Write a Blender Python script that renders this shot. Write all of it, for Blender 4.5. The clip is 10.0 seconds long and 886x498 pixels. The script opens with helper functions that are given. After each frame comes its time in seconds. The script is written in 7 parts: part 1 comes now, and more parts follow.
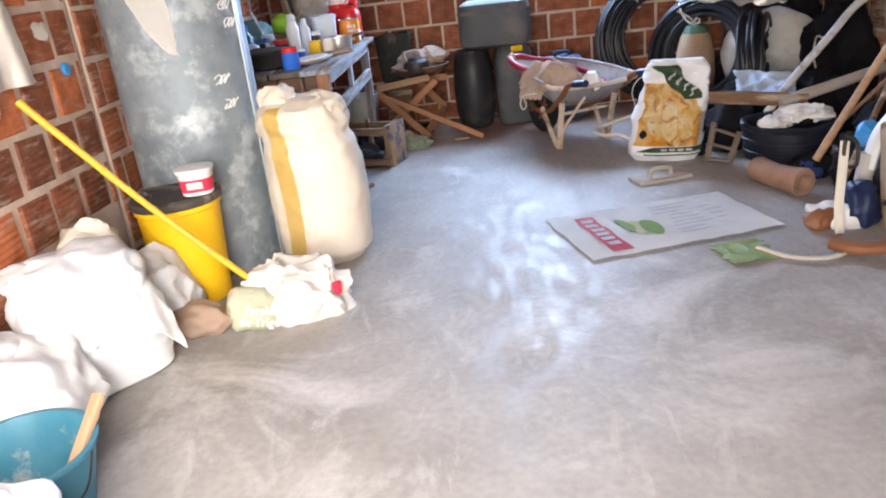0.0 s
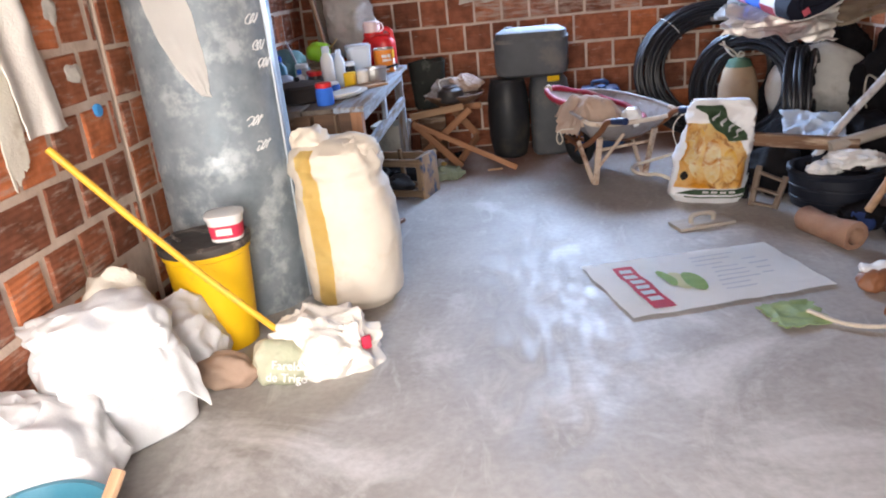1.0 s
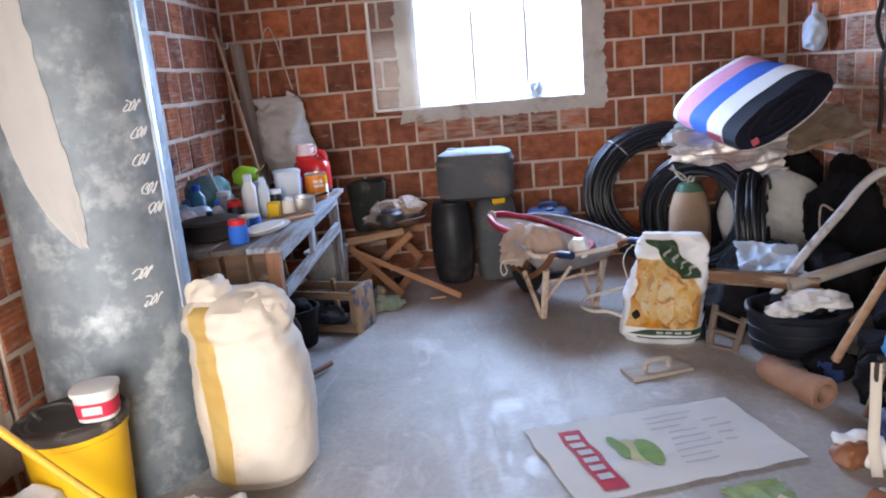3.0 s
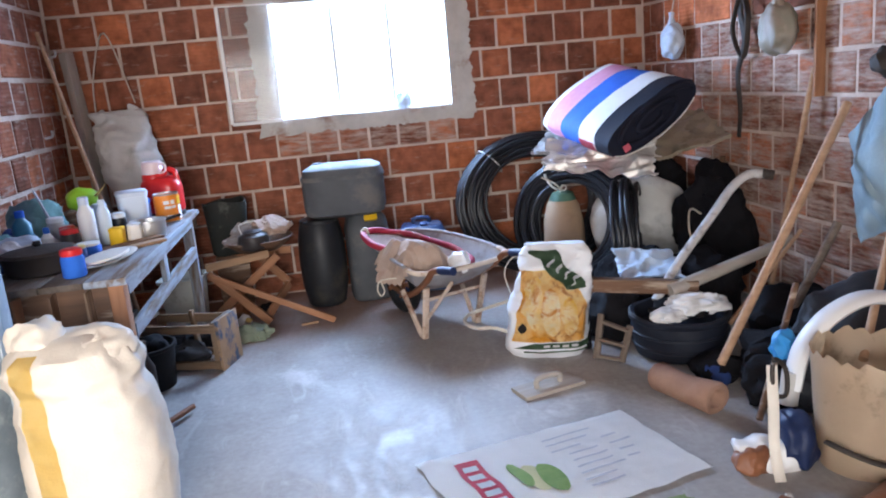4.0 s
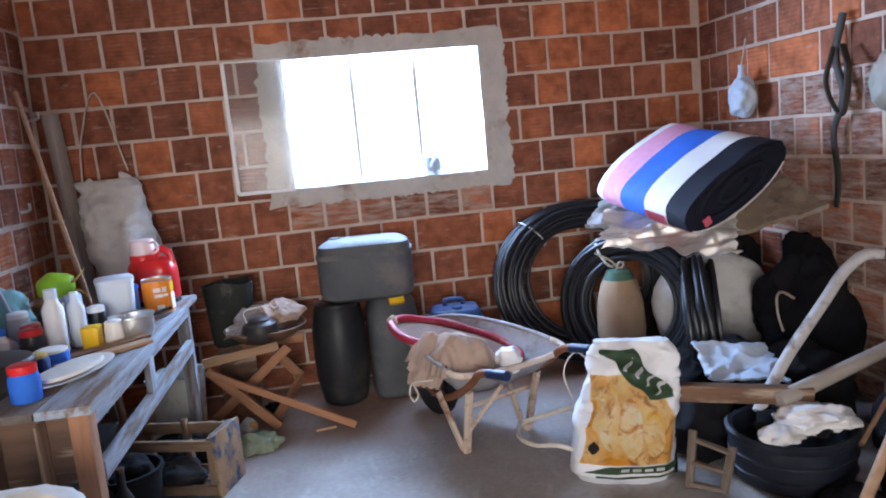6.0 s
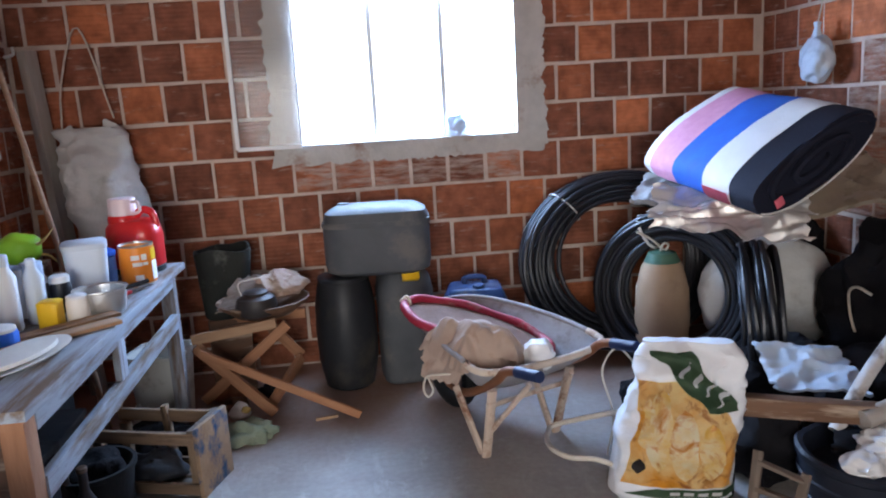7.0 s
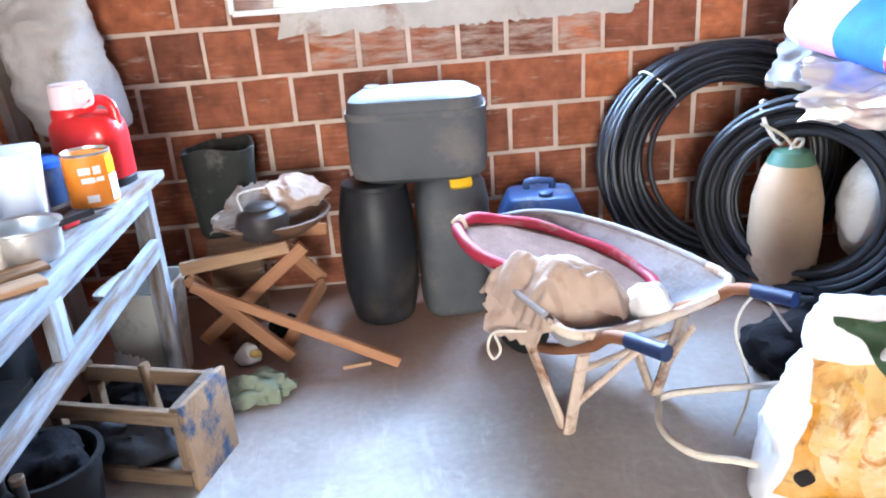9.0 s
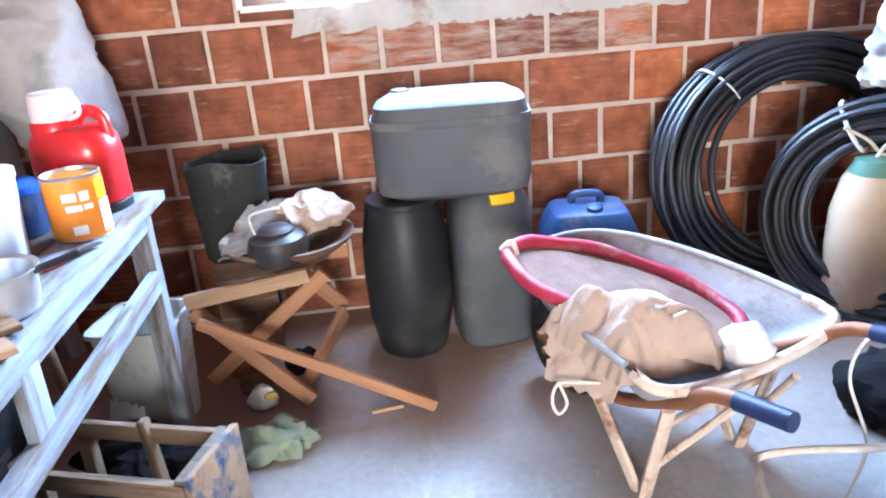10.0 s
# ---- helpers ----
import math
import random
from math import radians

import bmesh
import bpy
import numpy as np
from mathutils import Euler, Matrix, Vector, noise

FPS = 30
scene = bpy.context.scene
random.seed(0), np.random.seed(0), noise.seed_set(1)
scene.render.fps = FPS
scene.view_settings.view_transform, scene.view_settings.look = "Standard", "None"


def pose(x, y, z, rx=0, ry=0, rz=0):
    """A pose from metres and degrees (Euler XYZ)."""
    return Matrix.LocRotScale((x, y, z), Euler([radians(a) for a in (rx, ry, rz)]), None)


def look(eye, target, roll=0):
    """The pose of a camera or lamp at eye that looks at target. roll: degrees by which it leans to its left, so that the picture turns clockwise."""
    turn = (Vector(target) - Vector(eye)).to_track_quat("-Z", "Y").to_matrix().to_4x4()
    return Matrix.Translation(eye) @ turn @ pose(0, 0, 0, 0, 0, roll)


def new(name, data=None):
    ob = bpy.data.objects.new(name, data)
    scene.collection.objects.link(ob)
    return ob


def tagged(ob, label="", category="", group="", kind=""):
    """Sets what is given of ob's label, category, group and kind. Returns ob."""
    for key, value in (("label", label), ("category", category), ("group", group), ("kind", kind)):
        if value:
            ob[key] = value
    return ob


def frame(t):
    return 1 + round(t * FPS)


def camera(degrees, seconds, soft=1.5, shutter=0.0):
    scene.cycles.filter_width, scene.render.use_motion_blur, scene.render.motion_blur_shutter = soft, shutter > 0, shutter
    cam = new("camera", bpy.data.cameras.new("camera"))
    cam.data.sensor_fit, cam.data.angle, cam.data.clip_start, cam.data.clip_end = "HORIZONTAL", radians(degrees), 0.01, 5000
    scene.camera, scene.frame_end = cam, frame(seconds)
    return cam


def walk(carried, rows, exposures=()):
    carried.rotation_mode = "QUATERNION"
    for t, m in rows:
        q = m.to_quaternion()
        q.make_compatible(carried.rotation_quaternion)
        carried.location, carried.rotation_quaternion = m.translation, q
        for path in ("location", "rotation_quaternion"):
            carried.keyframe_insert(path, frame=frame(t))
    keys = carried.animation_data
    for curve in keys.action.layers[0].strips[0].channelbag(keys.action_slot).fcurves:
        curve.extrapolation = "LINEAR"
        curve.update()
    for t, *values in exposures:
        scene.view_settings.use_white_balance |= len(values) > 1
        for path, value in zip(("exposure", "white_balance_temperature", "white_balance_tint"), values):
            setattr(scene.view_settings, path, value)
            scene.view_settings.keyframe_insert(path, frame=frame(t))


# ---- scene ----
cam = camera(61.9, 10.0, soft=2.0)
PATH = [
    (0, (0.214, 0.157, 1.158), (0.077, 2.019, 0.441), -6.5),
    (0.5, (0.188, 0.211, 1.193), (0.002, 2.073, 0.488), -7.6),
    (1, (0.185, 0.309, 1.287), (-0.018, 2.174, 0.594), -5.7),
    (1.5, (0.193, 0.37, 1.339), (0.006, 2.267, 0.734), -5.2),
    (2, (0.214, 0.474, 1.355), (-0.13, 2.361, 0.79), -3.8),
    (2.5, (0.318, 0.645, 1.368), (0.145, 2.568, 0.843), -5.4),
    (3, (0.33, 0.737, 1.398), (0.239, 2.681, 0.936), -4.9),
    (3.2, (0.324, 0.756, 1.389), (0.297, 2.7, 0.922), -4.1),
    (4.3, (0.271, 1.086, 1.344), (0.593, 3.01, 0.9), -5.7),
    (4.5, (0.299, 1.138, 1.35), (0.579, 3.067, 0.903), -7.0),
    (5, (0.347, 1.371, 1.36), (0.474, 3.333, 0.992), -6.3),
    (5.5, (0.317, 1.49, 1.378), (0.393, 3.465, 1.071), -5.5),
    (6, (0.217, 1.672, 1.368), (0.498, 3.631, 1.08), -5.4),
    (6.2, (0.212, 1.759, 1.354), (0.46, 3.716, 1.021), -5.4),
    (7.3, (0.236, 2.285, 1.338), (0.531, 4.221, 0.929), -1.7),
    (7.5, (0.198, 2.389, 1.33), (0.617, 4.29, 0.87), -3.1),
    (8, (0.151, 2.569, 1.29), (0.532, 4.444, 0.705), -4.4),
    (8.5, (0.206, 2.784, 1.28), (0.432, 4.643, 0.578), -5.3),
    (9, (0.206, 2.953, 1.288), (0.355, 4.817, 0.58), -4.0),
    (9.5, (0.155, 3.138, 1.292), (0.358, 5.01, 0.619), -4.8),
    (10, (0.116, 3.299, 1.261), (0.262, 5.163, 0.55), -4.6),
]
walk(cam, [(t, look(eye, target, roll)) for t, eye, target, roll in PATH],
     exposures=[(0, 0.98, 6750, 14), (1, 0.88, 6750, 15), (2, 0.86, 6650, 14), (2.5, 0.72, 6600, 16), (3, 0.76, 6450, 15), (4.5, 1.05, 6150, 13), (5, 0.98, 6250, 13), (5.5, 1.1, 6300, 14), (6, 0.82, 6250, 14), (7.5, 0.6, 6150, 11), (8, 0.62, 6050, 9), (8.5, 1.55, 6300, 9), (9, 2.05, 6200, 9), (9.5, 2.15, 6050, 9), (10, 2.2, 6000, 10)])

# ---- light: sky, soft sun, daylight through the window and the open doorway ----
world = bpy.data.worlds.new("sky")
scene.world = world
world.use_nodes = True
wn = world.node_tree
sky = wn.nodes.new("ShaderNodeTexSky")
sky.sky_type = "NISHITA"
sky.sun_disc = False
sky.sun_elevation, sky.sun_rotation = radians(55), radians(200)
wn.links.new(sky.outputs[0], wn.nodes["Background"].inputs[0])
wn.nodes["Background"].inputs[1].default_value = 0.15

sun_data = bpy.data.lights.new("sun", "SUN")
sun_data.energy, sun_data.angle, sun_data.color = 5.0, radians(0.5), (1.0, 0.95, 0.87)
sun = new("sun", sun_data)
sun.matrix_world = look((0, 0, 10), (1.2, 3.4, 5.0))


def daylight(name, eye, target, w, h, watts, colour):
    data = bpy.data.lights.new(name, "AREA")
    data.shape, data.size, data.size_y, data.energy, data.color = "RECTANGLE", w, h, watts, colour
    ob = new(name, data)
    ob.matrix_world = look(eye, target)
    return ob


daylight("window_daylight", (0.57, 6.12, 1.54), (0.57, 0.0, 0.9), 1.1, 0.72, 92, (0.42, 0.64, 1.0))
door_light = daylight("door_daylight", (-0.30, -0.36, 1.12), (-0.62, 2.2, 0.0), 1.5, 1.7, 64, (1.0, 0.95, 0.87))
door_light.data.spread = radians(138)


# ---- materials ----
def surf(name, c1, c2, scale=6.0, rough=(0.6, 0.85), metal=0.0, bump=0.25, bscale=60.0, stretch=(1, 1, 1),
         stain=None, coords="Object", clear=0.0, trans=0.0, contrast=0.25, jitter=0.0, spec=0.3, wrinkle=0.0):
    """A surface of two colours mixed by noise, with fine relief and, where asked, stains of a third colour."""
    m = bpy.data.materials.new(name)
    m.use_nodes = True
    nt = m.node_tree
    b = nt.nodes["Principled BSDF"]
    tc = nt.nodes.new("ShaderNodeTexCoord")
    mp = nt.nodes.new("ShaderNodeMapping")
    mp.inputs["Scale"].default_value = stretch
    nt.links.new(tc.outputs[coords], mp.inputs["Vector"])
    info = nt.nodes.new("ShaderNodeObjectInfo")
    off = nt.nodes.new("ShaderNodeVectorMath")
    off.operation = "ADD"
    mul = nt.nodes.new("ShaderNodeMath")
    mul.operation = "MULTIPLY"
    mul.inputs[1].default_value = 23.0
    nt.links.new(info.outputs["Random"], mul.inputs[0])
    nt.links.new(mp.outputs[0], off.inputs[0])
    nt.links.new(mul.outputs[0], off.inputs[1])
    n1 = nt.nodes.new("ShaderNodeTexNoise")
    n1.inputs["Scale"].default_value, n1.inputs["Detail"].default_value = scale, 6.0
    n1.inputs["Roughness"].default_value = 0.6
    nt.links.new(off.outputs[0], n1.inputs["Vector"])
    r1 = nt.nodes.new("ShaderNodeValToRGB")
    r1.color_ramp.elements[0].position, r1.color_ramp.elements[1].position = 0.5 - contrast, 0.5 + contrast
    r1.color_ramp.elements[0].color, r1.color_ramp.elements[1].color = (*c1, 1), (*c2, 1)
    nt.links.new(n1.outputs["Fac"], r1.inputs[0])
    colour = r1.outputs[0]
    n2 = nt.nodes.new("ShaderNodeTexNoise")
    n2.inputs["Scale"].default_value, n2.inputs["Detail"].default_value = bscale, 4.0
    nt.links.new(off.outputs[0], n2.inputs["Vector"])
    if jitter:
        hsv = nt.nodes.new("ShaderNodeHueSaturation")
        mr = nt.nodes.new("ShaderNodeMapRange")
        mr.inputs[3].default_value, mr.inputs[4].default_value = 1 - jitter, 1 + jitter
        nt.links.new(info.outputs["Random"], mr.inputs[0])
        nt.links.new(mr.outputs[0], hsv.inputs["Value"])
        nt.links.new(colour, hsv.inputs["Color"])
        colour = hsv.outputs[0]
    if stain:
        c3, amount, sscale, *swirl = stain
        n3 = nt.nodes.new("ShaderNodeTexNoise")
        n3.inputs["Scale"].default_value, n3.inputs["Detail"].default_value = sscale, 8.0
        n3.inputs["Roughness"].default_value = 0.65
        n3.inputs["Distortion"].default_value = swirl[0] if swirl else 0.0
        nt.links.new(off.outputs[0], n3.inputs["Vector"])
        r3 = nt.nodes.new("ShaderNodeValToRGB")
        r3.color_ramp.elements[0].position, r3.color_ramp.elements[1].position = 0.62 - amount * 0.4, 0.74 - amount * 0.3
        nt.links.new(n3.outputs["Fac"], r3.inputs[0])
        mx = nt.nodes.new("ShaderNodeMix")
        mx.data_type = "RGBA"
        nt.links.new(r3.outputs[0], mx.inputs["Factor"])
        nt.links.new(colour, mx.inputs["A"])
        mx.inputs["B"].default_value = (*c3, 1)
        colour = mx.outputs["Result"]
    nt.links.new(colour, b.inputs["Base Color"])
    rr = nt.nodes.new("ShaderNodeMapRange")
    rr.inputs[1].default_value, rr.inputs[2].default_value = 0.3, 0.7
    rr.inputs[3].default_value, rr.inputs[4].default_value = rough
    nt.links.new(n1.outputs["Fac"], rr.inputs[0])
    nt.links.new(rr.outputs[0], b.inputs["Roughness"])
    b.inputs["Metallic"].default_value = metal
    b.inputs["Specular IOR Level"].default_value = spec
    b.inputs["Coat Weight"].default_value = clear
    b.inputs["Transmission Weight"].default_value = trans
    if bump:
        bp = nt.nodes.new("ShaderNodeBump")
        bp.inputs["Strength"].default_value, bp.inputs["Distance"].default_value = bump, 0.01
        nt.links.new(n2.outputs["Fac"], bp.inputs["Height"])
        nt.links.new(bp.outputs[0], b.inputs["Normal"])
        if wrinkle:
            wr = nt.nodes.new("ShaderNodeTexNoise")
            wr.noise_type = "RIDGED_MULTIFRACTAL"
            wr.inputs["Scale"].default_value, wr.inputs["Detail"].default_value = 7.0, 3.0
            wr.inputs["Distortion"].default_value = 0.7
            nt.links.new(off.outputs[0], wr.inputs["Vector"])
            b2 = nt.nodes.new("ShaderNodeBump")
            b2.inputs["Strength"].default_value, b2.inputs["Distance"].default_value = wrinkle, 0.012
            nt.links.new(wr.outputs["Fac"], b2.inputs["Height"])
            nt.links.new(bp.outputs[0], b2.inputs["Normal"])
            nt.links.new(b2.outputs[0], b.inputs["Normal"])
    return m


def brick_material(name, island, grooves, smear):
    """Fired hollow blocks: each its own shade, fine extruded grooves, mortar smears and soot."""
    m = bpy.data.materials.new(name)
    m.use_nodes = True
    nt = m.node_tree
    b = nt.nodes["Principled BSDF"]
    geo = nt.nodes.new("ShaderNodeNewGeometry")
    info = nt.nodes.new("ShaderNodeObjectInfo")
    rnd = geo.outputs["Random Per Island"] if island else info.outputs["Random"]
    ramp = nt.nodes.new("ShaderNodeValToRGB")
    e = ramp.color_ramp.elements
    e[0].position, e[0].color = 0.0, (0.175, 0.066, 0.040, 1)
    e[1].position, e[1].color = 1.0, (0.49, 0.158, 0.068, 1)
    for p, c in ((0.3, (0.235, 0.086, 0.050, 1)), (0.62, (0.30, 0.105, 0.056, 1)), (0.82, (0.39, 0.130, 0.060, 1))):
        k = e.new(p)
        k.color = c
    nt.links.new(rnd, ramp.inputs[0])
    n1 = nt.nodes.new("ShaderNodeTexNoise")
    n1.inputs["Scale"].default_value, n1.inputs["Detail"].default_value = 14.0, 8.0
    nt.links.new(geo.outputs["Position"], n1.inputs["Vector"])
    hsv = nt.nodes.new("ShaderNodeHueSaturation")
    mr = nt.nodes.new("ShaderNodeMapRange")
    mr.inputs[1].default_value, mr.inputs[2].default_value = 0.3, 0.7
    mr.inputs[3].default_value, mr.inputs[4].default_value = 0.65, 1.35
    nt.links.new(n1.outputs["Fac"], mr.inputs[0])
    nt.links.new(mr.outputs[0], hsv.inputs["Value"])
    nt.links.new(ramp.outputs[0], hsv.inputs["Color"])
    # thin light scrapes of mortar, drawn out along the courses
    mp = nt.nodes.new("ShaderNodeMapping")
    mp.inputs["Scale"].default_value = (5, 5, 26)
    nt.links.new(geo.outputs["Position"], mp.inputs["Vector"])
    n3 = nt.nodes.new("ShaderNodeTexNoise")
    n3.inputs["Scale"].default_value, n3.inputs["Detail"].default_value = 1.3, 9.0
    n3.inputs["Roughness"].default_value = 0.7
    nt.links.new(mp.outputs[0], n3.inputs["Vector"])
    r3 = nt.nodes.new("ShaderNodeValToRGB")
    r3.color_ramp.elements[0].position, r3.color_ramp.elements[1].position = 0.66 - smear, 0.80 - smear * 0.6
    nt.links.new(n3.outputs["Fac"], r3.inputs[0])
    mx = nt.nodes.new("ShaderNodeMix")
    mx.data_type = "RGBA"
    nt.links.new(r3.outputs[0], mx.inputs["Factor"])
    nt.links.new(hsv.outputs[0], mx.inputs["A"])
    mx.inputs["B"].default_value = (0.46, 0.36, 0.30, 1)
    nt.links.new(mx.outputs["Result"], b.inputs["Base Color"])
    b.inputs["Roughness"].default_value = 0.85
    b.inputs["Specular IOR Level"].default_value = 0.15
    wave = nt.nodes.new("ShaderNodeTexWave")
    wave.bands_direction = "Z"
    wave.inputs["Scale"].default_value, wave.inputs["Distortion"].default_value = 14.0, 0.6
    tc = nt.nodes.new("ShaderNodeTexCoord")
    nt.links.new(tc.outputs["Object"], wave.inputs["Vector"])
    add = nt.nodes.new("ShaderNodeMath")
    add.operation = "MULTIPLY_ADD"
    add.inputs[1].default_value = grooves
    nt.links.new(wave.outputs["Fac"], add.inputs[0])
    nt.links.new(n1.outputs["Fac"], add.inputs[2])
    bp = nt.nodes.new("ShaderNodeBump")
    bp.inputs["Strength"].default_value, bp.inputs["Distance"].default_value = 0.6, 0.006
    nt.links.new(add.outputs[0], bp.inputs["Height"])
    nt.links.new(bp.outputs[0], b.inputs["Normal"])
    return m


BRICK = brick_material("fired_block", False, 0.6, 0.075)
BRICK_SMEARED = brick_material("fired_block_smeared", False, 1.1, 0.25)
BRICK_EAST = brick_material("fired_block_limed", False, 1.1, 0.27)
BRICK_ROUGH = brick_material("fired_block_rough", False, 0.9, 0.13)
BRICK_FAR = brick_material("fired_block_rest", True, 0.5, 0.03)
MORTAR = surf("mortar", (0.44, 0.335, 0.27), (0.68, 0.56, 0.47), 9, (0.85, 0.95), bump=0.6, bscale=45)
PLASTER = surf("cement_plaster", (0.40, 0.38, 0.34), (0.60, 0.57, 0.52), 7, (0.8, 0.95), bump=0.5, bscale=30, stain=((0.30, 0.2, 0.15), 0.2, 5))
# colours of the unseen door wall and roof, darkened to bounce less light
DOOR_WALL_DARK = surf("unseen_door_wall_dark", (0.20, 0.10, 0.07), (0.33, 0.19, 0.13), 3, (0.8, 0.95), bump=0.3, bscale=30)
ROOF_DARK = surf("unseen_roof_dark", (0.10, 0.05, 0.035), (0.18, 0.09, 0.06), 4, (0.8, 0.95), bump=0.3)
WOOD_RAW = surf("raw_timber", (0.30, 0.17, 0.09), (0.46, 0.29, 0.17), 7, (0.6, 0.85), bump=0.3, bscale=70, stretch=(0.6, 6, 6), stain=((0.16, 0.09, 0.05), 0.15, 4), jitter=0.15)
WOOD_RED = surf("reddish_timber", (0.27, 0.12, 0.06), (0.42, 0.21, 0.11), 7, (0.6, 0.8), bump=0.3, bscale=70, stretch=(0.6, 6, 6), jitter=0.15)
WOOD_GREY = surf("weathered_timber", (0.105, 0.078, 0.06), (0.25, 0.20, 0.16), 7, (0.65, 0.9), bump=0.4, bscale=70, stretch=(0.6, 6, 6), stain=((0.12, 0.08, 0.06), 0.25, 4), jitter=0.15)
# worn grey-brown timber; the bluish tint paints in the window's light
WOOD_BLUELIT = surf("blue_lit_worn_timber", (0.25, 0.285, 0.34), (0.40, 0.435, 0.48), 6, (0.5, 0.8), bump=0.3, bscale=60, stretch=(0.6, 5, 5), stain=((0.17, 0.115, 0.075), 0.42, 4))
WOOD_BROWN = surf("dark_drawer_front", (0.085, 0.045, 0.026), (0.20, 0.11, 0.065), 5, (0.5, 0.8), bump=0.2, stretch=(0.6, 5, 5), stain=((0.5, 0.4, 0.3), 0.22, 3))
POLE_WOOD = surf("pole_wood", (0.33, 0.19, 0.11), (0.50, 0.33, 0.21), 8, (0.5, 0.8), bump=0.3, stretch=(1, 5, 5), jitter=0.1)
YELLOW = surf("yellow_plastic", (0.80, 0.47, 0.012), (0.88, 0.55, 0.02), 5, (0.3, 0.5), bump=0.08, stain=((0.55, 0.33, 0.05), 0.1, 7))
YELLOW_POLE = surf("yellow_sleeve", (0.72, 0.38, 0.03), (0.82, 0.48, 0.06), 9, (0.35, 0.55), bump=0.1, stain=((0.5, 0.3, 0.1), 0.15, 20))
LID_DARK = surf("dark_grey_plastic", (0.045, 0.04, 0.038), (0.085, 0.075, 0.07), 10, (0.4, 0.65), bump=0.15, stain=((0.35, 0.3, 0.27), 0.12, 12))
ZINC = surf("galvanised_sheet", (0.17, 0.21, 0.24), (0.32, 0.37, 0.41), 10, (0.5, 0.75), metal=0.25, bump=0.2, bscale=25, stain=((0.46, 0.51, 0.54), 0.28, 7))
ZINC_EDGE = surf("galvanised_seam", (0.42, 0.48, 0.53), (0.55, 0.6, 0.65), 12, (0.35, 0.5), metal=0.5, bump=0.1)
CHALK = surf("chalk", (0.75, 0.77, 0.78), (0.85, 0.86, 0.86), 30, (0.9, 1.0), bump=0.1)
PAPER = surf("torn_white_sheet", (0.82, 0.81, 0.79), (0.90, 0.89, 0.87), 4, (0.7, 0.9), bump=0.12, bscale=25)
SACK_CREAM = surf("woven_cream_sack", (0.66, 0.595, 0.50), (0.77, 0.71, 0.62), 4, (0.6, 0.8), bump=0.2, bscale=160, stain=((0.62, 0.5, 0.36), 0.12, 3), wrinkle=0.5)
SACK_FLAT = surf("clean_white_sack", (0.78, 0.77, 0.75), (0.87, 0.86, 0.84), 4, (0.55, 0.8), bump=0.15, bscale=120, wrinkle=0.8)
SACK_STRIPE = surf("woven_yellow_stripe", (0.84, 0.62, 0.20), (0.88, 0.70, 0.30), 8, (0.6, 0.8), bump=0.2, bscale=160)
SACK_WHITE = surf("woven_white_sack", (0.66, 0.685, 0.72), (0.77, 0.785, 0.80), 4, (0.5, 0.75), bump=0.15, bscale=120, wrinkle=0.7)
PLASTIC_BAG = surf("thin_plastic_bag", (0.62, 0.62, 0.61), (0.78, 0.78, 0.77), 6, (0.25, 0.5), bump=0.15, bscale=40, clear=0.3, wrinkle=0.9)
SACK_OLD = surf("old_woven_sack", (0.58, 0.55, 0.48), (0.74, 0.70, 0.62), 4, (0.65, 0.85), bump=0.25, bscale=120, stain=((0.42, 0.34, 0.25), 0.15, 3), wrinkle=0.7)
SACK_GREY = surf("grey_woven_sack", (0.42, 0.41, 0.38), (0.55, 0.53, 0.49), 4, (0.65, 0.85), bump=0.25, bscale=120)
CLOTH_BEIGE = surf("beige_cloth", (0.33, 0.235, 0.185), (0.50, 0.385, 0.31), 5, (0.8, 0.95), bump=0.25, bscale=120, stain=((0.30, 0.18, 0.13), 0.2, 5), wrinkle=0.9)
CLOTH_CREAM = surf("cream_cloth", (0.71, 0.675, 0.62), (0.82, 0.79, 0.74), 5, (0.8, 0.95), bump=0.25, bscale=120, wrinkle=0.8)
CLOTH_OLIVE = surf("olive_cloth", (0.16, 0.16, 0.10), (0.27, 0.26, 0.17), 5, (0.8, 0.95), bump=0.25, bscale=120)
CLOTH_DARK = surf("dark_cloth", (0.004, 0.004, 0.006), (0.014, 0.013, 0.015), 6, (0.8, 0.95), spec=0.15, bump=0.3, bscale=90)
# grey plastic darkened so that its colour carries the shade around it
CLOTH_SHADED = surf("shade_darkened_plastic", (0.02, 0.022, 0.028), (0.05, 0.052, 0.058), 6, (0.45, 0.7), bump=0.25, bscale=60)
CLOTH_NAVY = surf("navy_cloth", (0.012, 0.03, 0.11), (0.03, 0.06, 0.2), 6, (0.7, 0.9), bump=0.25, bscale=90)
CLOTH_TEAL = surf("teal_cloth", (0.12, 0.26, 0.27), (0.22, 0.38, 0.38), 6, (0.8, 0.95), bump=0.25, bscale=90)
CLOTH_BLUEGREY = surf("bluish_tarpaulin", (0.20, 0.29, 0.34), (0.32, 0.42, 0.46), 4, (0.6, 0.85), bump=0.2, bscale=70)
CLOTH_GREEN = surf("pale_green_cloth", (0.17, 0.21, 0.15), (0.30, 0.34, 0.25), 5, (0.7, 0.9), bump=0.2, bscale=70)
CLOTH_LIGHTBLUE = surf("pale_blue_plastic", (0.40, 0.50, 0.62), (0.58, 0.66, 0.76), 5, (0.35, 0.6), bump=0.15, bscale=60)
BRIGHT_BLUE = surf("bright_blue_plastic", (0.03, 0.22, 0.55), (0.06, 0.33, 0.7), 5, (0.35, 0.55), bump=0.1)
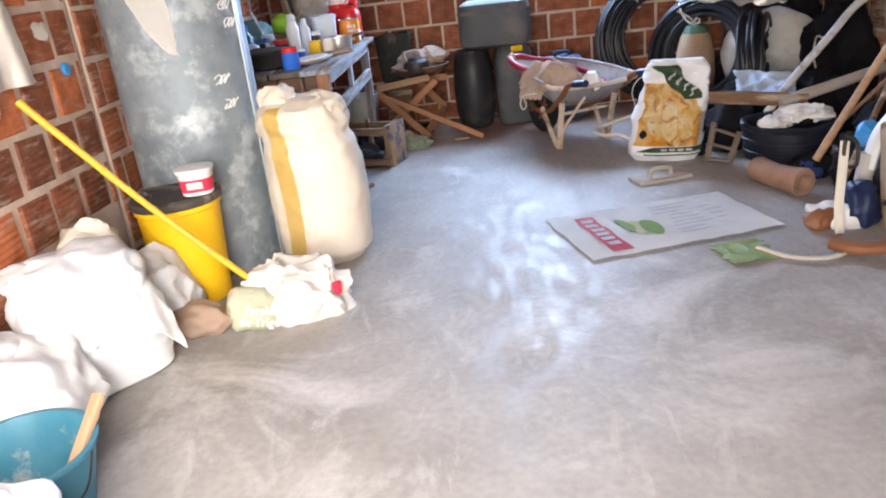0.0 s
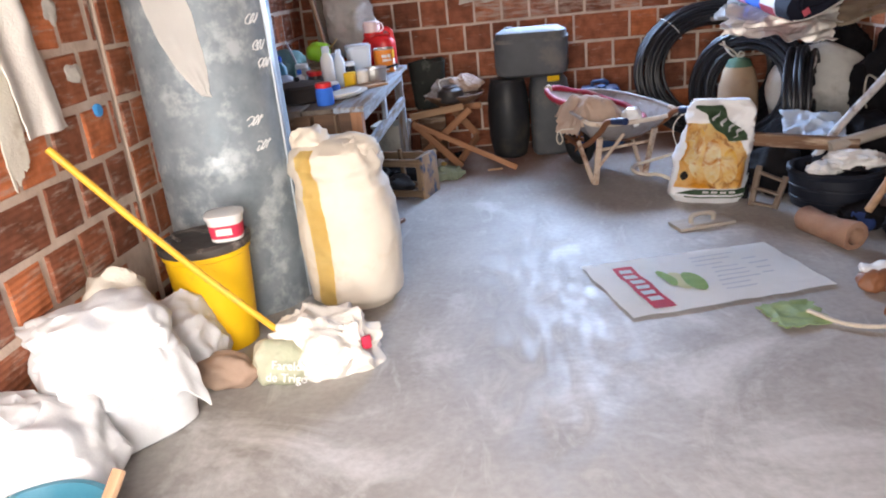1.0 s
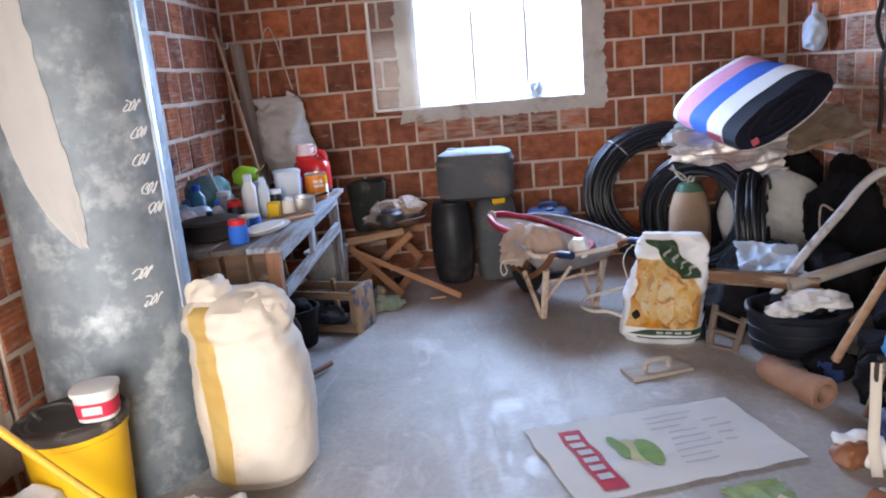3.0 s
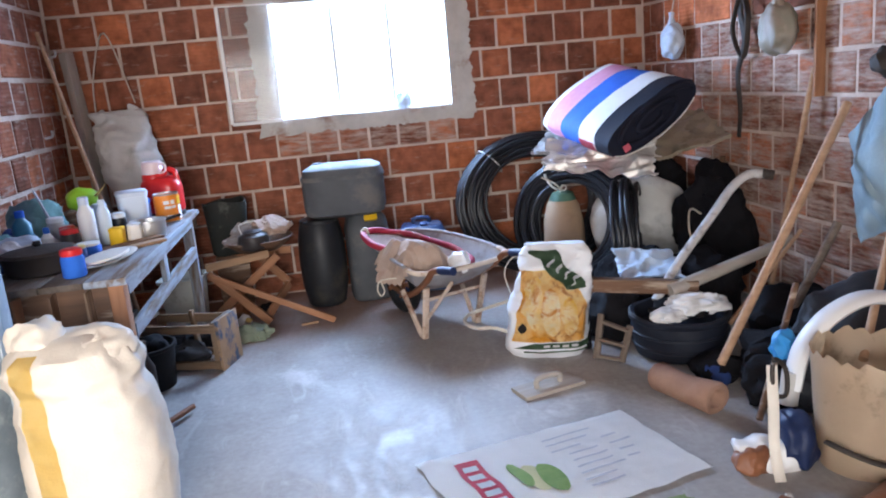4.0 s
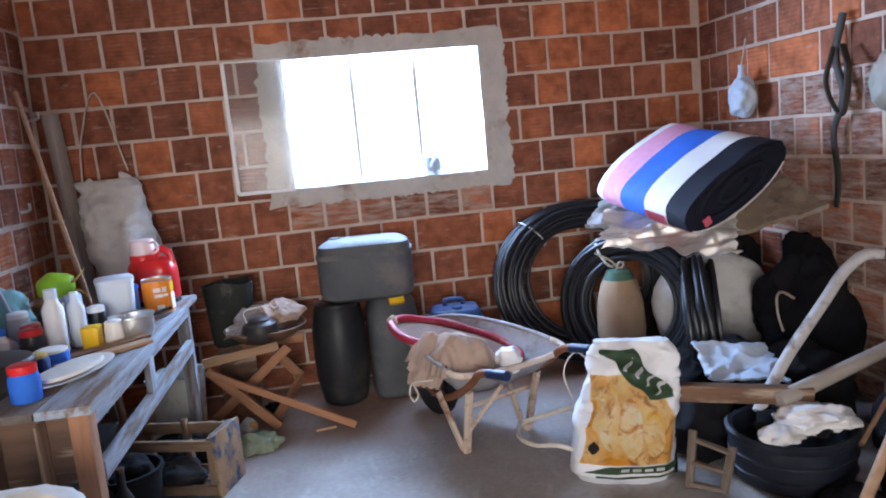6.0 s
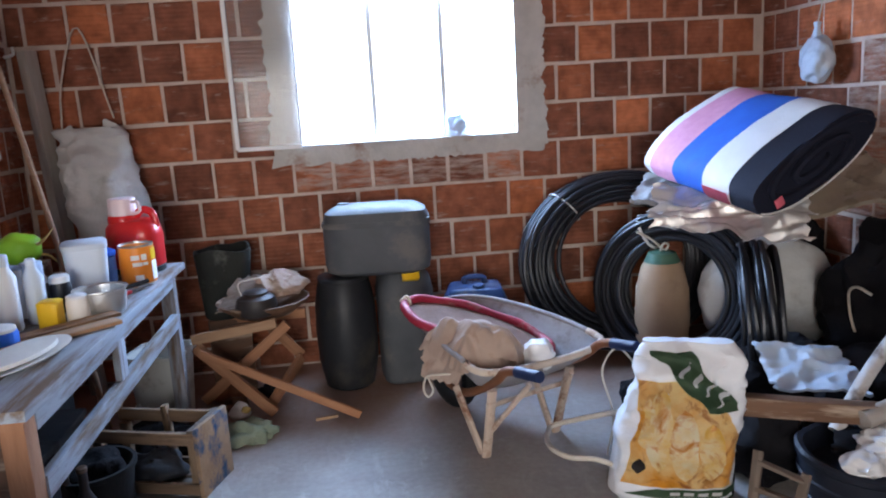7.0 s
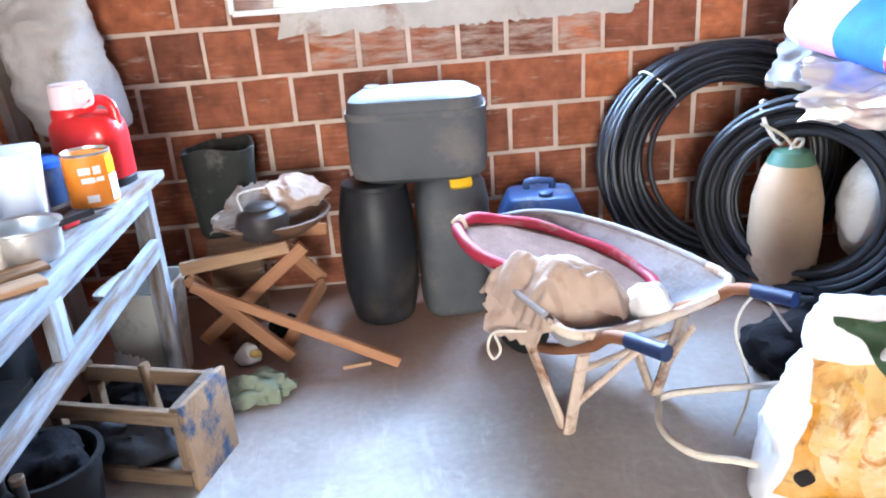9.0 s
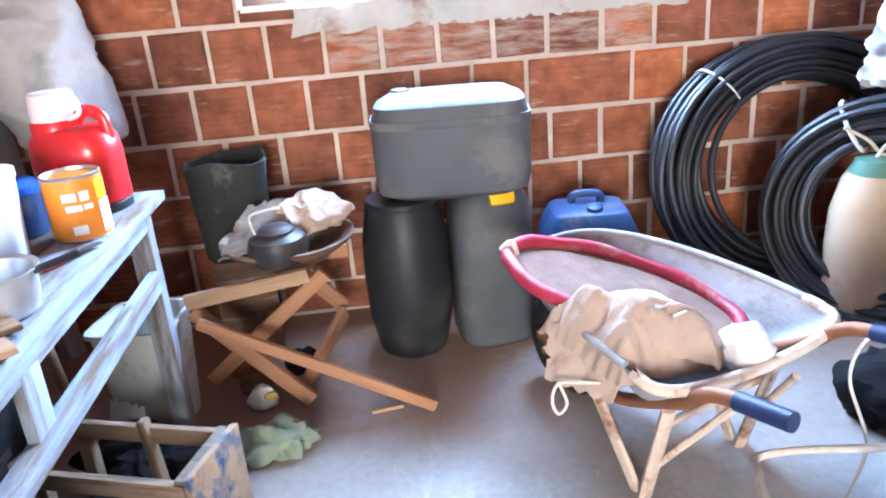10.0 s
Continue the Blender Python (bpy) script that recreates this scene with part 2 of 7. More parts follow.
TEAL_PLASTIC = surf("teal_plastic", (0.035, 0.17, 0.25), (0.07, 0.24, 0.33), 6, (0.35, 0.55), bump=0.1, stain=((0.4, 0.42, 0.4), 0.1, 8))
BLACK_PLASTIC = surf("black_plastic", (0.010, 0.011, 0.013), (0.02, 0.021, 0.024), 5, (0.36, 0.55), bump=0.06, stain=((0.045, 0.040, 0.034), 0.26, 4))
GREY_PLASTIC = surf("dusty_grey_plastic", (0.055, 0.060, 0.066), (0.10, 0.105, 0.11), 5, (0.5, 0.72), bump=0.06, stain=((0.14, 0.13, 0.12), 0.2, 5))
PIPE = surf("black_polyethylene_pipe", (0.009, 0.010, 0.014), (0.022, 0.024, 0.030), 20, (0.36, 0.5), spec=0.5, bump=0.05)
BLUE_PLASTIC = surf("dark_blue_plastic", (0.025, 0.055, 0.14), (0.045, 0.085, 0.19), 5, (0.35, 0.55), bump=0.08, stain=((0.15, 0.16, 0.18), 0.18, 6))
RUBBER = surf("black_rubber", (0.006, 0.006, 0.007), (0.018, 0.018, 0.018), 8, (0.6, 0.85), spec=0.25, bump=0.2)
RED_PLASTIC = surf("red_plastic", (0.55, 0.016, 0.02), (0.66, 0.03, 0.03), 5, (0.25, 0.4), bump=0.05, clear=0.2)
RED_RUBBER = surf("faded_red_rubber", (0.26, 0.012, 0.035), (0.38, 0.03, 0.055), 7, (0.45, 0.65), bump=0.12, stain=((0.3, 0.16, 0.14), 0.12, 9))
WHITE_PLASTIC = surf("white_plastic", (0.70, 0.70, 0.69), (0.80, 0.80, 0.79), 5, (0.35, 0.5), bump=0.05)
PINKISH = surf("pinkish_white_plastic", (0.72, 0.56, 0.58), (0.80, 0.66, 0.67), 5, (0.3, 0.45), bump=0.05)
MILKY = surf("milky_plastic", (0.55, 0.61, 0.68), (0.66, 0.72, 0.78), 4, (0.35, 0.5), bump=0.04)
BOX_WHITE = surf("dirty_white_plastic", (0.50, 0.51, 0.47), (0.66, 0.66, 0.61), 4, (0.45, 0.7), bump=0.1, stain=((0.25, 0.23, 0.18), 0.2, 5))
ORANGE = surf("orange_printed_tin", (0.72, 0.20, 0.02), (0.80, 0.27, 0.03), 6, (0.3, 0.5), bump=0.05)
ALU = surf("scratched_aluminium", (0.55, 0.55, 0.54), (0.72, 0.72, 0.70), 14, (0.28, 0.5), metal=0.9, bump=0.12, bscale=80)
TIN = surf("tin_plate", (0.5, 0.48, 0.45), (0.62, 0.6, 0.57), 14, (0.25, 0.45), metal=0.9, bump=0.06)
TRAY = surf("cement_crusted_sheet", (0.22, 0.205, 0.21), (0.38, 0.36, 0.36), 5, (0.55, 0.85), metal=0.1, bump=0.35, bscale=35, stain=((0.17, 0.13, 0.12), 0.3, 6))
RIM = surf("cement_crusted_rim", (0.50, 0.40, 0.31), (0.66, 0.56, 0.45), 8, (0.7, 0.9), bump=0.5, bscale=40, stain=((0.22, 0.10, 0.06), 0.2, 9))
LEG = surf("cement_splashed_leg", (0.46, 0.35, 0.27), (0.62, 0.50, 0.40), 9, (0.6, 0.85), bump=0.35, bscale=50, stain=((0.20, 0.09, 0.05), 0.3, 9))
RUST = surf("rusty_pipe", (0.17, 0.065, 0.03), (0.30, 0.13, 0.065), 12, (0.55, 0.8), metal=0.3, bump=0.25, bscale=60)
IRON = surf("dark_iron", (0.03, 0.026, 0.024), (0.07, 0.058, 0.05), 10, (0.5, 0.75), metal=0.4, bump=0.2)
PALE_WOOD = surf("cement_dusted_wood", (0.32, 0.28, 0.24), (0.44, 0.40, 0.35), 7, (0.7, 0.9), bump=0.3, stretch=(0.6, 5, 5))
BEIGE_PLASTIC = surf("sun_bleached_plastic", (0.58, 0.45, 0.31), (0.70, 0.57, 0.42), 5, (0.5, 0.75), bump=0.15, stain=((0.36, 0.26, 0.17), 0.15, 6))
DEEP_BLUE = surf("deep_blue_plastic", (0.008, 0.016, 0.055), (0.016, 0.03, 0.09), 7, (0.4, 0.6), bump=0.15)
CLAY = surf("reddish_clay_pipe", (0.20, 0.105, 0.068), (0.36, 0.22, 0.155), 6, (0.7, 0.9), bump=0.3, bscale=50, stain=((0.22, 0.12, 0.08), 0.15, 5))
STONE = surf("brown_stone", (0.30, 0.20, 0.15), (0.42, 0.31, 0.24), 8, (0.8, 0.95), bump=0.5, bscale=30)
BLACK_POT = surf("sooty_clay_pot", (0.02, 0.016, 0.015), (0.05, 0.042, 0.04), 8, (0.3, 0.55), bump=0.1)
# base tinted warm to offset the blue window light the foil mirrors
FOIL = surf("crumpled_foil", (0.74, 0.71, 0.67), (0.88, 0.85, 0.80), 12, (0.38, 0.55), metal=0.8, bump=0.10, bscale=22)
FILM = surf("dusty_plastic_film", (0.20, 0.20, 0.20), (0.36, 0.36, 0.35), 9, (0.5, 0.7), bump=0.4, bscale=24, spec=0.3)
FILM_DARK = surf("brown_plastic_film", (0.20, 0.155, 0.11), (0.32, 0.26, 0.19), 9, (0.2, 0.4), bump=0.4, bscale=24, clear=0.4)
TAN = surf("tan_plastic_keg", (0.40, 0.26, 0.155), (0.52, 0.36, 0.23), 4, (0.45, 0.65), bump=0.1, stain=((0.36, 0.23, 0.15), 0.15, 6))
GREEN_CAP = surf("green_plastic", (0.06, 0.13, 0.09), (0.10, 0.19, 0.13), 8, (0.4, 0.6), bump=0.1)
LIME = surf("lime_plastic", (0.28, 0.60, 0.03), (0.36, 0.68, 0.05), 5, (0.3, 0.5), bump=0.05)
YELLOW_TAN = surf("yellowish_plastic", (0.60, 0.42, 0.12), (0.70, 0.52, 0.2), 5, (0.35, 0.5), bump=0.05)
PRINT_PEACH = surf("printed_orange_picture", (0.84, 0.40, 0.04), (0.92, 0.72, 0.34), 7, (0.35, 0.6), bump=0.25, bscale=30, stain=((0.48, 0.16, 0.04), 0.22, 8, 2.0), wrinkle=0.7, contrast=0.13)
PRINT_BREAD = surf("printed_pale_crust", (0.90, 0.60, 0.12), (0.94, 0.87, 0.64), 9, (0.35, 0.6), bump=0.2, bscale=30, stain=((0.72, 0.30, 0.05), 0.25, 9, 2.0), wrinkle=0.6, contrast=0.14)
PRINT_GREEN = surf("printed_dark_green", (0.05, 0.10, 0.055), (0.09, 0.15, 0.08), 9, (0.4, 0.6), bump=0.1)
PRINT_RED = surf("printed_red", (0.55, 0.02, 0.06), (0.65, 0.05, 0.10), 12, (0.5, 0.7), bump=0.1)
PRINT_LEAF = surf("printed_leaf_green", (0.20, 0.36, 0.08), (0.36, 0.5, 0.16), 20, (0.5, 0.7), bump=0.1)
PRINT_CORN = surf("printed_pale_yellow", (0.66, 0.64, 0.34), (0.74, 0.72, 0.45), 20, (0.5, 0.7), bump=0.1)
PRINT_GREY = surf("faded_grey_print", (0.50, 0.52, 0.58), (0.68, 0.69, 0.73), 20, (0.5, 0.7), bump=0.1)
PINK = surf("pink_woven_foam", (0.60, 0.24, 0.36), (0.70, 0.34, 0.46), 30, (0.7, 0.9), bump=0.4, bscale=120)
BLUE_CLOTH = surf("royal_blue_cloth", (0.02, 0.10, 0.50), (0.035, 0.16, 0.62), 12, (0.7, 0.9), bump=0.3, bscale=120)
WHITE_CLOTH = surf("white_cloth", (0.70, 0.69, 0.67), (0.80, 0.79, 0.77), 8, (0.7, 0.9), bump=0.3, bscale=120)
RED_CLOTH = surf("pinkish_red_cloth", (0.55, 0.09, 0.13), (0.64, 0.14, 0.18), 8, (0.7, 0.9), bump=0.3, bscale=120)
ROPE = surf("pale_rope", (0.52, 0.46, 0.37), (0.66, 0.60, 0.5), 40, (0.7, 0.9), bump=0.5, bscale=120)
LEATHER = surf("brown_leather", (0.17, 0.065, 0.032), (0.27, 0.115, 0.055), 8, (0.4, 0.65), bump=0.2)
STEEL_WHITE = surf("white_painted_steel", (0.74, 0.74, 0.73), (0.82, 0.82, 0.80), 8, (0.35, 0.5), bump=0.08)
GREEN_NET = surf("green_netting", (0.13, 0.20, 0.07), (0.30, 0.38, 0.17), 15, (0.5, 0.7), bump=0.3)
EARTH = surf("dry_earth", (0.22, 0.13, 0.08), (0.34, 0.22, 0.14), 2, (0.85, 0.95), bump=0.5, bscale=20)


def floor_material():
    """Trowelled cement: polished where it is walked on, with pale lime stains, dust and hairline marks."""
    m = surf("trowelled_cement", (0.275, 0.258, 0.242), (0.40, 0.385, 0.370), 2.2, (0.34, 0.58), bump=0.08, bscale=7, coords="Object",
             stain=((0.50, 0.49, 0.485), 0.24, 1.7, 0.8), contrast=0.2)
    nt = m.node_tree
    b = nt.nodes["Principled BSDF"]
    fine = nt.nodes.new("ShaderNodeTexNoise")
    fine.inputs["Scale"].default_value, fine.inputs["Detail"].default_value = 38.0, 8.0
    link = b.inputs["Base Color"].links[0].from_socket
    hsv = nt.nodes.new("ShaderNodeHueSaturation")
    mr = nt.nodes.new("ShaderNodeMapRange")
    mr.inputs[1].default_value, mr.inputs[2].default_value = 0.3, 0.75
    mr.inputs[3].default_value, mr.inputs[4].default_value = 1.08, 0.88
    tc = nt.nodes.new("ShaderNodeTexCoord")
    nt.links.new(tc.outputs["Object"], fine.inputs["Vector"])
    nt.links.new(fine.outputs["Fac"], mr.inputs[0])
    nt.links.new(mr.outputs[0], hsv.inputs["Value"])
    nt.links.new(link, hsv.inputs["Color"])
    # trowel sweeps and scuffs: pale lime drawn out in streaks, duller where it lies
    sweep = nt.nodes.new("ShaderNodeMapping")
    sweep.inputs["Rotation"].default_value, sweep.inputs["Scale"].default_value = (0, 0, 0.5), (3.2, 1.1, 1)
    nt.links.new(tc.outputs["Object"], sweep.inputs["Vector"])
    lime = nt.nodes.new("ShaderNodeTexNoise")
    lime.inputs["Scale"].default_value, lime.inputs["Detail"].default_value = 2.6, 10.0
    lime.inputs["Roughness"].default_value, lime.inputs["Distortion"].default_value = 0.68, 1.3
    nt.links.new(sweep.outputs[0], lime.inputs["Vector"])
    worn = nt.nodes.new("ShaderNodeMapRange")
    worn.inputs[1].default_value, worn.inputs[2].default_value = 0.36, 0.66
    worn.inputs[3].default_value, worn.inputs[4].default_value = 0.42, 0.70
    nt.links.new(lime.outputs["Fac"], worn.inputs[0])
    nt.links.new(worn.outputs[0], b.inputs["Roughness"])
    pale = nt.nodes.new("ShaderNodeMapRange")
    pale.inputs[1].default_value, pale.inputs[2].default_value = 0.55, 0.70
    pale.inputs[4].default_value = 0.55
    nt.links.new(lime.outputs["Fac"], pale.inputs[0])
    limed = nt.nodes.new("ShaderNodeMix")
    limed.data_type = "RGBA"
    limed.inputs["B"].default_value = (0.54, 0.53, 0.52, 1)
    nt.links.new(pale.outputs[0], limed.inputs["Factor"])
    nt.links.new(hsv.outputs[0], limed.inputs["A"])
    # brown earth dust that gathers along the back of the room
    xyz = nt.nodes.new("ShaderNodeSeparateXYZ")
    nt.links.new(tc.outputs["Object"], xyz.inputs[0])
    wob = nt.nodes.new("ShaderNodeTexNoise")
    wob.inputs["Scale"].default_value, wob.inputs["Detail"].default_value = 1.6, 6.0
    nt.links.new(tc.outputs["Object"], wob.inputs["Vector"])
    far = nt.nodes.new("ShaderNodeMath")
    far.operation = "MULTIPLY_ADD"
    far.inputs[1].default_value = 1.7
    nt.links.new(wob.outputs["Fac"], far.inputs[0])
    nt.links.new(xyz.outputs["Y"], far.inputs[2])
    edge = nt.nodes.new("ShaderNodeMapRange")
    edge.inputs[1].default_value, edge.inputs[2].default_value = 2.75, 3.7
    edge.inputs[3].default_value, edge.inputs[4].default_value = 0.0, 0.85
    nt.links.new(far.outputs[0], edge.inputs[0])
    mix = nt.nodes.new("ShaderNodeMix")
    mix.data_type = "RGBA"
    mix.inputs["B"].default_value = (0.25, 0.115, 0.06, 1)
    nt.links.new(edge.outputs[0], mix.inputs["Factor"])
    nt.links.new(limed.outputs["Result"], mix.inputs["A"])
    nt.links.new(mix.outputs["Result"], b.inputs["Base Color"])
    return m


CEMENT = floor_material()


def glass_material():
    m = bpy.data.materials.new("window_glass")
    m.use_nodes = True
    b = m.node_tree.nodes["Principled BSDF"]
    b.inputs["Alpha"].default_value, b.inputs["Roughness"].default_value = 0.14, 0.08
    b.inputs["Base Color"].default_value = (0.45, 0.47, 0.47, 1)
    return m


GLASS = glass_material()


def hazy_sky():
    m = bpy.data.materials.new("hazy_bright_sky")
    m.use_nodes = True
    b = m.node_tree.nodes["Principled BSDF"]
    b.inputs["Base Color"].default_value = (0.8, 0.85, 0.9, 1)
    b.inputs["Emission Color"].default_value = (0.86, 0.93, 1.0, 1)
    b.inputs["Emission Strength"].default_value = 3.2
    return m


HAZE = hazy_sky()


# ---- building helpers ----
def thing(name, label, category, at=(0, 0, 0), turn=0.0, group="", kind=""):
    ob = new(name)
    ob.matrix_world = pose(*at, 0, 0, turn)
    return tagged(ob, label, category, group, kind)


def part(name, bm, material, parent=None, label="", smooth=True, m=None):
    me = bpy.data.meshes.new(name)
    bmesh.ops.recalc_face_normals(bm, faces=bm.faces)
    bm.to_mesh(me)
    bm.free()
    me.materials.append(material)
    if smooth:
        me.polygons.foreach_set("use_smooth", [True] * len(me.polygons))
        me.set_sharp_from_angle(angle=radians(38))
    ob = new(name, me)
    if parent is not None:
        ob.parent = parent
    if m is not None:
        ob.matrix_basis = m
    return tagged(ob, label)


def box(size, at=(0, 0, 0), bevel=0.004, turn=None, bm=None, wobble=0.0):
    bm = bm or bmesh.new()
    made = bmesh.ops.create_cube(bm, size=1.0)["verts"]
    for v in made:
        v.co = Vector((v.co.x * size[0], v.co.y * size[1], v.co.z * size[2]))
        if wobble:
            v.co += Vector([random.uniform(-wobble, wobble) for _ in range(3)])
    if bevel:
        edges = list({e for v in made for e in v.link_edges})
        made = bmesh.ops.bevel(bm, geom=edges, offset=bevel, segments=2, affect="EDGES", profile=0.6)["verts"]
        made = list({v for v in made})
    m = Matrix.Translation(at) @ (turn or Matrix())
    bmesh.ops.transform(bm, matrix=m, verts=made)
    return bm


def lathe(profile, seg=32, at=(0, 0, 0), square=2.0, sx=1.0, sy=1.0, bm=None, rough=0.0, seed=0.0):
    """A body turned round z from (radius, height) pairs; square above 2 squares its plan."""
    bm = bm or bmesh.new()
    rings = []
    for r, z in profile:
        ring = []
        for i in range(seg):
            a = 2 * math.pi * i / seg
            c, s = math.cos(a), math.sin(a)
            k = (abs(c) ** square + abs(s) ** square) ** (-1.0 / square)
            p = Vector((r * k * c * sx, r * k * s * sy, z))
            if rough:
                p += p.normalized() * rough * noise.noise(p * 9.0 + Vector((seed, seed, seed)))
            ring.append(bm.verts.new(p + Vector(at)))
        rings.append(ring)
    for a, b in zip(rings, rings[1:]):
        for i in range(seg):
            j = (i + 1) % seg
            bm.faces.new((a[i], a[j], b[j], b[i]))
    bm.faces.new(list(reversed(rings[0])))
    bm.faces.new(rings[-1])
    return bm


def smooth_path(points, n=8, closed=False):
    """A Catmull-Rom curve through the points."""
    pts = [Vector(p) for p in points]
    out = []
    count = len(pts)
    for i in range(count if closed else count - 1):
        p1, p2 = pts[i], pts[(i + 1) % count]
        p0 = pts[(i - 1) % count] if closed or i > 0 else p1 * 2 - p2
        p3 = pts[(i + 2) % count] if closed or i + 2 < count else p2 * 2 - p1
        for k in range(n):
            t = k / n
            out.append(0.5 * (2 * p1 + (p2 - p0) * t + (2 * p0 - 5 * p1 + 4 * p2 - p3) * t * t + (3 * p1 - p0 - 3 * p2 + p3) * t ** 3))
    if not closed:
        out.append(pts[-1])
    return out


def tube(points, r, seg=10, closed=False, bm=None, r_end=None, flat=1.0):
    """A round bar along points; flat squashes it along its second axis."""
    bm = bm or bmesh.new()
    pts = [Vector(p) for p in points]
    count = len(pts)
    rings, up = [], None
    for i, p in enumerate(pts):
        a = pts[i - 1] if closed or i > 0 else p
        b = pts[(i + 1) % count] if closed or i + 1 < count else p
        d = (b - a).normalized()
        if up is None:
            up = Vector((0, 0, 1)) if abs(d.z) < 0.9 else Vector((1, 0, 0))
        side = d.cross(up).normalized()
        up = side.cross(d).normalized()
        rr = r if r_end is None else r + (r_end - r) * i / (count - 1)
        rings.append([bm.verts.new(p + rr * (math.cos(2 * math.pi * k / seg) * side + flat * math.sin(2 * math.pi * k / seg) * up)) for k in range(seg)])
    pairs = list(zip(rings, rings[1:])) + ([(rings[-1], rings[0])] if closed else [])
    for a, b in pairs:
        for k in range(seg):
            bm.faces.new((a[k], a[(k + 1) % seg], b[(k + 1) % seg], b[k]))
    if not closed:
        bm.faces.new(list(reversed(rings[0])))
        bm.faces.new(rings[-1])
    return bm


def plank(name, a, b, w, t, material, parent, label="", spin=0.0, bevel=0.004):
    """A board from a to b, w wide and t thick, its grain along it."""
    a, b = Vector(a), Vector(b)
    q = (b - a).to_track_quat("X", "Z").to_matrix().to_4x4()
    return part(name, box(((b - a).length, w, t), bevel=bevel, wobble=0.0015), material, parent, label,
                m=Matrix.Translation((a + b) / 2) @ q @ pose(0, 0, 0, spin, 0, 0))


def crease(p, seed, freq, amount):
    """Relief like crumpled cloth: flat facets between narrow pinched ridges, at two sizes, over broad soft folds."""
    o = Vector((seed * 7.3, seed * 3.1, seed * 5.7))
    q = p + noise.noise_vector(p * freq * 0.6 + o) * (0.5 / freq)
    a = noise.voronoi(Vector((q.x, q.y, q.z * 0.6)) * freq * 0.75 + o)[0]
    b = noise.voronoi(Vector((q.x * 0.6, q.y, q.z)) * freq * 1.7 + o * 2)[0]
    c = noise.noise(p * freq * 4.6 + o)
    d = 1 - abs(noise.noise(Vector((q.x, q.y, q.z * 0.55)) * freq * 0.8 + o)) * 2.6
    return amount * (0.75 * max(0.0, 1 - (a[1] - a[0]) * 3) + 0.45 * max(0.0, 1 - (b[1] - b[0]) * 3) + 0.5 * max(d, -0.5) + 0.12 * c - 0.35)


def blob(rx, ry, rz, seed=0.0, fold=0.02, freq=9.0, lumps=0.15, sub=4, floor=None, at=(0, 0, 0), bm=None, square=2.0):
    """A crumpled, bulging body; what would sink under floor is pressed flat on it."""
    bm = bm or bmesh.new()
    made = bmesh.ops.create_icosphere(bm, subdivisions=sub, radius=1.0)["verts"]
    for v in made:
        n = v.co.normalized()
        k = (abs(n.x) ** square + abs(n.y) ** square + abs(n.z) ** square) ** (-1.0 / square)
        n2 = n * k
        bulge = 1 + lumps * noise.noise(n * 1.7 + Vector((seed, seed * 2, seed * 3)))
        p = Vector((n2.x * rx, n2.y * ry, n2.z * rz)) * bulge
        p += n * crease(p, seed, freq, fold)
        if floor is not None and p.z < floor:
            p.z = floor + 0.12 * (p.z - floor) * 0
        v.co = p + Vector(at)
    return bm


def sheet(corners, nu=24, nv=16, lift=0.01, freq=8.0, seed=0.0, thick=0.004, hang=None, ragged=0.0):
    """Cloth or film between four corners (in turn), rumpled, with thickness. hang(u, v) may add to a point."""
    bm = bmesh.new()
    c = [Vector(p) for p in corners]
    n = (c[1] - c[0]).cross(c[3] - c[0]).normalized()
    rows = []
    for j in range(nv + 1):
        row = []
        for i in range(nu + 1):
            u, v = i / nu, j / nv
            uu = u + ragged * (noise.noise(Vector((v * 9, seed, 0))) * (u * u + (1 - u) ** 2))
            vv = v + ragged * (noise.noise(Vector((u * 9, 0, seed))) * (v * v + (1 - v) ** 2))
            p = (c[0] * (1 - uu) + c[1] * uu) * (1 - vv) + (c[3] * (1 - uu) + c[2] * uu) * vv
            p = p + n * (lift + crease(p, seed, freq, lift))
            if hang:
                p = p + Vector(hang(u, v))
            row.append(bm.verts.new(p))
        rows.append(row)
    faces = []
    for j in range(nv):
        for i in range(nu):
            faces.append(bm.faces.new((rows[j][i], rows[j][i + 1], rows[j + 1][i + 1], rows[j + 1][i])))
    bm.normal_update()
    bmesh.ops.solidify(bm, geom=faces, thickness=thick)
    return bm


def sack_point(h, rings, seed, fold, freq, square, g, z, out=0.0):
    """A point of a filled sack's skin at the angle g and height z, out metres proud of it."""
    k = max(i for i in range(len(rings)) if rings[i][0] <= z + 1e-9)
    a, b = rings[k], rings[min(k + 1, len(rings) - 1)]
    t = 0 if b[0] == a[0] else (z - a[0]) / (b[0] - a[0])
    t = t * t * (3 - 2 * t)
    rx, ry, sx, sy = (a[q] + (b[q] - a[q]) * t for q in (1, 2, 3, 4))
    c, s = math.cos(g), math.sin(g)
    kk = (abs(c) ** square + abs(s) ** square) ** (-1.0 / square)
    p = Vector((rx * kk * c, ry * kk * s, z))
    p += Vector((c, s, 0)) * (crease(Vector((p.x, p.y, p.z * 1.3)), seed, freq, fold * (0.35 + 0.9 * (z / h) ** 2)) + out)
    return p + Vector((sx, sy, 0))


def sack(h, rings, seed=0.0, fold=0.012, seg=88, freq=8.0, square=2.4):
    """A filled sack: rings of (height, half width x, half width y, shift x, shift y), creased all over."""
    bm = bmesh.new()
    n = 52
    made = [[bm.verts.new(sack_point(h, rings, seed, fold, freq, square, 2 * math.pi * i / seg, h * j / n)) for i in range(seg)] for j in range(n + 1)]
    for a, b in zip(made, made[1:]):
        for i in range(seg):
            bm.faces.new((a[i], a[(i + 1) % seg], b[(i + 1) % seg], b[i]))
    bm.faces.new(list(reversed(made[0])))
    bm.faces.new(made[-1])
    return bm


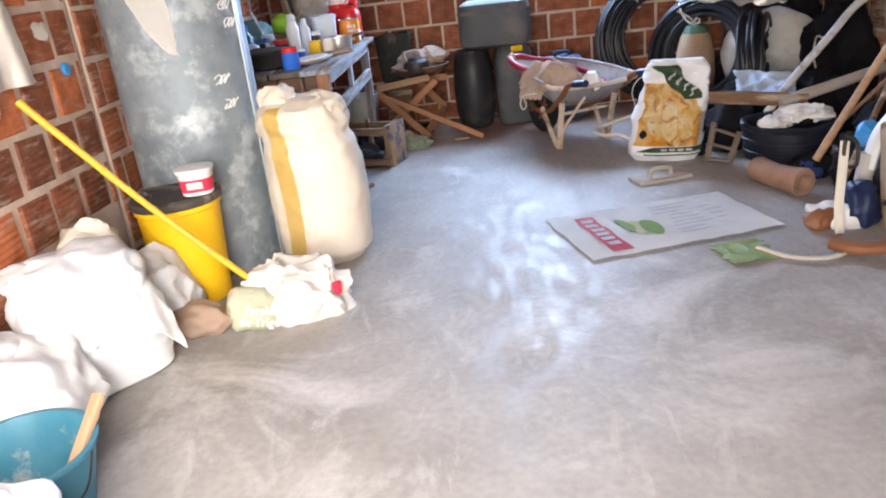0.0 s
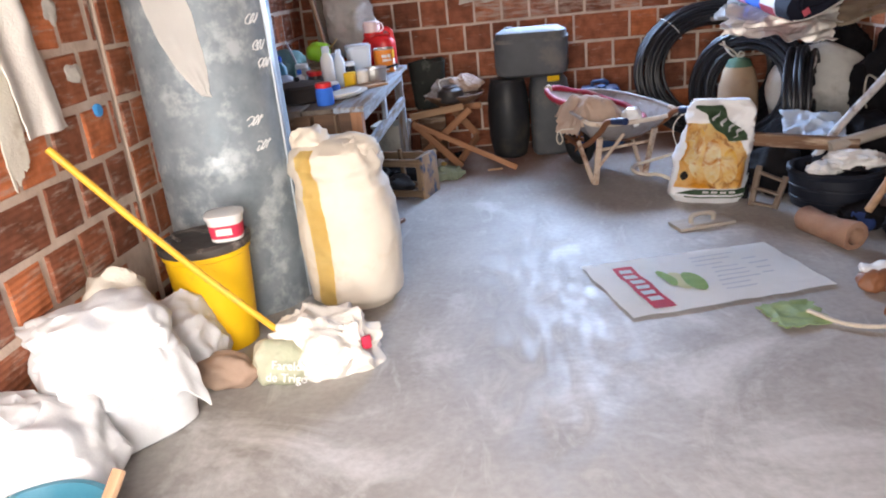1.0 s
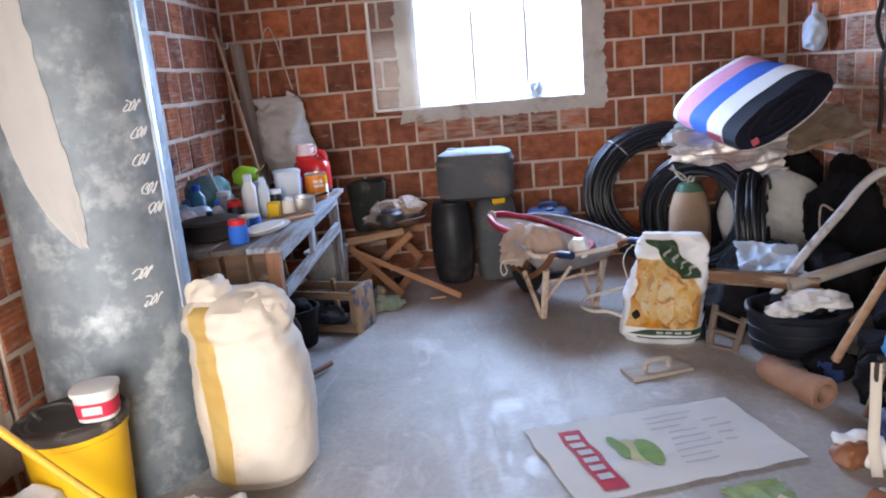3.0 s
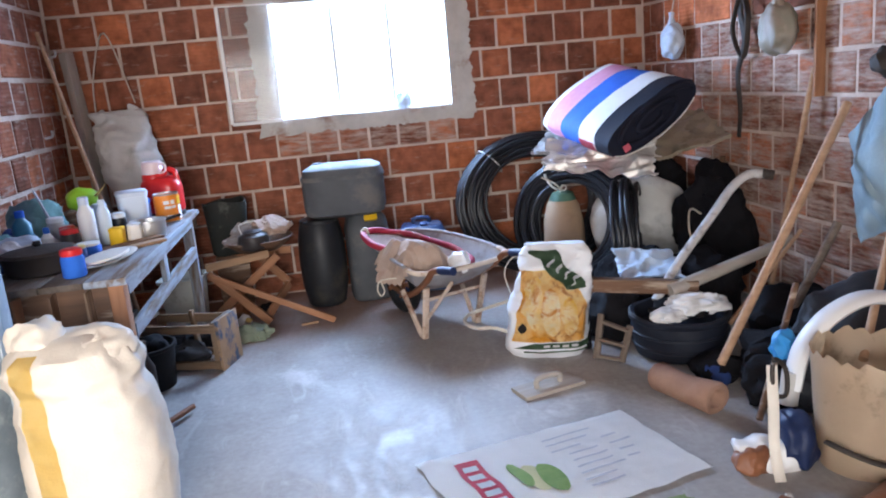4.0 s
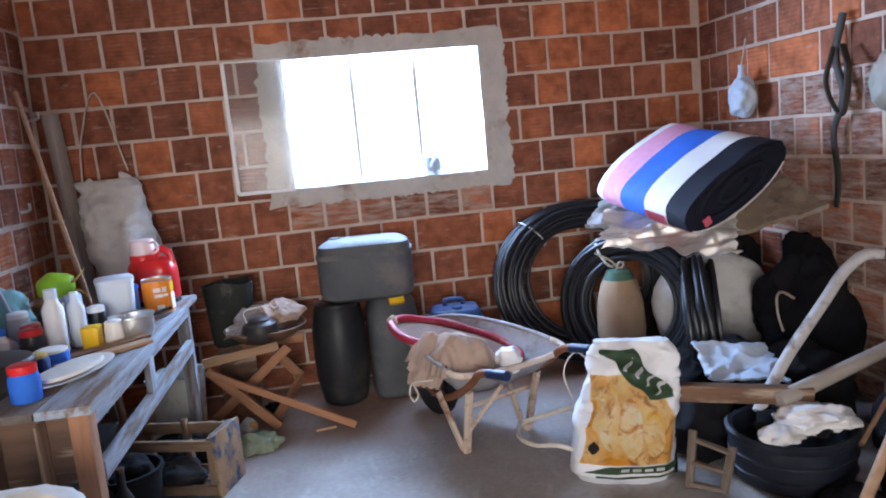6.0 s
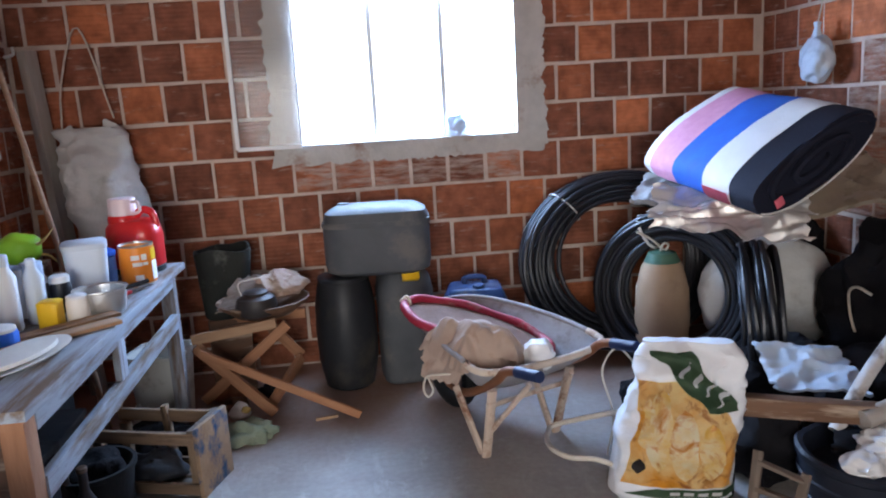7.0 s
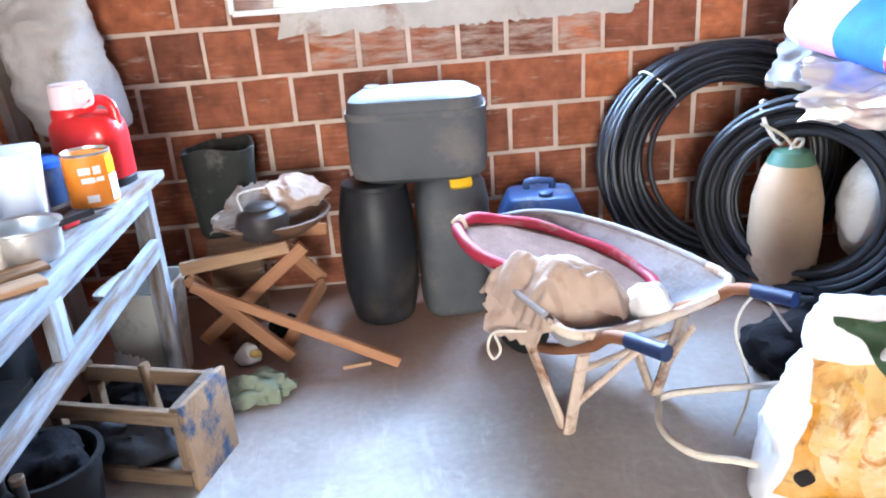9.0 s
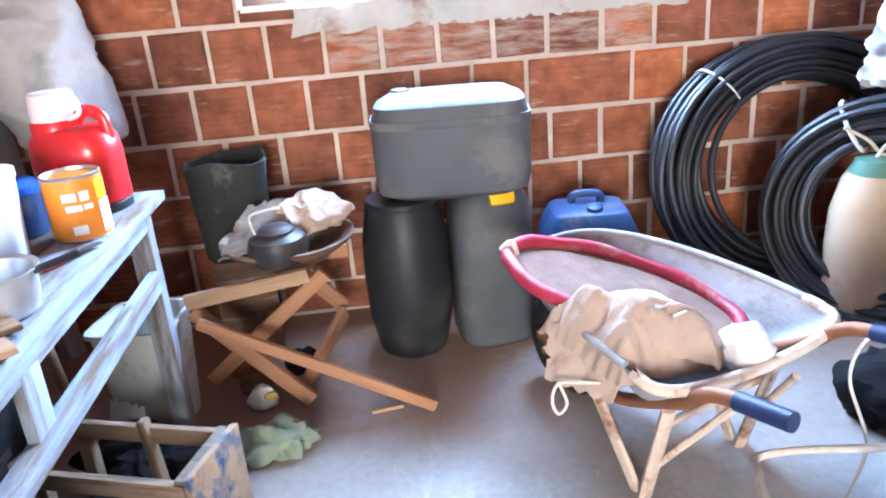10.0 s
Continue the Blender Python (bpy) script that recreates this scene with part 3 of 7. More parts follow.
def letters(name, text, size, material, parent, m, label=""):
    data = bpy.data.curves.new(name, "FONT")
    data.body, data.size, data.extrude, data.align_x = text, size, 0.0006, "CENTER"
    tmp = bpy.data.objects.new(name, data)
    scene.collection.objects.link(tmp)
    me = bpy.data.meshes.new_from_object(tmp.evaluated_get(bpy.context.evaluated_depsgraph_get()))
    bpy.data.objects.remove(tmp)
    me.materials.clear()
    me.materials.append(material)
    ob = new(name, me)
    ob.parent = parent
    ob.matrix_basis = m
    return tagged(ob, label)

# ---- the room ----
BACK, LEFT, RIGHT, FRONT, TOP = 6.03, -1.33, 2.54, -0.38, 2.33
WIN = (0.028, 1.155, 1.176, 1.900)


def slab(name, lo, hi, material, kind="structure", parent=None, label="", category=""):
    size = [b - a for a, b in zip(lo, hi)]
    mid = [(a + b) / 2 for a, b in zip(lo, hi)]
    ob = part(name, box(size, bevel=0), material, parent, label, smooth=False, m=pose(*mid))
    return tagged(ob, label, category, kind=kind)


def wall_body(name, boxes, material, label):
    bm = bmesh.new()
    for lo, hi in boxes:
        box([b - a for a, b in zip(lo, hi)], [(a + b) / 2 for a, b in zip(lo, hi)], 0, bm=bm)
    return tagged(part(name, bm, material, smooth=False), label, "wall", kind="structure")


ground = slab("ground", (-400, -400, -0.30), (400, 400, -0.10), EARTH, label="bare dry reddish earth outside the shed", category="ground")
backdrop = slab("backdrop", (-14, 11.0, -0.1), (15, 11.05, 9), HAZE, label="bright hazy daylight outside the window", category="backdrop")
floor = slab("floor", (LEFT - 0.12, FRONT - 0.12, -0.10), (RIGHT + 0.12, BACK + 0.12, 0.0), CEMENT,
             label="smooth trowelled grey cement floor with pale stains", category="floor")
IN = 0.006
wall_north = wall_body("wall_north", [
    ((LEFT - 0.1, BACK + IN, 0), (WIN[0] - 0.01, BACK + 0.11, TOP)), ((WIN[1] + 0.01, BACK + IN, 0), (RIGHT + 0.1, BACK + 0.11, TOP)),
    ((WIN[0] - 0.01, BACK + IN, 0), (WIN[1] + 0.01, BACK + 0.11, WIN[2] - 0.01)), ((WIN[0] - 0.01, BACK + IN, WIN[3] + 0.01), (WIN[1] + 0.01, BACK + 0.11, TOP))],
    MORTAR, "bare reddish hollow-block wall with a window, unplastered")
wall_west = wall_body("wall_west", [
    ((LEFT - 0.1, FRONT, 0), (LEFT - IN, 3.075, TOP + 0.3)), ((LEFT - 0.16, 3.0, 0), (LEFT - 0.13, 3.2, TOP + 0.3)),
    ((LEFT - 0.1, 3.105, 0), (LEFT - IN, BACK + IN, TOP + 0.3))], MORTAR, "bare reddish hollow-block wall with rough mortar joints")
wall_east = wall_body("wall_east", [((RIGHT + IN, FRONT, 0), (RIGHT + 0.1, BACK + IN, TOP + 0.3))], MORTAR,
                      "bare hollow-block wall smeared with pale mortar")
wall_south = wall_body("wall_south", [
    ((LEFT - 0.1, FRONT - 0.1, 0), (-1.0, FRONT, TOP + 0.3)), ((0.62, FRONT - 0.1, 0), (RIGHT + 0.1, FRONT, TOP + 0.3)),
    ((-1.0, FRONT - 0.1, 2.1), (0.62, FRONT, TOP + 0.3))], DOOR_WALL_DARK, "unseen plain wall with the wide open doorway, darkened to cut bounce light")
# roof out of view, kept dark so that it bounces little light
bm = bmesh.new()
box((4.3, 7.0, 0.05), (0.6, 2.85, 2.58), 0, bm=bm)
for k in range(8):
    box((4.2, 0.06, 0.1), (0.6, -0.2 + 0.85 * k, 2.51), 0, bm=bm)
tagged(part("ceiling", bm, ROOF_DARK, smooth=False), "unseen underside of the roof on laths, darkened to cut bounce light", "ceiling", kind="structure")

# window: cement reveal, steel frame with two bars, and a leaf folded back on the wall
window = thing("window_1", "square steel window in a rough cement surround", "window", (0, 0, 0), kind="structure")
bm = bmesh.new()
for x in (WIN[0], 0.40, 0.77, WIN[1] - 0.012):
    box((0.026 if 0.1 < x < 1 else 0.014, 0.03, WIN[3] - WIN[2]), (x + 0.006, BACK + 0.06, (WIN[2] + WIN[3]) / 2), 0.002, bm=bm)
for z in (WIN[2] + 0.008, WIN[3] - 0.008):
    box((WIN[1] - WIN[0], 0.028, 0.016), ((WIN[0] + WIN[1]) / 2, BACK + 0.06, z), 0.002, bm=bm)
part("window_frame", bm, STEEL_WHITE, window, "white painted steel frame", smooth=False)
bm = bmesh.new()
cx, cz = (WIN[0] + WIN[1]) / 2, (WIN[2] + WIN[3]) / 2
hx, hz = (WIN[1] - WIN[0]) / 2, (WIN[3] - WIN[2]) / 2
inner, outer, deep = [], [], []
N = 320
for i in range(N):
    a = 2 * math.pi * i / N
    c, s = math.cos(a), math.sin(a)
    k = min(hx / abs(c) if abs(c) > 1e-6 else 9, hz / abs(s) if abs(s) > 1e-6 else 9)
    k2 = min((hx + 0.155) / abs(c) if abs(c) > 1e-6 else 9, (hz + 0.10) / abs(s) if abs(s) > 1e-6 else 9)
    w = 1 + 0.02 * noise.noise(Vector((c * 3, s * 3, 1))) + 0.035 * noise.noise(Vector((c * 14, s * 14, 5))) + 0.025 * noise.noise(Vector((c * 37, s * 37, 9)))
    inner.append(bm.verts.new((cx + k * c, BACK - 0.008, cz + k * s)))
    deep.append(bm.verts.new((cx + k * c, BACK + 0.11, cz + k * s)))
    outer.append(bm.verts.new((cx + max(k * 1.03, k2 * w) * c, BACK - 0.006 + 0.004 * noise.noise(Vector((c * 6, s * 6, 2))), cz + max(k * 1.03, k2 * w) * s)))
rim = [bm.verts.new((v.co.x, BACK + 0.02, v.co.z)) for v in outer]
for i in range(N):
    j = (i + 1) % N
    bm.faces.new((inner[i], inner[j], outer[j], outer[i]))
    bm.faces.new((inner[i], inner[j], deep[j], deep[i]))
    bm.faces.new((outer[i], outer[j], rim[j], rim[i]))
part("cement_surround", bm, PLASTER, window, "rough grey cement plaster round the opening", smooth=False)
LEAF = (-0.298, 0.022, 1.176, 1.905)
leaf = part("casement", box((0.021, 0.018, LEAF[3] - LEAF[2]), (LEAF[0], BACK - 0.03, (LEAF[2] + LEAF[3]) / 2), 0.002), STEEL_WHITE, window, "open steel casement folded back on the wall", smooth=False)
bm = bmesh.new()
box((LEAF[1] - LEAF[0], 0.018, 0.021), ((LEAF[0] + LEAF[1]) / 2, BACK - 0.03, LEAF[2]), 0.002, bm=bm)
box((LEAF[1] - LEAF[0], 0.012, 0.008), ((LEAF[0] + LEAF[1]) / 2, BACK - 0.03, LEAF[3]), 0.002, bm=bm)
box((0.010, 0.012, LEAF[3] - LEAF[2]), (LEAF[1], BACK - 0.03, (LEAF[2] + LEAF[3]) / 2), 0.002, bm=bm)
part("casement_rail", bm, STEEL_WHITE, leaf, smooth=False)
pane = part("pane", box((LEAF[1] - LEAF[0] - 0.014, 0.003, LEAF[3] - LEAF[2] - 0.014), ((LEAF[0] + LEAF[1]) / 2, BACK - 0.03, (LEAF[2] + LEAF[3]) / 2), 0), GLASS, leaf, smooth=False)
pane.visible_shadow = False

# ---- grain bin, yellow bucket and sacks along the left wall ----
SILO = (-1.03, 3.33)
silo = thing("grain_bin", "tall galvanised sheet-metal grain bin with chalk marks", "grain bin", (*SILO, 0))
part("body", lathe([(0.275, 0), (0.28, 0.01), (0.28, 0.62), (0.283, 0.63), (0.283, 0.645), (0.28, 0.655), (0.28, 1.30), (0.283, 1.31), (0.283, 1.325), (0.28, 1.335), (0.278, 1.95), (0.27, 1.96)], 64, rough=0.004), ZINC, silo)
part("lid", lathe([(0.286, 1.95), (0.286, 1.985), (0.20, 2.03), (0.08, 2.06), (0.07, 2.06)], 48), ZINC, silo, "shallow cone lid of the same sheet")
g = radians(-8)
part("seam", box((0.03, 0.012, 1.94), (0.281 * math.cos(g), 0.281 * math.sin(g), 0.975), 0.003, turn=Matrix.Rotation(g + math.pi / 2, 4, "Z")), ZINC_EDGE, silo, "folded vertical seam")


def on_bin(angle, z, out=0.284):
    a = radians(angle)
    return Vector((out * math.cos(a), out * math.sin(a), z))


random.seed(4)
for row, (z0, a0) in enumerate([(1.38, -30), (1.29, -28), (1.20, -30), (1.10, -27), (1.03, -24), (0.82, -44), (0.72, -40)]):
    for k in range(3 if row < 7 else 2):
        pts = [on_bin(a0 + 4.2 * k + 3.4 * math.sin(q * 1.3 + row + k), z0 + 0.018 * math.cos(q * (1.0 + 0.25 * k) + row)) for q in range(6)]
        part("chalk_mark", tube(smooth_path(pts, 3), 0.0026, 5), CHALK, silo, "white chalk scribble")
bm = bmesh.new()
cols = 14
left_edge = [(1.80, -118), (1.55, -116), (1.35, -113), (1.18, -104), (1.05, -92), (0.945, -78)]
right_edge = [(1.80, -84), (1.55, -80), (1.35, -76), (1.18, -72), (1.05, -70), (0.935, -71)]
rows = []
for i in range(26):
    t = i / 25 * 5
    k = min(int(t), 4)
    f = t - k
    za = left_edge[k][0] + (left_edge[k + 1][0] - left_edge[k][0]) * f
    aa = left_edge[k][1] + (left_edge[k + 1][1] - left_edge[k][1]) * f + 1.2 * noise.noise(Vector((i * 0.9, 3, 0)))
    zb = right_edge[k][0] + (right_edge[k + 1][0] - right_edge[k][0]) * f
    ab = right_edge[k][1] + (right_edge[k + 1][1] - right_edge[k][1]) * f + 2.0 * noise.noise(Vector((i * 1.1, 8, 0)))
    rows.append([bm.verts.new(on_bin(aa + (ab - aa) * j / cols, za + (zb - za) * j / cols, 0.288 + 0.005 * noise.noise(Vector((i * 0.3, j * 0.4, 7))))) for j in range(cols + 1)])
for a, b in zip(rows, rows[1:]):
    for j in range(cols):
        bm.faces.new((a[j], a[j + 1], b[j + 1], b[j]))
bmesh.ops.solidify(bm, geom=bm.faces[:], thickness=0.002)
torn = part("torn_sheet", bm, PAPER)
torn.matrix_world = pose(*SILO, 0)
tagged(torn, "torn white sheet hanging down the metal grain bin", "sheet")

bucket = thing("bucket", "yellow plastic bucket with a dark lid, against the grain bin", "bucket", (-1.0, 2.875, 0))
bucket.scale = (1.16, 1.16, 1.16)
part("body", lathe([(0.105, 0), (0.115, 0.006), (0.122, 0.10), (0.136, 0.33), (0.142, 0.335), (0.142, 0.35), (0.136, 0.355)], 48), YELLOW, bucket)
part("lid", lathe([(0.146, 0.352), (0.149, 0.356), (0.149, 0.376), (0.143, 0.38), (0.135, 0.372), (0.128, 0.379), (0.118, 0.371), (0.108, 0.377), (0.095, 0.370), (0.02, 0.370)], 48), LID_DARK, bucket, "dark grey lid with ridges")
bm = bmesh.new()
tube(smooth_path([(-0.07, -0.03, 0.384), (-0.11, 0.01, 0.392), (-0.06, 0.06, 0.388), (0.0, 0.05, 0.384), (0.06, 0.08, 0.386)], 5), 0.006, 6, bm=bm)
part("cord", bm, LID_DARK, bucket)
tub = thing("margarine_tub", "small white tub with a red label, on the bucket lid", "tub", (-0.895, 2.855, 0.4385), 12)
tub.scale = (1.16, 1.16, 1.16)
part("body", lathe([(0.045, 0), (0.05, 0.004), (0.056, 0.075), (0.058, 0.078)], 32, square=3.0), WHITE_PLASTIC, tub)
part("label", lathe([(0.0515, 0.014), (0.0545, 0.056)], 32, square=3.0), PRINT_RED, tub, "red printed band")
part("badge", box((0.05, 0.002, 0.022), (0.0, -0.0555, 0.037), 0.0008), CLOTH_CREAM, tub)
part("lid", lathe([(0.06, 0.076), (0.061, 0.078), (0.061, 0.088), (0.055, 0.09)], 32, square=3.0), WHITE_PLASTIC, tub)
pole = thing("broom_pole", "yellow plastic-sleeved pole leaning on the wall", "pole", (0, 0, 0))
part("shaft", tube(smooth_path([(-0.66, 2.64, 0.115), (-0.97, 2.58, 0.48), (-1.27, 2.50, 0.89)], 8), 0.0125, 12), YELLOW_POLE, pole)
part("tip", tube([(-0.635, 2.645, 0.085), (-0.662, 2.639, 0.117)], 0.011, 10), IRON, pole)

big = thing("grain_sack", "tall full cream woven sack with a yellow stripe", "sack", (-0.52, 3.25, 0))
BIG = (0.71, [(0, 0.155, 0.15, 0, 0), (0.05, 0.195, 0.185, 0, 0), (0.30, 0.205, 0.195, 0.0, 0), (0.50, 0.192, 0.18, -0.01, 0), (0.56, 0.172, 0.16, -0.02, 0), (0.60, 0.185, 0.17, -0.02, 0), (0.66, 0.165, 0.15, -0.03, 0), (0.70, 0.12, 0.10, -0.03, 0), (0.71, 0.06, 0.05, -0.03, 0)], 3, 0.016)
part("bag", sack(*BIG), SACK_CREAM, big)
bm = blob(0.075, 0.085, 0.062, 5, 0.014, 14, 0.2, 4, at=(-0.115, 0.0, 0.70))
blob(0.115, 0.095, 0.055, 6, 0.015, 12, 0.2, 4, at=(0.045, -0.02, 0.66), bm=bm)
part("folded_mouth", bm, SACK_CREAM, big, "mouth folded over in thick rolls")
bm = bmesh.new()
pr = []
for j in range(64):
    z = 0.015 + 0.67 * j / 63
    a = radians(-119 + 6 * math.sin(z * 5))
    pr.append([bm.verts.new(sack_point(*BIG, 8.0, 2.4, a + (q - 3) * 0.062, z, 0.003)) for q in range(7)])
for a, b in zip(pr, pr[1:]):
    for q in range(6):
        bm.faces.new((a[q], a[q + 1], b[q + 1], b[q]))
bmesh.ops.solidify(bm, geom=bm.faces[:], thickness=0.002)
part("stripe", bm, SACK_STRIPE, big, "woven yellow stripe")


def slumped(name, label, at, rx, ry, rz, seed, material, turn=0, fold=0.030, freq=5.0, category="sack", square=2.3, mouth=None):
    ob = thing(name, label, category, at, turn)
    part("bag", blob(rx, ry, rz, seed, fold, freq, 0.22, 5, floor=-rz * 0.72, square=square, at=(0, 0, rz * 0.72)), material, ob)
    if mouth:
        part("folded_mouth", blob(rx * 0.62, ry * 0.5, rz * 0.34, seed + 3, fold * 1.2, freq * 1.6, 0.3, 4, at=mouth), material, ob)
    return ob


ws = thing("white_sack", "half-full white woven sack standing with its mouth folded over", "sack", (-1.10, 2.27, 0), 51)
ws.scale = (1.1, 1.1, 1.06)
part("bag", sack(0.34, [(0, 0.17, 0.13, 0, 0), (0.012, 0.18, 0.145, 0, 0), (0.14, 0.185, 0.15, 0, 0), (0.26, 0.175, 0.14, -0.01, 0.01), (0.32, 0.15, 0.12, -0.02, 0.02), (0.34, 0.10, 0.08, -0.02, 0.02)], 2, 0.022, 88, 6.0, 3.4), SACK_WHITE, ws)
part("folded_mouth", blob(0.18, 0.14, 0.07, 12, 0.024, 6, 0.2, 5, at=(-0.01, 0.02, 0.335), square=3.0), SACK_WHITE, ws, "mouth of the sack gathered together")
part("flap", sheet([(-0.20, -0.17, 0.30), (0.17, -0.185, 0.27), (0.19, 0.13, 0.36), (-0.19, 0.14, 0.37)], 56, 48, 0.016, 6, 15, 0.006, ragged=0.05,
                   hang=lambda u, v: (0, 0, 0.075 * math.sin(math.pi * min(1, v * 1.05)) * math.sin(math.pi * (0.12 + 0.76 * u)) - 0.13 * (1 - v) ** 4 - 0.09 * u ** 6)), SACK_WHITE, ws, "loose flap thrown over the top")
slumped("white_sack", "full white woven sack near the teal bucket", (-1.20, 1.90, 0), 0.23, 0.20, 0.17, 5.0, SACK_WHITE, 40, mouth=(-0.02, 0.03, 0.255))
slumped("white_sack", "low white woven sack in front of the teal bucket", (-0.84, 1.285, 0), 0.15, 0.125, 0.15, 7.0, SACK_WHITE, 10, mouth=(-0.03, 0.0, 0.225))
slumped("old_sack", "old pale sack with a tied mouth against the wall", (-1.20, 2.47, 0), 0.14, 0.15, 0.235, 9.0, SACK_OLD, 0, 0.022, 6, mouth=(0.03, 0.02, 0.37))
slumped("plastic_bag", "crumpled thin white plastic bag beside the bucket", (-1.075, 2.615, 0), 0.16, 0.13, 0.165, 12.0, SACK_WHITE, 30, 0.026, 8, "bag")
slumped("stone", "rounded brown stone on the floor", (-0.875, 2.545, 0), 0.115, 0.065, 0.062, 3.0, STONE, -5, 0.004, 9, "stone")
BRAN = surf("faded_green_print", (0.32, 0.36, 0.25), (0.54, 0.53, 0.41), 7, (0.5, 0.75), bump=0.2, bscale=70, stain=((0.66, 0.60, 0.46), 0.3, 6), wrinkle=0.7)
rag = thing("bran_bag", "crumpled cream cloth bag with green printing, on the floor", "bag", (-0.56, 2.64, 0), 8)
part("bag", blob(0.19, 0.14, 0.115, 21, 0.032, 11, 0.3, 5, floor=-0.07, at=(0.03, 0.02, 0.07)), CLOTH_CREAM, rag)
part("clear_end", blob(0.105, 0.085, 0.085, 31, 0.014, 12, 0.2, 4, floor=-0.06, at=(-0.12, -0.055, 0.06)), BRAN, rag, "pale greenish printed end")
turn = Matrix.Translation((-0.085, -0.168, 0.085)) @ pose(0, 0, 0, 72, 6, -8)
letters("lettering", "Farelo\nde Trigo", 0.042, WHITE_PLASTIC, rag, turn, "white lettering reading Farelo de Trigo")
part("red_print", box((0.035, 0.012, 0.05), (0.185, -0.06, 0.10), 0.004, turn=Matrix.Rotation(0.6, 4, "Z")), PRINT_RED, rag)

tealb = thing("teal_bucket", "teal plastic bucket holding a wooden stick", "bucket", (-0.965, 1.585, 0.0))
bm = bmesh.new()
prof = [(0.13, 0.0), (0.14, 0.005), (0.18, 0.17), (0.19, 0.175), (0.19, 0.185), (0.175, 0.185), (0.17, 0.17), (0.13, 0.02), (0.02, 0.02)]
part("body", lathe(prof, 48), TEAL_PLASTIC, tealb)
part("handle", tube(smooth_path([(0.185, 0.02, 0.18), (0.2, -0.08, 0.12), (0.15, -0.16, 0.10)], 8), 0.003, 6), IRON, tealb)
stick = thing("wooden_stick", "short flat wooden stick standing in the teal bucket", "stick", (0, 0, 0))
plank("stick", (-0.87, 1.50, 0.03), (-0.80, 1.72, 0.25), 0.032, 0.014, POLE_WOOD, stick)

# cloths and bits on the left wall
ob = part("hanging_cloth", sheet([(-1.28, 2.36, 1.85), (-1.28, 2.55, 1.85), (-1.28, 2.70, 0.925), (-1.28, 2.45, 0.93)], 30, 44, 0.010, 5, 3, 0.004,
          hang=lambda u, v: (0.016 * math.sin(u * 9 + v * 2) * (1 - 0.3 * v), -0.02 * math.sin(v * 3), 0)), CLOTH_CREAM)
tagged(ob, "long cream cloth hanging on the block wall", "cloth")
ob = part("hanging_cloth", sheet([(-1.30, 2.28, 1.75), (-1.30, 2.45, 1.75), (-1.30, 2.455, 0.86), (-1.30, 2.36, 0.80)], 20, 40, 0.008, 6, 13, 0.004, ragged=0.04), SACK_OLD)
tagged(ob, "greyish cloth hanging under the long cream one", "cloth")
ob = part("hanging_cloth", sheet([(-1.30, 2.84, 1.75), (-1.30, 3.06, 1.75), (-1.30, 3.04, 1.34), (-1.30, 2.88, 1.40)], 16, 20, 0.015, 8, 8, 0.004, ragged=0.1), CLOTH_OLIVE)
tagged(ob, "olive green cloth hanging on the block wall", "cloth")
ob = part("plastic_disc", lathe([(0.022, 0), (0.024, 0.004), (0.024, 0.014), (0.02, 0.018)], 20), BRIGHT_BLUE)
ob.matrix_world = pose(LEFT + 0.001, 2.93, 0.94, 0, 90, 0)
tagged(ob, "small blue plastic disc nailed to the wall", "disc")
for k, (y, z, a, b) in enumerate([(2.79, 1.30, 0.04, 0.05), (2.84, 1.085, 0.055, 0.028), (2.60, 1.16, 0.03, 0.022)]):
    bm = blob(0.008, a, b, 40 + k, 0.006, 12, 0.4, 4)
    ob = part("mortar_smear", bm, PLASTER)
    ob.matrix_world = pose(LEFT + 0.002, y, z)
    tagged(ob, "hardened lump of mortar smeared on the blocks", "mortar", kind="structure")

CRATE_WOOD = surf("dark_crate_timber", (0.19, 0.12, 0.072), (0.36, 0.245, 0.155), 7, (0.6, 0.85), bump=0.3, bscale=70, stretch=(0.6, 6, 6), stain=((0.09, 0.055, 0.035), 0.2, 4), jitter=0.15)
# ---- table along the left wall ----
table = thing("work_table", "old wooden table with bluish light tinted into its edges and a drawer, against the wall", "table", (0, 0, 0))
TX0, TX1, TY0, TY1, TZ = -1.25, -0.49, 3.76, 5.30, 0.75
for k in range(5):
    x = TX0 + (TX1 - TX0) * (k + 0.5) / 5
    plank("tabletop_board", (x, TY0 - 0.03, TZ - 0.0125), (x + 0.015, TY1 + 0.03, TZ - 0.0125), (TX1 - TX0) / 5 - 0.004, 0.025, WOOD_BLUELIT if k > 3 else WOOD_GREY, table)
for x in (TX0 + 0.04, TX1 - 0.05):
    for y in (TY0 + 0.03, TY1 - 0.05):
        plank("leg", (x, y, 0), (x, y, TZ - 0.026), 0.06, 0.055, WOOD_BLUELIT if x > -0.6 and y > 5 else WOOD_RED if x > -0.6 else WOOD_GREY, table)
plank("apron", (TX1 - 0.03, TY0 + 0.06, TZ - 0.055), (TX1 - 0.03, TY1 - 0.08, TZ - 0.055), 0.022, 0.055, WOOD_BLUELIT, table, "worn side apron, bluish window light in its colour")
plank("side_rail", (TX1 - 0.03, TY0 + 0.06, TZ - 0.225), (TX1 - 0.03, TY1 - 0.08, TZ - 0.225), 0.024, 0.06, WOOD_BLUELIT, table, "worn lower side rail, bluish window light in its colour")
plank("strut", (TX1 - 0.03, 4.47, TZ - 0.20), (TX1 - 0.03, 4.47, TZ - 0.07), 0.024, 0.075, WOOD_BLUELIT, table, spin=90)
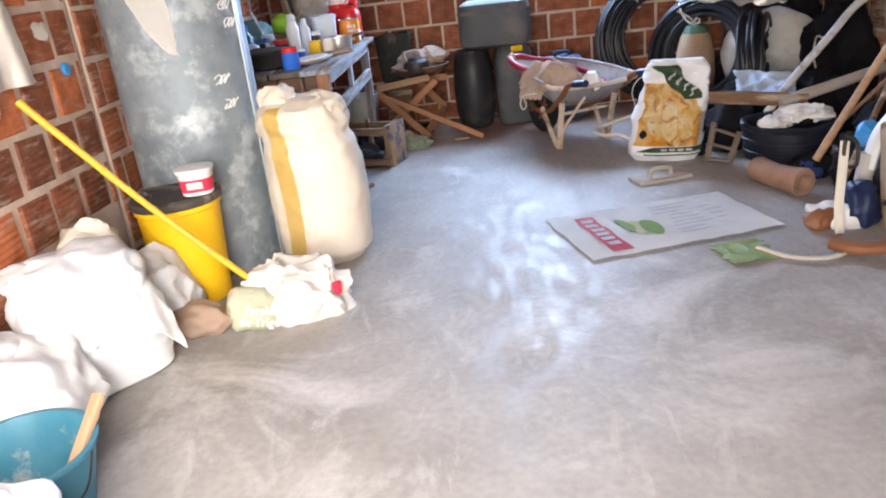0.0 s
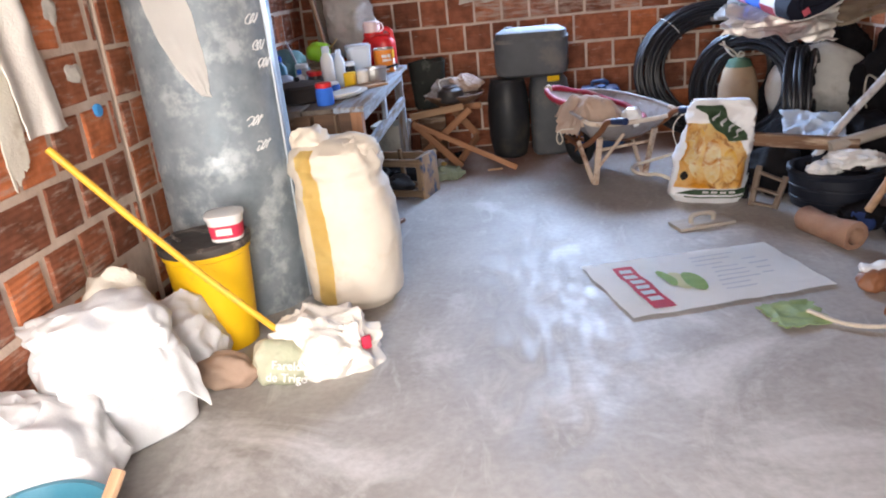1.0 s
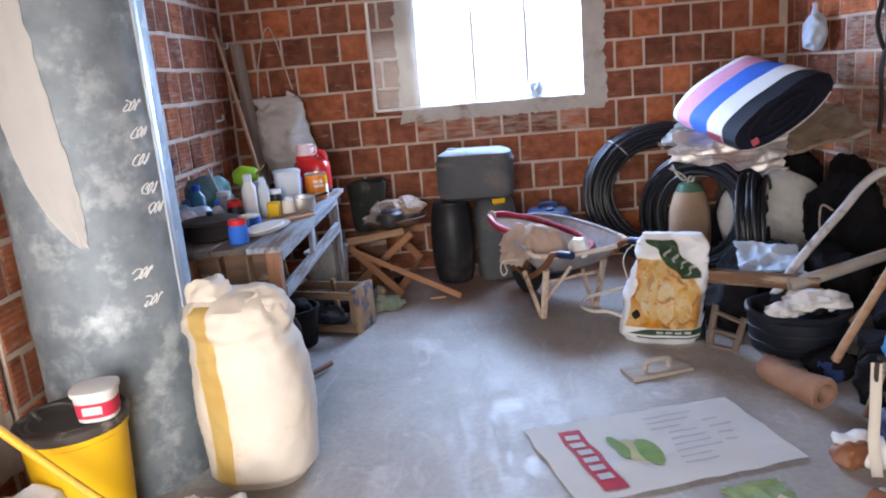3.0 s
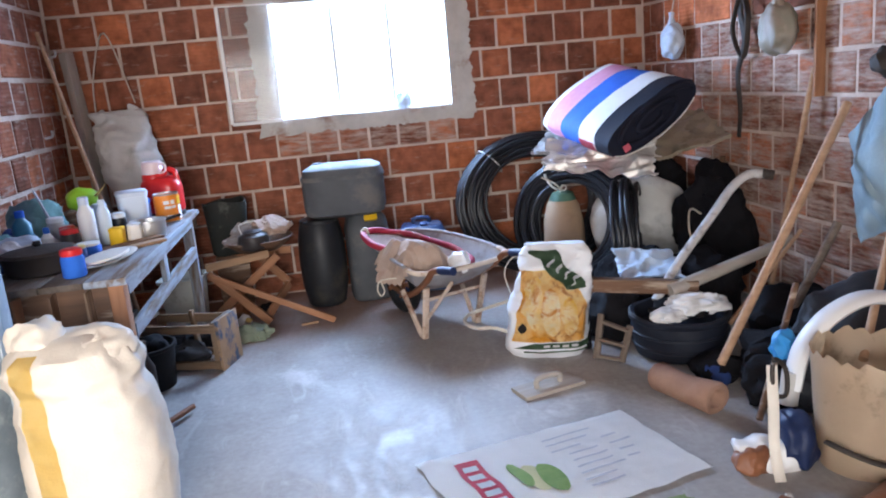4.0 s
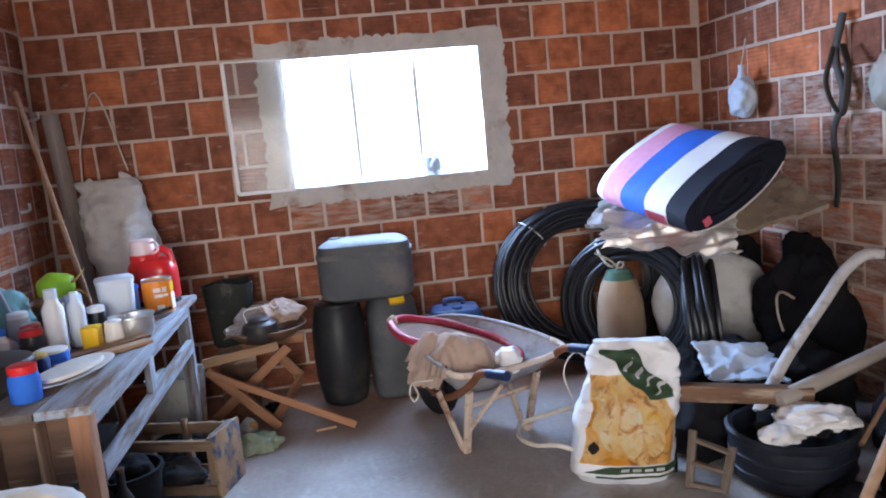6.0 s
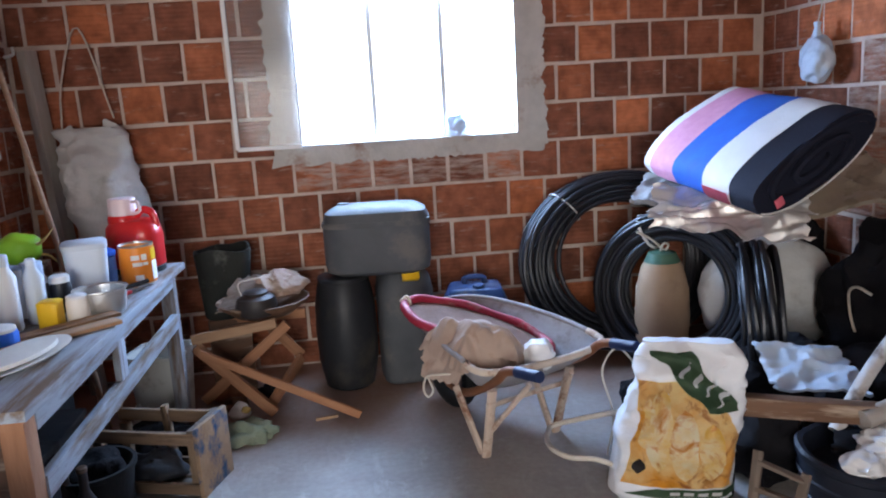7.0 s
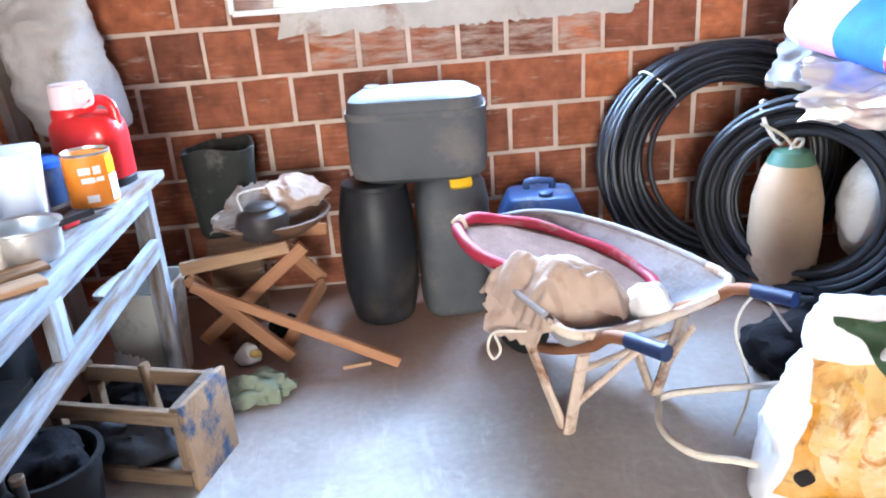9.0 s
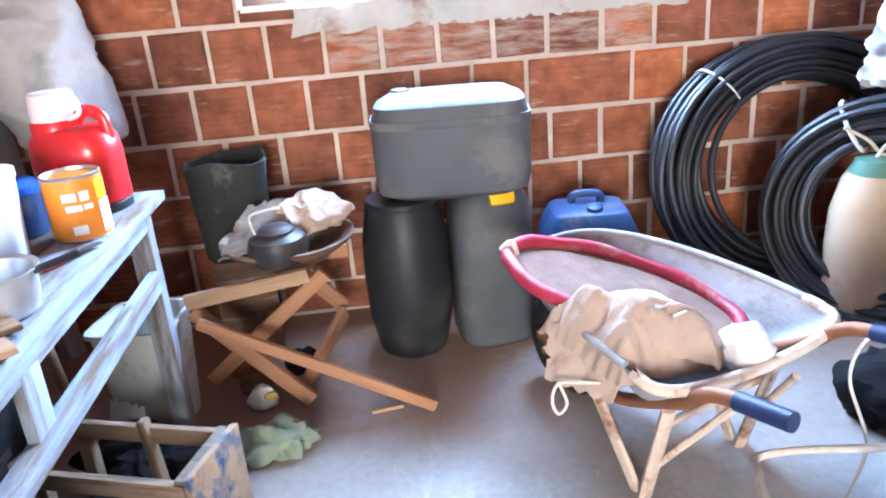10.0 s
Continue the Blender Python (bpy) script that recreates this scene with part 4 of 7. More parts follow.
drawer = plank("drawer_front", (TX0 + 0.07, TY0 + 0.015, TZ - 0.13), (TX1 - 0.08, TY0 + 0.015, TZ - 0.13), 0.012, 0.20, WOOD_BROWN, table, "brown stained drawer front")
for k, mat in enumerate((WOOD_BROWN, WOOD_GREY, WOOD_RED, WOOD_BROWN, CRATE_WOOD)):
    x = TX0 + 0.07 + (TX1 - TX0 - 0.15) * (k + 0.5) / 5
    plank("facing_board", (x, TY0 + 0.003, TZ - 0.228), (x, TY0 + 0.003, TZ - 0.034), (TX1 - TX0 - 0.15) / 5 - 0.003, 0.011, mat, table, spin=0)
plank("back_apron", (TX0 + 0.07, TY1 - 0.04, TZ - 0.08), (TX1 - 0.08, TY1 - 0.04, TZ - 0.08), 0.022, 0.1, WOOD_GREY, table)
plank("far_rail", (TX0 + 0.02, TY0 + 0.06, TZ - 0.2), (TX0 + 0.02, TY1 - 0.08, TZ - 0.2), 0.024, 0.08, WOOD_GREY, table)


def jug():
    j = thing("thermos_jug", "red plastic thermos jug with a white cup lid", "thermos", (-0.63, 5.20, TZ), -12)
    part("base", lathe([(0.088, 0), (0.094, 0.004), (0.094, 0.022), (0.09, 0.026)], 40, square=2.8, sx=1.12, sy=0.8), BLACK_PLASTIC, j, "black base ring")
    part("body", lathe([(0.09, 0.024), (0.096, 0.03), (0.096, 0.15), (0.092, 0.185), (0.075, 0.21), (0.05, 0.218)], 40, square=2.8, sx=1.12, sy=0.8), RED_PLASTIC, j)
    part("neck", lathe([(0.06, 0.0), (0.06, 0.02), (0.055, 0.03)], 32, at=(-0.035, 0, 0.205)), RED_PLASTIC, j)
    part("cup", lathe([(0.052, 0.0), (0.056, 0.004), (0.052, 0.075), (0.046, 0.08)], 32, at=(-0.035, 0, 0.222)), PINKISH, j, "pinkish white cup lid")
    part("handle", tube(smooth_path([(0.015, -0.02, 0.285), (0.045, -0.03, 0.285), (0.05, -0.03, 0.25), (0.015, -0.02, 0.235)], 6), 0.006, 8), PINKISH, j)
    part("grip", tube(smooth_path([(0.01, 0.0, 0.215), (0.045, 0, 0.25), (0.085, 0, 0.235), (0.095, 0, 0.18)], 6), 0.011, 10, flat=1.4), RED_PLASTIC, j)
    return j


jug()
tin = thing("milk_tin", "open orange printed tin can with a pale label", "tin can", (-0.57, 4.975, TZ), 20)
bm = bmesh.new()
lathe([(0.06, 0), (0.062, 0.003), (0.062, 0.145), (0.0635, 0.148), (0.0605, 0.150), (0.0595, 0.146), (0.0595, 0.02), (0.01, 0.02)], 40, bm=bm)
part("can", bm, TIN, tin)
part("wrapper", lathe([(0.0628, 0.006), (0.0628, 0.142)], 40), ORANGE, tin, "orange printed wrapper")
for k, (a, z, w, h) in enumerate([(-100, 0.105, 0.03, 0.018), (-72, 0.105, 0.02, 0.022), (-95, 0.08, 0.034, 0.014), (-68, 0.08, 0.02, 0.012), (-92, 0.03, 0.03, 0.02)]):
    g = radians(a)
    part("printed_patch", box((w, 0.0016, h), (0.0632 * math.cos(g), 0.0632 * math.sin(g), z), 0.0005, turn=Matrix.Rotation(g + math.pi / 2, 4, "Z")), CLOTH_CREAM, tin)
for k, (a, z, h) in enumerate([(-30, 0.05, 0.07), (-32, 0.112, 0.04)]):
    g = radians(a)
    part("side_panel", box((0.036, 0.0016, h), (0.0632 * math.cos(g), 0.0632 * math.sin(g), z), 0.0005, turn=Matrix.Rotation(g + math.pi / 2, 4, "Z")), PAPER if k == 0 else YELLOW, tin)
jar = thing("storage_jar", "milky white square plastic jar on the table", "jar", (-0.70, 4.83, TZ), 18)
part("body", lathe([(0.058, 0), (0.062, 0.004), (0.072, 0.17), (0.07, 0.175)], 40, square=5), MILKY, jar)
part("lid", lathe([(0.074, 0.172), (0.075, 0.175), (0.075, 0.19), (0.068, 0.195)], 40, square=5), MILKY, jar)
ob = thing("canister", "dark blue plastic canister with a lid", "canister", (-0.73, 5.03, TZ), 5)
part("body", lathe([(0.06, 0), (0.065, 0.005), (0.065, 0.10), (0.06, 0.105)], 32), BLUE_PLASTIC, ob)
part("lid", lathe([(0.068, 0.104), (0.068, 0.12), (0.05, 0.13)], 32), BLUE_CLOTH, ob)
pot = thing("saucepan", "small aluminium saucepan on the table edge", "saucepan", (-0.575, 4.55, TZ))
part("pan", lathe([(0.062, 0), (0.07, 0.006), (0.075, 0.03), (0.078, 0.075), (0.084, 0.079), (0.084, 0.083), (0.074, 0.079), (0.07, 0.012), (0.01, 0.010)], 40), ALU, pot)
part("handle", tube([(0.08, 0.0, 0.076), (0.135, 0.055, 0.082)], 0.007, 8), BLACK_PLASTIC, pot)
ob = thing("kitchen_knife", "knife with a red handle on the table", "knife", (-0.55, 4.79, TZ + 0.004), 65)
part("handle", box((0.05, 0.016, 0.012), (-0.03, 0, 0.006), 0.004), RED_PLASTIC, ob)
part("blade", box((0.11, 0.018, 0.002), (0.05, 0, 0.005), 0.0005), IRON, ob)


def simple_jar(name, label, category, at, r, h, body, lid_mat, lid_h=0.018, square=2.0, neck=0.9, lid_r=0.92):
    ob = thing(name, label, category, (*at, TZ), random.uniform(-20, 20))
    part("body", lathe([(r * 0.92, 0), (r, 0.005), (r, h * 0.8), (r * neck, h * 0.95), (r * neck * 0.98, h)], 32, square=square), body, ob)
    part("lid", lathe([(r * lid_r, h - 0.002), (r * lid_r * 1.02, h), (r * lid_r, h + lid_h), (r * lid_r * 0.85, h + lid_h + 0.003)], 28, square=square), lid_mat, ob)
    return ob


random.seed(11)
simple_jar("spice_box", "small yellow plastic box on the table", "box", (-0.685, 4.43), 0.031, 0.075, YELLOW, YELLOW, 0.004, 6, 1.0, 1.0)
simple_jar("cup", "small cream cup on the table", "cup", (-0.62, 4.47), 0.034, 0.075, CLOTH_CREAM, WHITE_PLASTIC, 0.006)
simple_jar("bottle", "tall white plastic bottle", "bottle", (-0.80, 4.42), 0.036, 0.20, WHITE_PLASTIC, MILKY, 0.03, 2.0, 0.6, 0.6)
simple_jar("bottle", "tall pale grey-green bottle", "bottle", (-0.75, 4.50), 0.030, 0.18, MILKY, MILKY, 0.02, 2.0, 0.5, 0.5)
simple_jar("glass_jar", "dark jar with a red lid", "jar", (-0.86, 4.36), 0.042, 0.09, BLACK_POT, RED_PLASTIC)
simple_jar("blue_jar", "royal blue jar with a red lid", "jar", (-0.70, 3.86), 0.042, 0.085, BLUE_CLOTH, RED_PLASTIC, 0.02)
simple_jar("coffee_jar", "dark jar with a white lid", "jar", (-0.72, 4.62), 0.034, 0.10, BLACK_PLASTIC, WHITE_PLASTIC)
simple_jar("blue_tin", "dark blue tin with a yellowish lid", "tin", (-0.79, 4.16), 0.05, 0.055, CLOTH_NAVY, YELLOW_TAN, 0.006)
simple_jar("small_jar", "small clear jar with a white lid", "jar", (-0.92, 4.52), 0.035, 0.08, MILKY, WHITE_PLASTIC)
simple_jar("small_jar", "small grey jar with a white lid", "jar", (-1.00, 4.62), 0.04, 0.11, SACK_GREY, WHITE_PLASTIC)
simple_jar("bottle", "teal plastic bottle with a blue cap", "bottle", (-1.08, 4.45), 0.04, 0.17, TEAL_PLASTIC, BLUE_CLOTH, 0.025, 2.0, 0.5, 0.5)
ob = thing("cooking_pot", "wide black cooking pot with a dark lid", "cooking pot", (-0.87, 4.02, TZ))
part("pan", lathe([(0.11, 0), (0.125, 0.01), (0.135, 0.075), (0.14, 0.08), (0.134, 0.083)], 44), BLACK_POT, ob)
part("lid", lathe([(0.138, 0.081), (0.13, 0.09), (0.05, 0.104), (0.02, 0.105)], 44), IRON, ob)
part("knob", lathe([(0.012, 0.104), (0.018, 0.115), (0.012, 0.125)], 20), BLACK_PLASTIC, ob)
ob = thing("plate", "pale oval plate with a flat bread board on it", "plate", (-0.645, 4.08, TZ), -14)
part("dish", lathe([(0.05, 0), (0.06, 0.003), (0.105, 0.016), (0.108, 0.019), (0.10, 0.018), (0.058, 0.008), (0.01, 0.007)], 40, sx=0.85, sy=1.75), CLOTH_CREAM, ob)
part("flat_cake", lathe([(0.07, 0.016), (0.08, 0.02), (0.078, 0.03), (0.02, 0.033)], 36, sx=0.8, sy=1.8), SACK_OLD, ob)
for k, (x, y) in enumerate([(-0.575, 4.28), (-0.60, 4.36)]):
    ob = thing("board", "thin worn wooden board lying on the table", "board", (0, 0, 0))
    plank("plank", (x - 0.16, y - 0.10, TZ + 0.008), (x + 0.09, y + 0.12, TZ + 0.01 + 0.002 * k), 0.06, 0.012, WOOD_RAW, ob)
simple_jar("glass_jar", "clear jar with a red lid", "jar", (-0.90, 4.46), 0.036, 0.085, MILKY, RED_PLASTIC)
simple_jar("small_jar", "small dark jar with a white lid", "jar", (-0.82, 4.70), 0.034, 0.085, BLACK_POT, WHITE_PLASTIC)
simple_jar("small_bottle", "small white bottle with a blue cap", "bottle", (-0.93, 4.30), 0.026, 0.11, WHITE_PLASTIC, BLUE_CLOTH, 0.02, 2.0, 0.5, 0.5)
simple_jar("blue_tub", "deep blue plastic tub with a pale lid", "tub", (-0.76, 4.24), 0.055, 0.05, BLUE_CLOTH, CLOTH_CREAM, 0.006)
simple_jar("carton_box", "pale printed carton on the table", "box", (-0.84, 4.58), 0.03, 0.16, PAPER, CLOTH_LIGHTBLUE, 0.004, 6, 1.0, 1.0)
simple_jar("carton_box", "blue printed carton on the table", "box", (-0.79, 4.60), 0.026, 0.17, CLOTH_LIGHTBLUE, CLOTH_LIGHTBLUE, 0.004, 6, 1.0, 1.0)
for k, (x, y, s, mat, lab) in enumerate([(-1.02, 4.16, 0.07, WHITE_CLOTH, "white"), (-1.10, 3.98, 0.09, CLOTH_NAVY, "navy"), (-1.16, 4.10, 0.08, CLOTH_LIGHTBLUE, "pale blue"),
                                          (-1.15, 4.34, 0.08, CLOTH_TEAL, "teal"), (-0.98, 4.40, 0.05, PLASTIC_BAG, "clear"), (-1.14, 4.52, 0.08, CLOTH_NAVY, "dark blue")]):
    ob = part("plastic_bag", blob(s, s * 0.9, s * 0.75, 130 + k, 0.022, 12, 0.3, 4, floor=-s * 0.5, at=(0, 0, s * 0.5)), mat)
    ob.matrix_world = pose(x, y, TZ, 0, 0, 40 * k)
    tagged(ob, "crumpled " + lab + " plastic bag among the jars", "bag")
ob = thing("spoon", "long metal spoon leaning among the jars", "spoon", (0, 0, 0))
part("spoon", tube([(-0.98, 4.60, TZ + 0.02), (-1.08, 4.66, TZ + 0.26)], 0.006, 6), TIN, ob)
ob = part("teal_cloth", blob(0.12, 0.13, 0.11, 51, 0.026, 10, 0.25, 4, floor=-0.085, at=(0, 0, 0.085)), CLOTH_TEAL)
ob.matrix_world = pose(-1.12, 4.72, TZ)
tagged(ob, "crumpled teal cloth bundle on the table", "cloth")
ob = part("plastic_bag", blob(0.11, 0.09, 0.055, 52, 0.02, 12, 0.25, 4, floor=-0.04, at=(0, 0, 0.04)), CLOTH_LIGHTBLUE)
ob.matrix_world = pose(-1.05, 4.28, TZ)
tagged(ob, "crumpled pale blue plastic bag on the table", "bag")
toy = thing("toy", "lime green plastic toy with yellow fins, on a box", "toy", (-0.98, 4.98, TZ + 0.10))
part("body", blob(0.075, 0.06, 0.06, 2, 0.004, 8, 0.15, 3, at=(0, 0, 0.06)), LIME, toy)
part("fin", tube(smooth_path([(0.05, 0, 0.06), (0.10, -0.01, 0.095), (0.13, 0, 0.13)], 5), 0.018, 10, r_end=0.004, flat=0.4), YELLOW_TAN, toy)
part("fin", tube(smooth_path([(0.04, 0.02, 0.03), (0.09, 0.02, 0.03), (0.12, 0.02, 0.0)], 5), 0.018, 10, r_end=0.004, flat=0.4), YELLOW_TAN, toy)
ob = thing("carton", "brown carton on the table", "box", (-0.98, 4.98, TZ), 8)
part("box", box((0.16, 0.18, 0.10), (0, 0, 0.05), 0.003), WOOD_BROWN, ob)
ob = part("navy_bag", blob(0.07, 0.14, 0.15, 61, 0.03, 9, 0.25, 4), CLOTH_NAVY)
ob.matrix_world = pose(LEFT + 0.08, 4.35, 1.02)
tagged(ob, "navy cloth bag hanging on the wall above the table", "bag")
ob = part("strap", tube(smooth_path([(LEFT + 0.02, 4.40, 1.42), (LEFT + 0.03, 4.50, 1.30), (LEFT + 0.05, 4.58, 1.12), (LEFT + 0.07, 4.62, 0.92)], 6), 0.014, 8, flat=0.4), CLOTH_DARK)
tagged(ob, "dark strap hanging on the wall above the table", "strap")

# below the table; boxes enlarged and things blackened to paint in its shade
ob = thing("storage_box", "dirty white plastic container standing under the table end", "container", (-0.635, 5.36, 0), -10)
part("body", lathe([(0.085, 0), (0.092, 0.006), (0.115, 0.345), (0.125, 0.35), (0.125, 0.365), (0.112, 0.365), (0.104, 0.345), (0.085, 0.02), (0.02, 0.018)], 40, square=7, rough=0.006), BOX_WHITE, ob)
part("paper_scrap", sheet([(-0.10, -0.125, 0.02), (0.02, -0.16, 0.0), (0.03, -0.13, 0.14), (-0.08, -0.115, 0.16)], 12, 12, 0.006, 14, 4, 0.003, ragged=0.1), PAPER, ob, "torn paper against its side")
for k, (x, y, w, d, h) in enumerate([(-0.93, 4.04, 0.52, 0.42, 0.44), (-0.96, 4.53, 0.42, 0.40, 0.34), (-1.08, 5.05, 0.26, 0.36, 0.30)]):
    ob = thing("blackened_box", "old storage box under the table, enlarged and blackened to paint in shade", "box", (x, y, 0), 6 * k - 5, group="boxes under the table")
    part("body", box((w, d, h), (0, 0, h / 2), 0.01), [CLOTH_DARK, BLACK_PLASTIC, RUBBER][k], ob)
    part("lid", box((w + 0.02, d + 0.02, 0.025), (0, 0, h + 0.013), 0.006), [RUBBER, BLACK_PLASTIC, CLOTH_DARK][k], ob)
random.seed(5)
for k, (x, y) in enumerate([(-0.70, 4.28), (-0.79, 4.34), (-0.66, 4.40), (-0.74, 4.46)]):
    ob = thing("glass_bottle", "empty glass bottle standing under the table, blackened to paint in shade", "bottle", (x, y, 0), group="bottles under the table")
    part("body", lathe([(0.034, 0), (0.037, 0.005), (0.037, 0.17), (0.015, 0.22), (0.014, 0.28), (0.016, 0.283), (0.014, 0.285)], 24), BLACK_POT, ob)
    part("cap", lathe([(0.0165, 0.284), (0.0165, 0.298), (0.014, 0.30)], 18), IRON if k % 2 else WOOD_BROWN, ob)
ob = thing("dark_tub", "black rubber tub standing under the table", "tub", (-0.70, 4.585, 0))
part("body", lathe([(0.10, 0), (0.115, 0.006), (0.135, 0.20), (0.145, 0.205), (0.145, 0.22), (0.132, 0.22), (0.12, 0.20), (0.10, 0.05), (0.02, 0.04)], 40), RUBBER, ob)
part("rag", blob(0.10, 0.10, 0.05, 141, 0.02, 12, 0.3, 4, at=(0, 0, 0.19)), CLOTH_DARK, ob, "dark rag stuffed in it")
# dark rags added round the crate to deepen the shade there
ob = part("dark_cloth", blob(0.16, 0.10, 0.07, 143, 0.022, 11, 0.3, 5, floor=-0.05, at=(0, 0, 0.05)), CLOTH_DARK)
ob.matrix_world = pose(-0.62, 5.10, 0, 0, 0, -12)
tagged(ob, "rags on the floor behind the crate, added to deepen the shade", "cloth")
ob = part("dark_cloth", blob(0.13, 0.07, 0.05, 147, 0.02, 11, 0.3, 4, floor=-0.036, at=(0, 0, 0.036)), CLOTH_SHADED)
ob.matrix_world = pose(-0.57, 4.85, 0.024, 0, 0, -18)
tagged(ob, "crumpled rag in the wooden crate, added to deepen the shade", "cloth")
ob = thing("red_pole", "dark red broken handle on the floor under the table", "handle", (0, 0, 0))
part("shaft", tube([(-0.70, 3.80, 0.02), (-0.44, 4.20, 0.03)], 0.013, 10), LEATHER, ob)

# wooden crate, one end with flaking blue paint
crate = thing("wooden_crate", "open slatted wooden crate, end board with flaking blue paint", "crate", (-0.545, 4.848, 0), -18)
FLAKED = surf("flaking_blue_paint", (0.30, 0.19, 0.11), (0.46, 0.31, 0.19), 8, (0.6, 0.85), bump=0.3, stretch=(2, 2, 2), stain=((0.035, 0.085, 0.17), 0.34, 6))
for y in (-0.10, 0.10):
    plank("slat", (-0.225, y, 0.225), (0.205, y, 0.225), 0.022, 0.046, CRATE_WOOD, crate)
    plank("slat", (-0.225, y, 0.03), (0.205, y, 0.03), 0.02, 0.042, CRATE_WOOD, crate)
    plank("post", (-0.19, y * 0.82, 0.0), (-0.19, y * 0.82, 0.20), 0.03, 0.034, CRATE_WOOD, crate)
    plank("post", (0.19, y * 0.78, 0.0), (0.19, y * 0.78, 0.20), 0.034, 0.034, CRATE_WOOD, crate)
plank("slat", (-0.225, -0.03, 0.012), (0.205, -0.03, 0.012), 0.06, 0.014, WOOD_GREY, crate)
plank("slat", (-0.225, 0.05, 0.012), (0.205, 0.05, 0.012), 0.06, 0.014, WOOD_GREY, crate)
plank("cross_bar", (-0.232, -0.12, 0.252), (-0.232, 0.12, 0.252), 0.034, 0.022, CRATE_WOOD, crate)
plank("end_post", (0.0, 0.09, 0.02), (-0.02, 0.09, 0.27), 0.03, 0.026, CRATE_WOOD, crate)
part("end_board", box((0.018, 0.225, 0.262), (0.217, 0, 0.133), 0.004, wobble=0.004), FLAKED, crate, "end board with flaking dark blue paint")
part("end_rail", box((0.03, 0.21, 0.022), (0.193, 0, 0.247), 0.004, wobble=0.002), WOOD_GREY, crate)

# ---- back left corner ----
ob = thing("timber_post", "weathered post standing in the corner", "post", (0, 0, 0))
plank("post", (-1.10, 5.90, 0.0), (-1.21, 5.95, 1.70), 0.075, 0.05, PALE_WOOD, ob)
ob = thing("long_stick", "long thin wooden stick leaning in the corner", "stick", (0, 0, 0))
part("shaft", tube([(-0.90, 5.38, 0.0), (-1.02, 5.49, 0.75), (-1.25, 5.64, 1.80)], 0.015, 10, r_end=0.012), POLE_WOOD, ob)
ob = thing("hanging_sack", "grey-white woven sack hanging in the corner", "sack", (0, 0, 0))
SACK_HUNG = surf("pale_grey_sack", (0.46, 0.45, 0.43), (0.66, 0.65, 0.62), 4, (0.6, 0.85), bump=0.3, bscale=60, stain=((0.40, 0.39, 0.36), 0.12, 4), wrinkle=0.9)
part("bag", sack(0.56, [(0, 0.10, 0.06, 0.04, 0), (0.05, 0.17, 0.105, 0.035, 0), (0.20, 0.19, 0.125, 0.01, 0), (0.34, 0.165, 0.10, -0.01, 0), (0.44, 0.135, 0.075, -0.02, 0), (0.50, 0.125, 0.05, -0.03, 0), (0.545, 0.14, 0.035, -0.04, 0), (0.56, 0.13, 0.02, -0.04, 0)], 14, 0.04, 88, 5.5, 2.2), SACK_HUNG, ob, m=pose(-0.93, 5.885, 0.77))
for x, z, t in ((-1.08, 1.28, 30), (-0.86, 1.30, -25)):
    part("ear", lathe([(0.045, 0), (0.035, 0.03), (0.012, 0.07), (0.004, 0.075)], 20, sy=0.45, rough=0.012), SACK_HUNG, ob, m=pose(x, 5.90, z, 0, t, 0))
part("rope", tube(smooth_path([(-1.10, 5.93, 1.31), (-1.08, 5.96, 1.55), (-0.98, 5.99, 1.80), (-0.86, 5.95, 1.37)], 6), 0.005, 6), ROPE, ob)

stand = thing("folding_stand", "crossed reddish wooden folding stand", "stand", (0, 0, 0))
plank("top_rail", (-0.50, 5.37, 0.39), (-0.13, 5.37, 0.435), 0.022, 0.045, WOOD_RAW, stand)
plank("top_rail", (-0.42, 5.72, 0.38), (-0.02, 5.70, 0.38), 0.022, 0.045, WOOD_RED, stand)
plank("cross_leg", (-0.49, 5.39, 0.35), (-0.17, 5.35, 0.02), 0.024, 0.05, WOOD_RED, stand)
plank("cross_leg", (-0.09, 5.46, 0.40), (-0.50, 5.48, 0.06), 0.024, 0.05, WOOD_RED, stand)
plank("cross_leg", (-0.24, 5.70, 0.38), (-0.06, 5.72, 0.16), 0.024, 0.05, WOOD_RED, stand)
plank("cross_leg", (-0.06, 5.68, 0.16), (-0.20, 5.44, 0.02), 0.024, 0.05, WOOD_RED, stand)
ob = thing("loose_board", "long thin reddish board leaning from the stand to the floor", "board", (0, 0, 0))
plank("board", (-0.46, 5.31, 0.345), (0.21, 5.235, 0.018), 0.02, 0.036, WOOD_RED, ob)
ob = thing("wood_offcut", "small pale wood chip on the floor", "offcut", (0.06, 5.27, 0), 10)
part("chip", box((0.10, 0.018, 0.012), (0, 0, 0.006), 0.003), WOOD_RAW, ob)
basin = thing("wooden_bowl", "shallow dark wooden basin on the stand", "basin", (-0.20, 5.57, 0.425))
part("bowl", lathe([(0.10, 0), (0.13, 0.005), (0.205, 0.06), (0.215, 0.075), (0.205, 0.078), (0.12, 0.02), (0.02, 0.018)], 44), WOOD_BROWN, basin)
ob = part("striped_cloth", blob(0.10, 0.075, 0.05, 71, 0.026, 15, 0.3, 5, floor=-0.045), CLOTH_BEIGE)
ob.matrix_world = pose(-0.12, 5.62, 0.545, 0, 0, 20)
tagged(ob, "beige striped cloth bundled in the basin", "cloth")
ob = part("grey_rag", sheet([(-0.40, 5.45, 0.47), (-0.18, 5.46, 0.50), (-0.20, 5.62, 0.60), (-0.32, 5.62, 0.58)], 20, 16, 0.012, 12, 5, 0.006, ragged=0.1), WOOD_GREY)
tagged(ob, "grey rag hanging over the basin rim", "cloth")
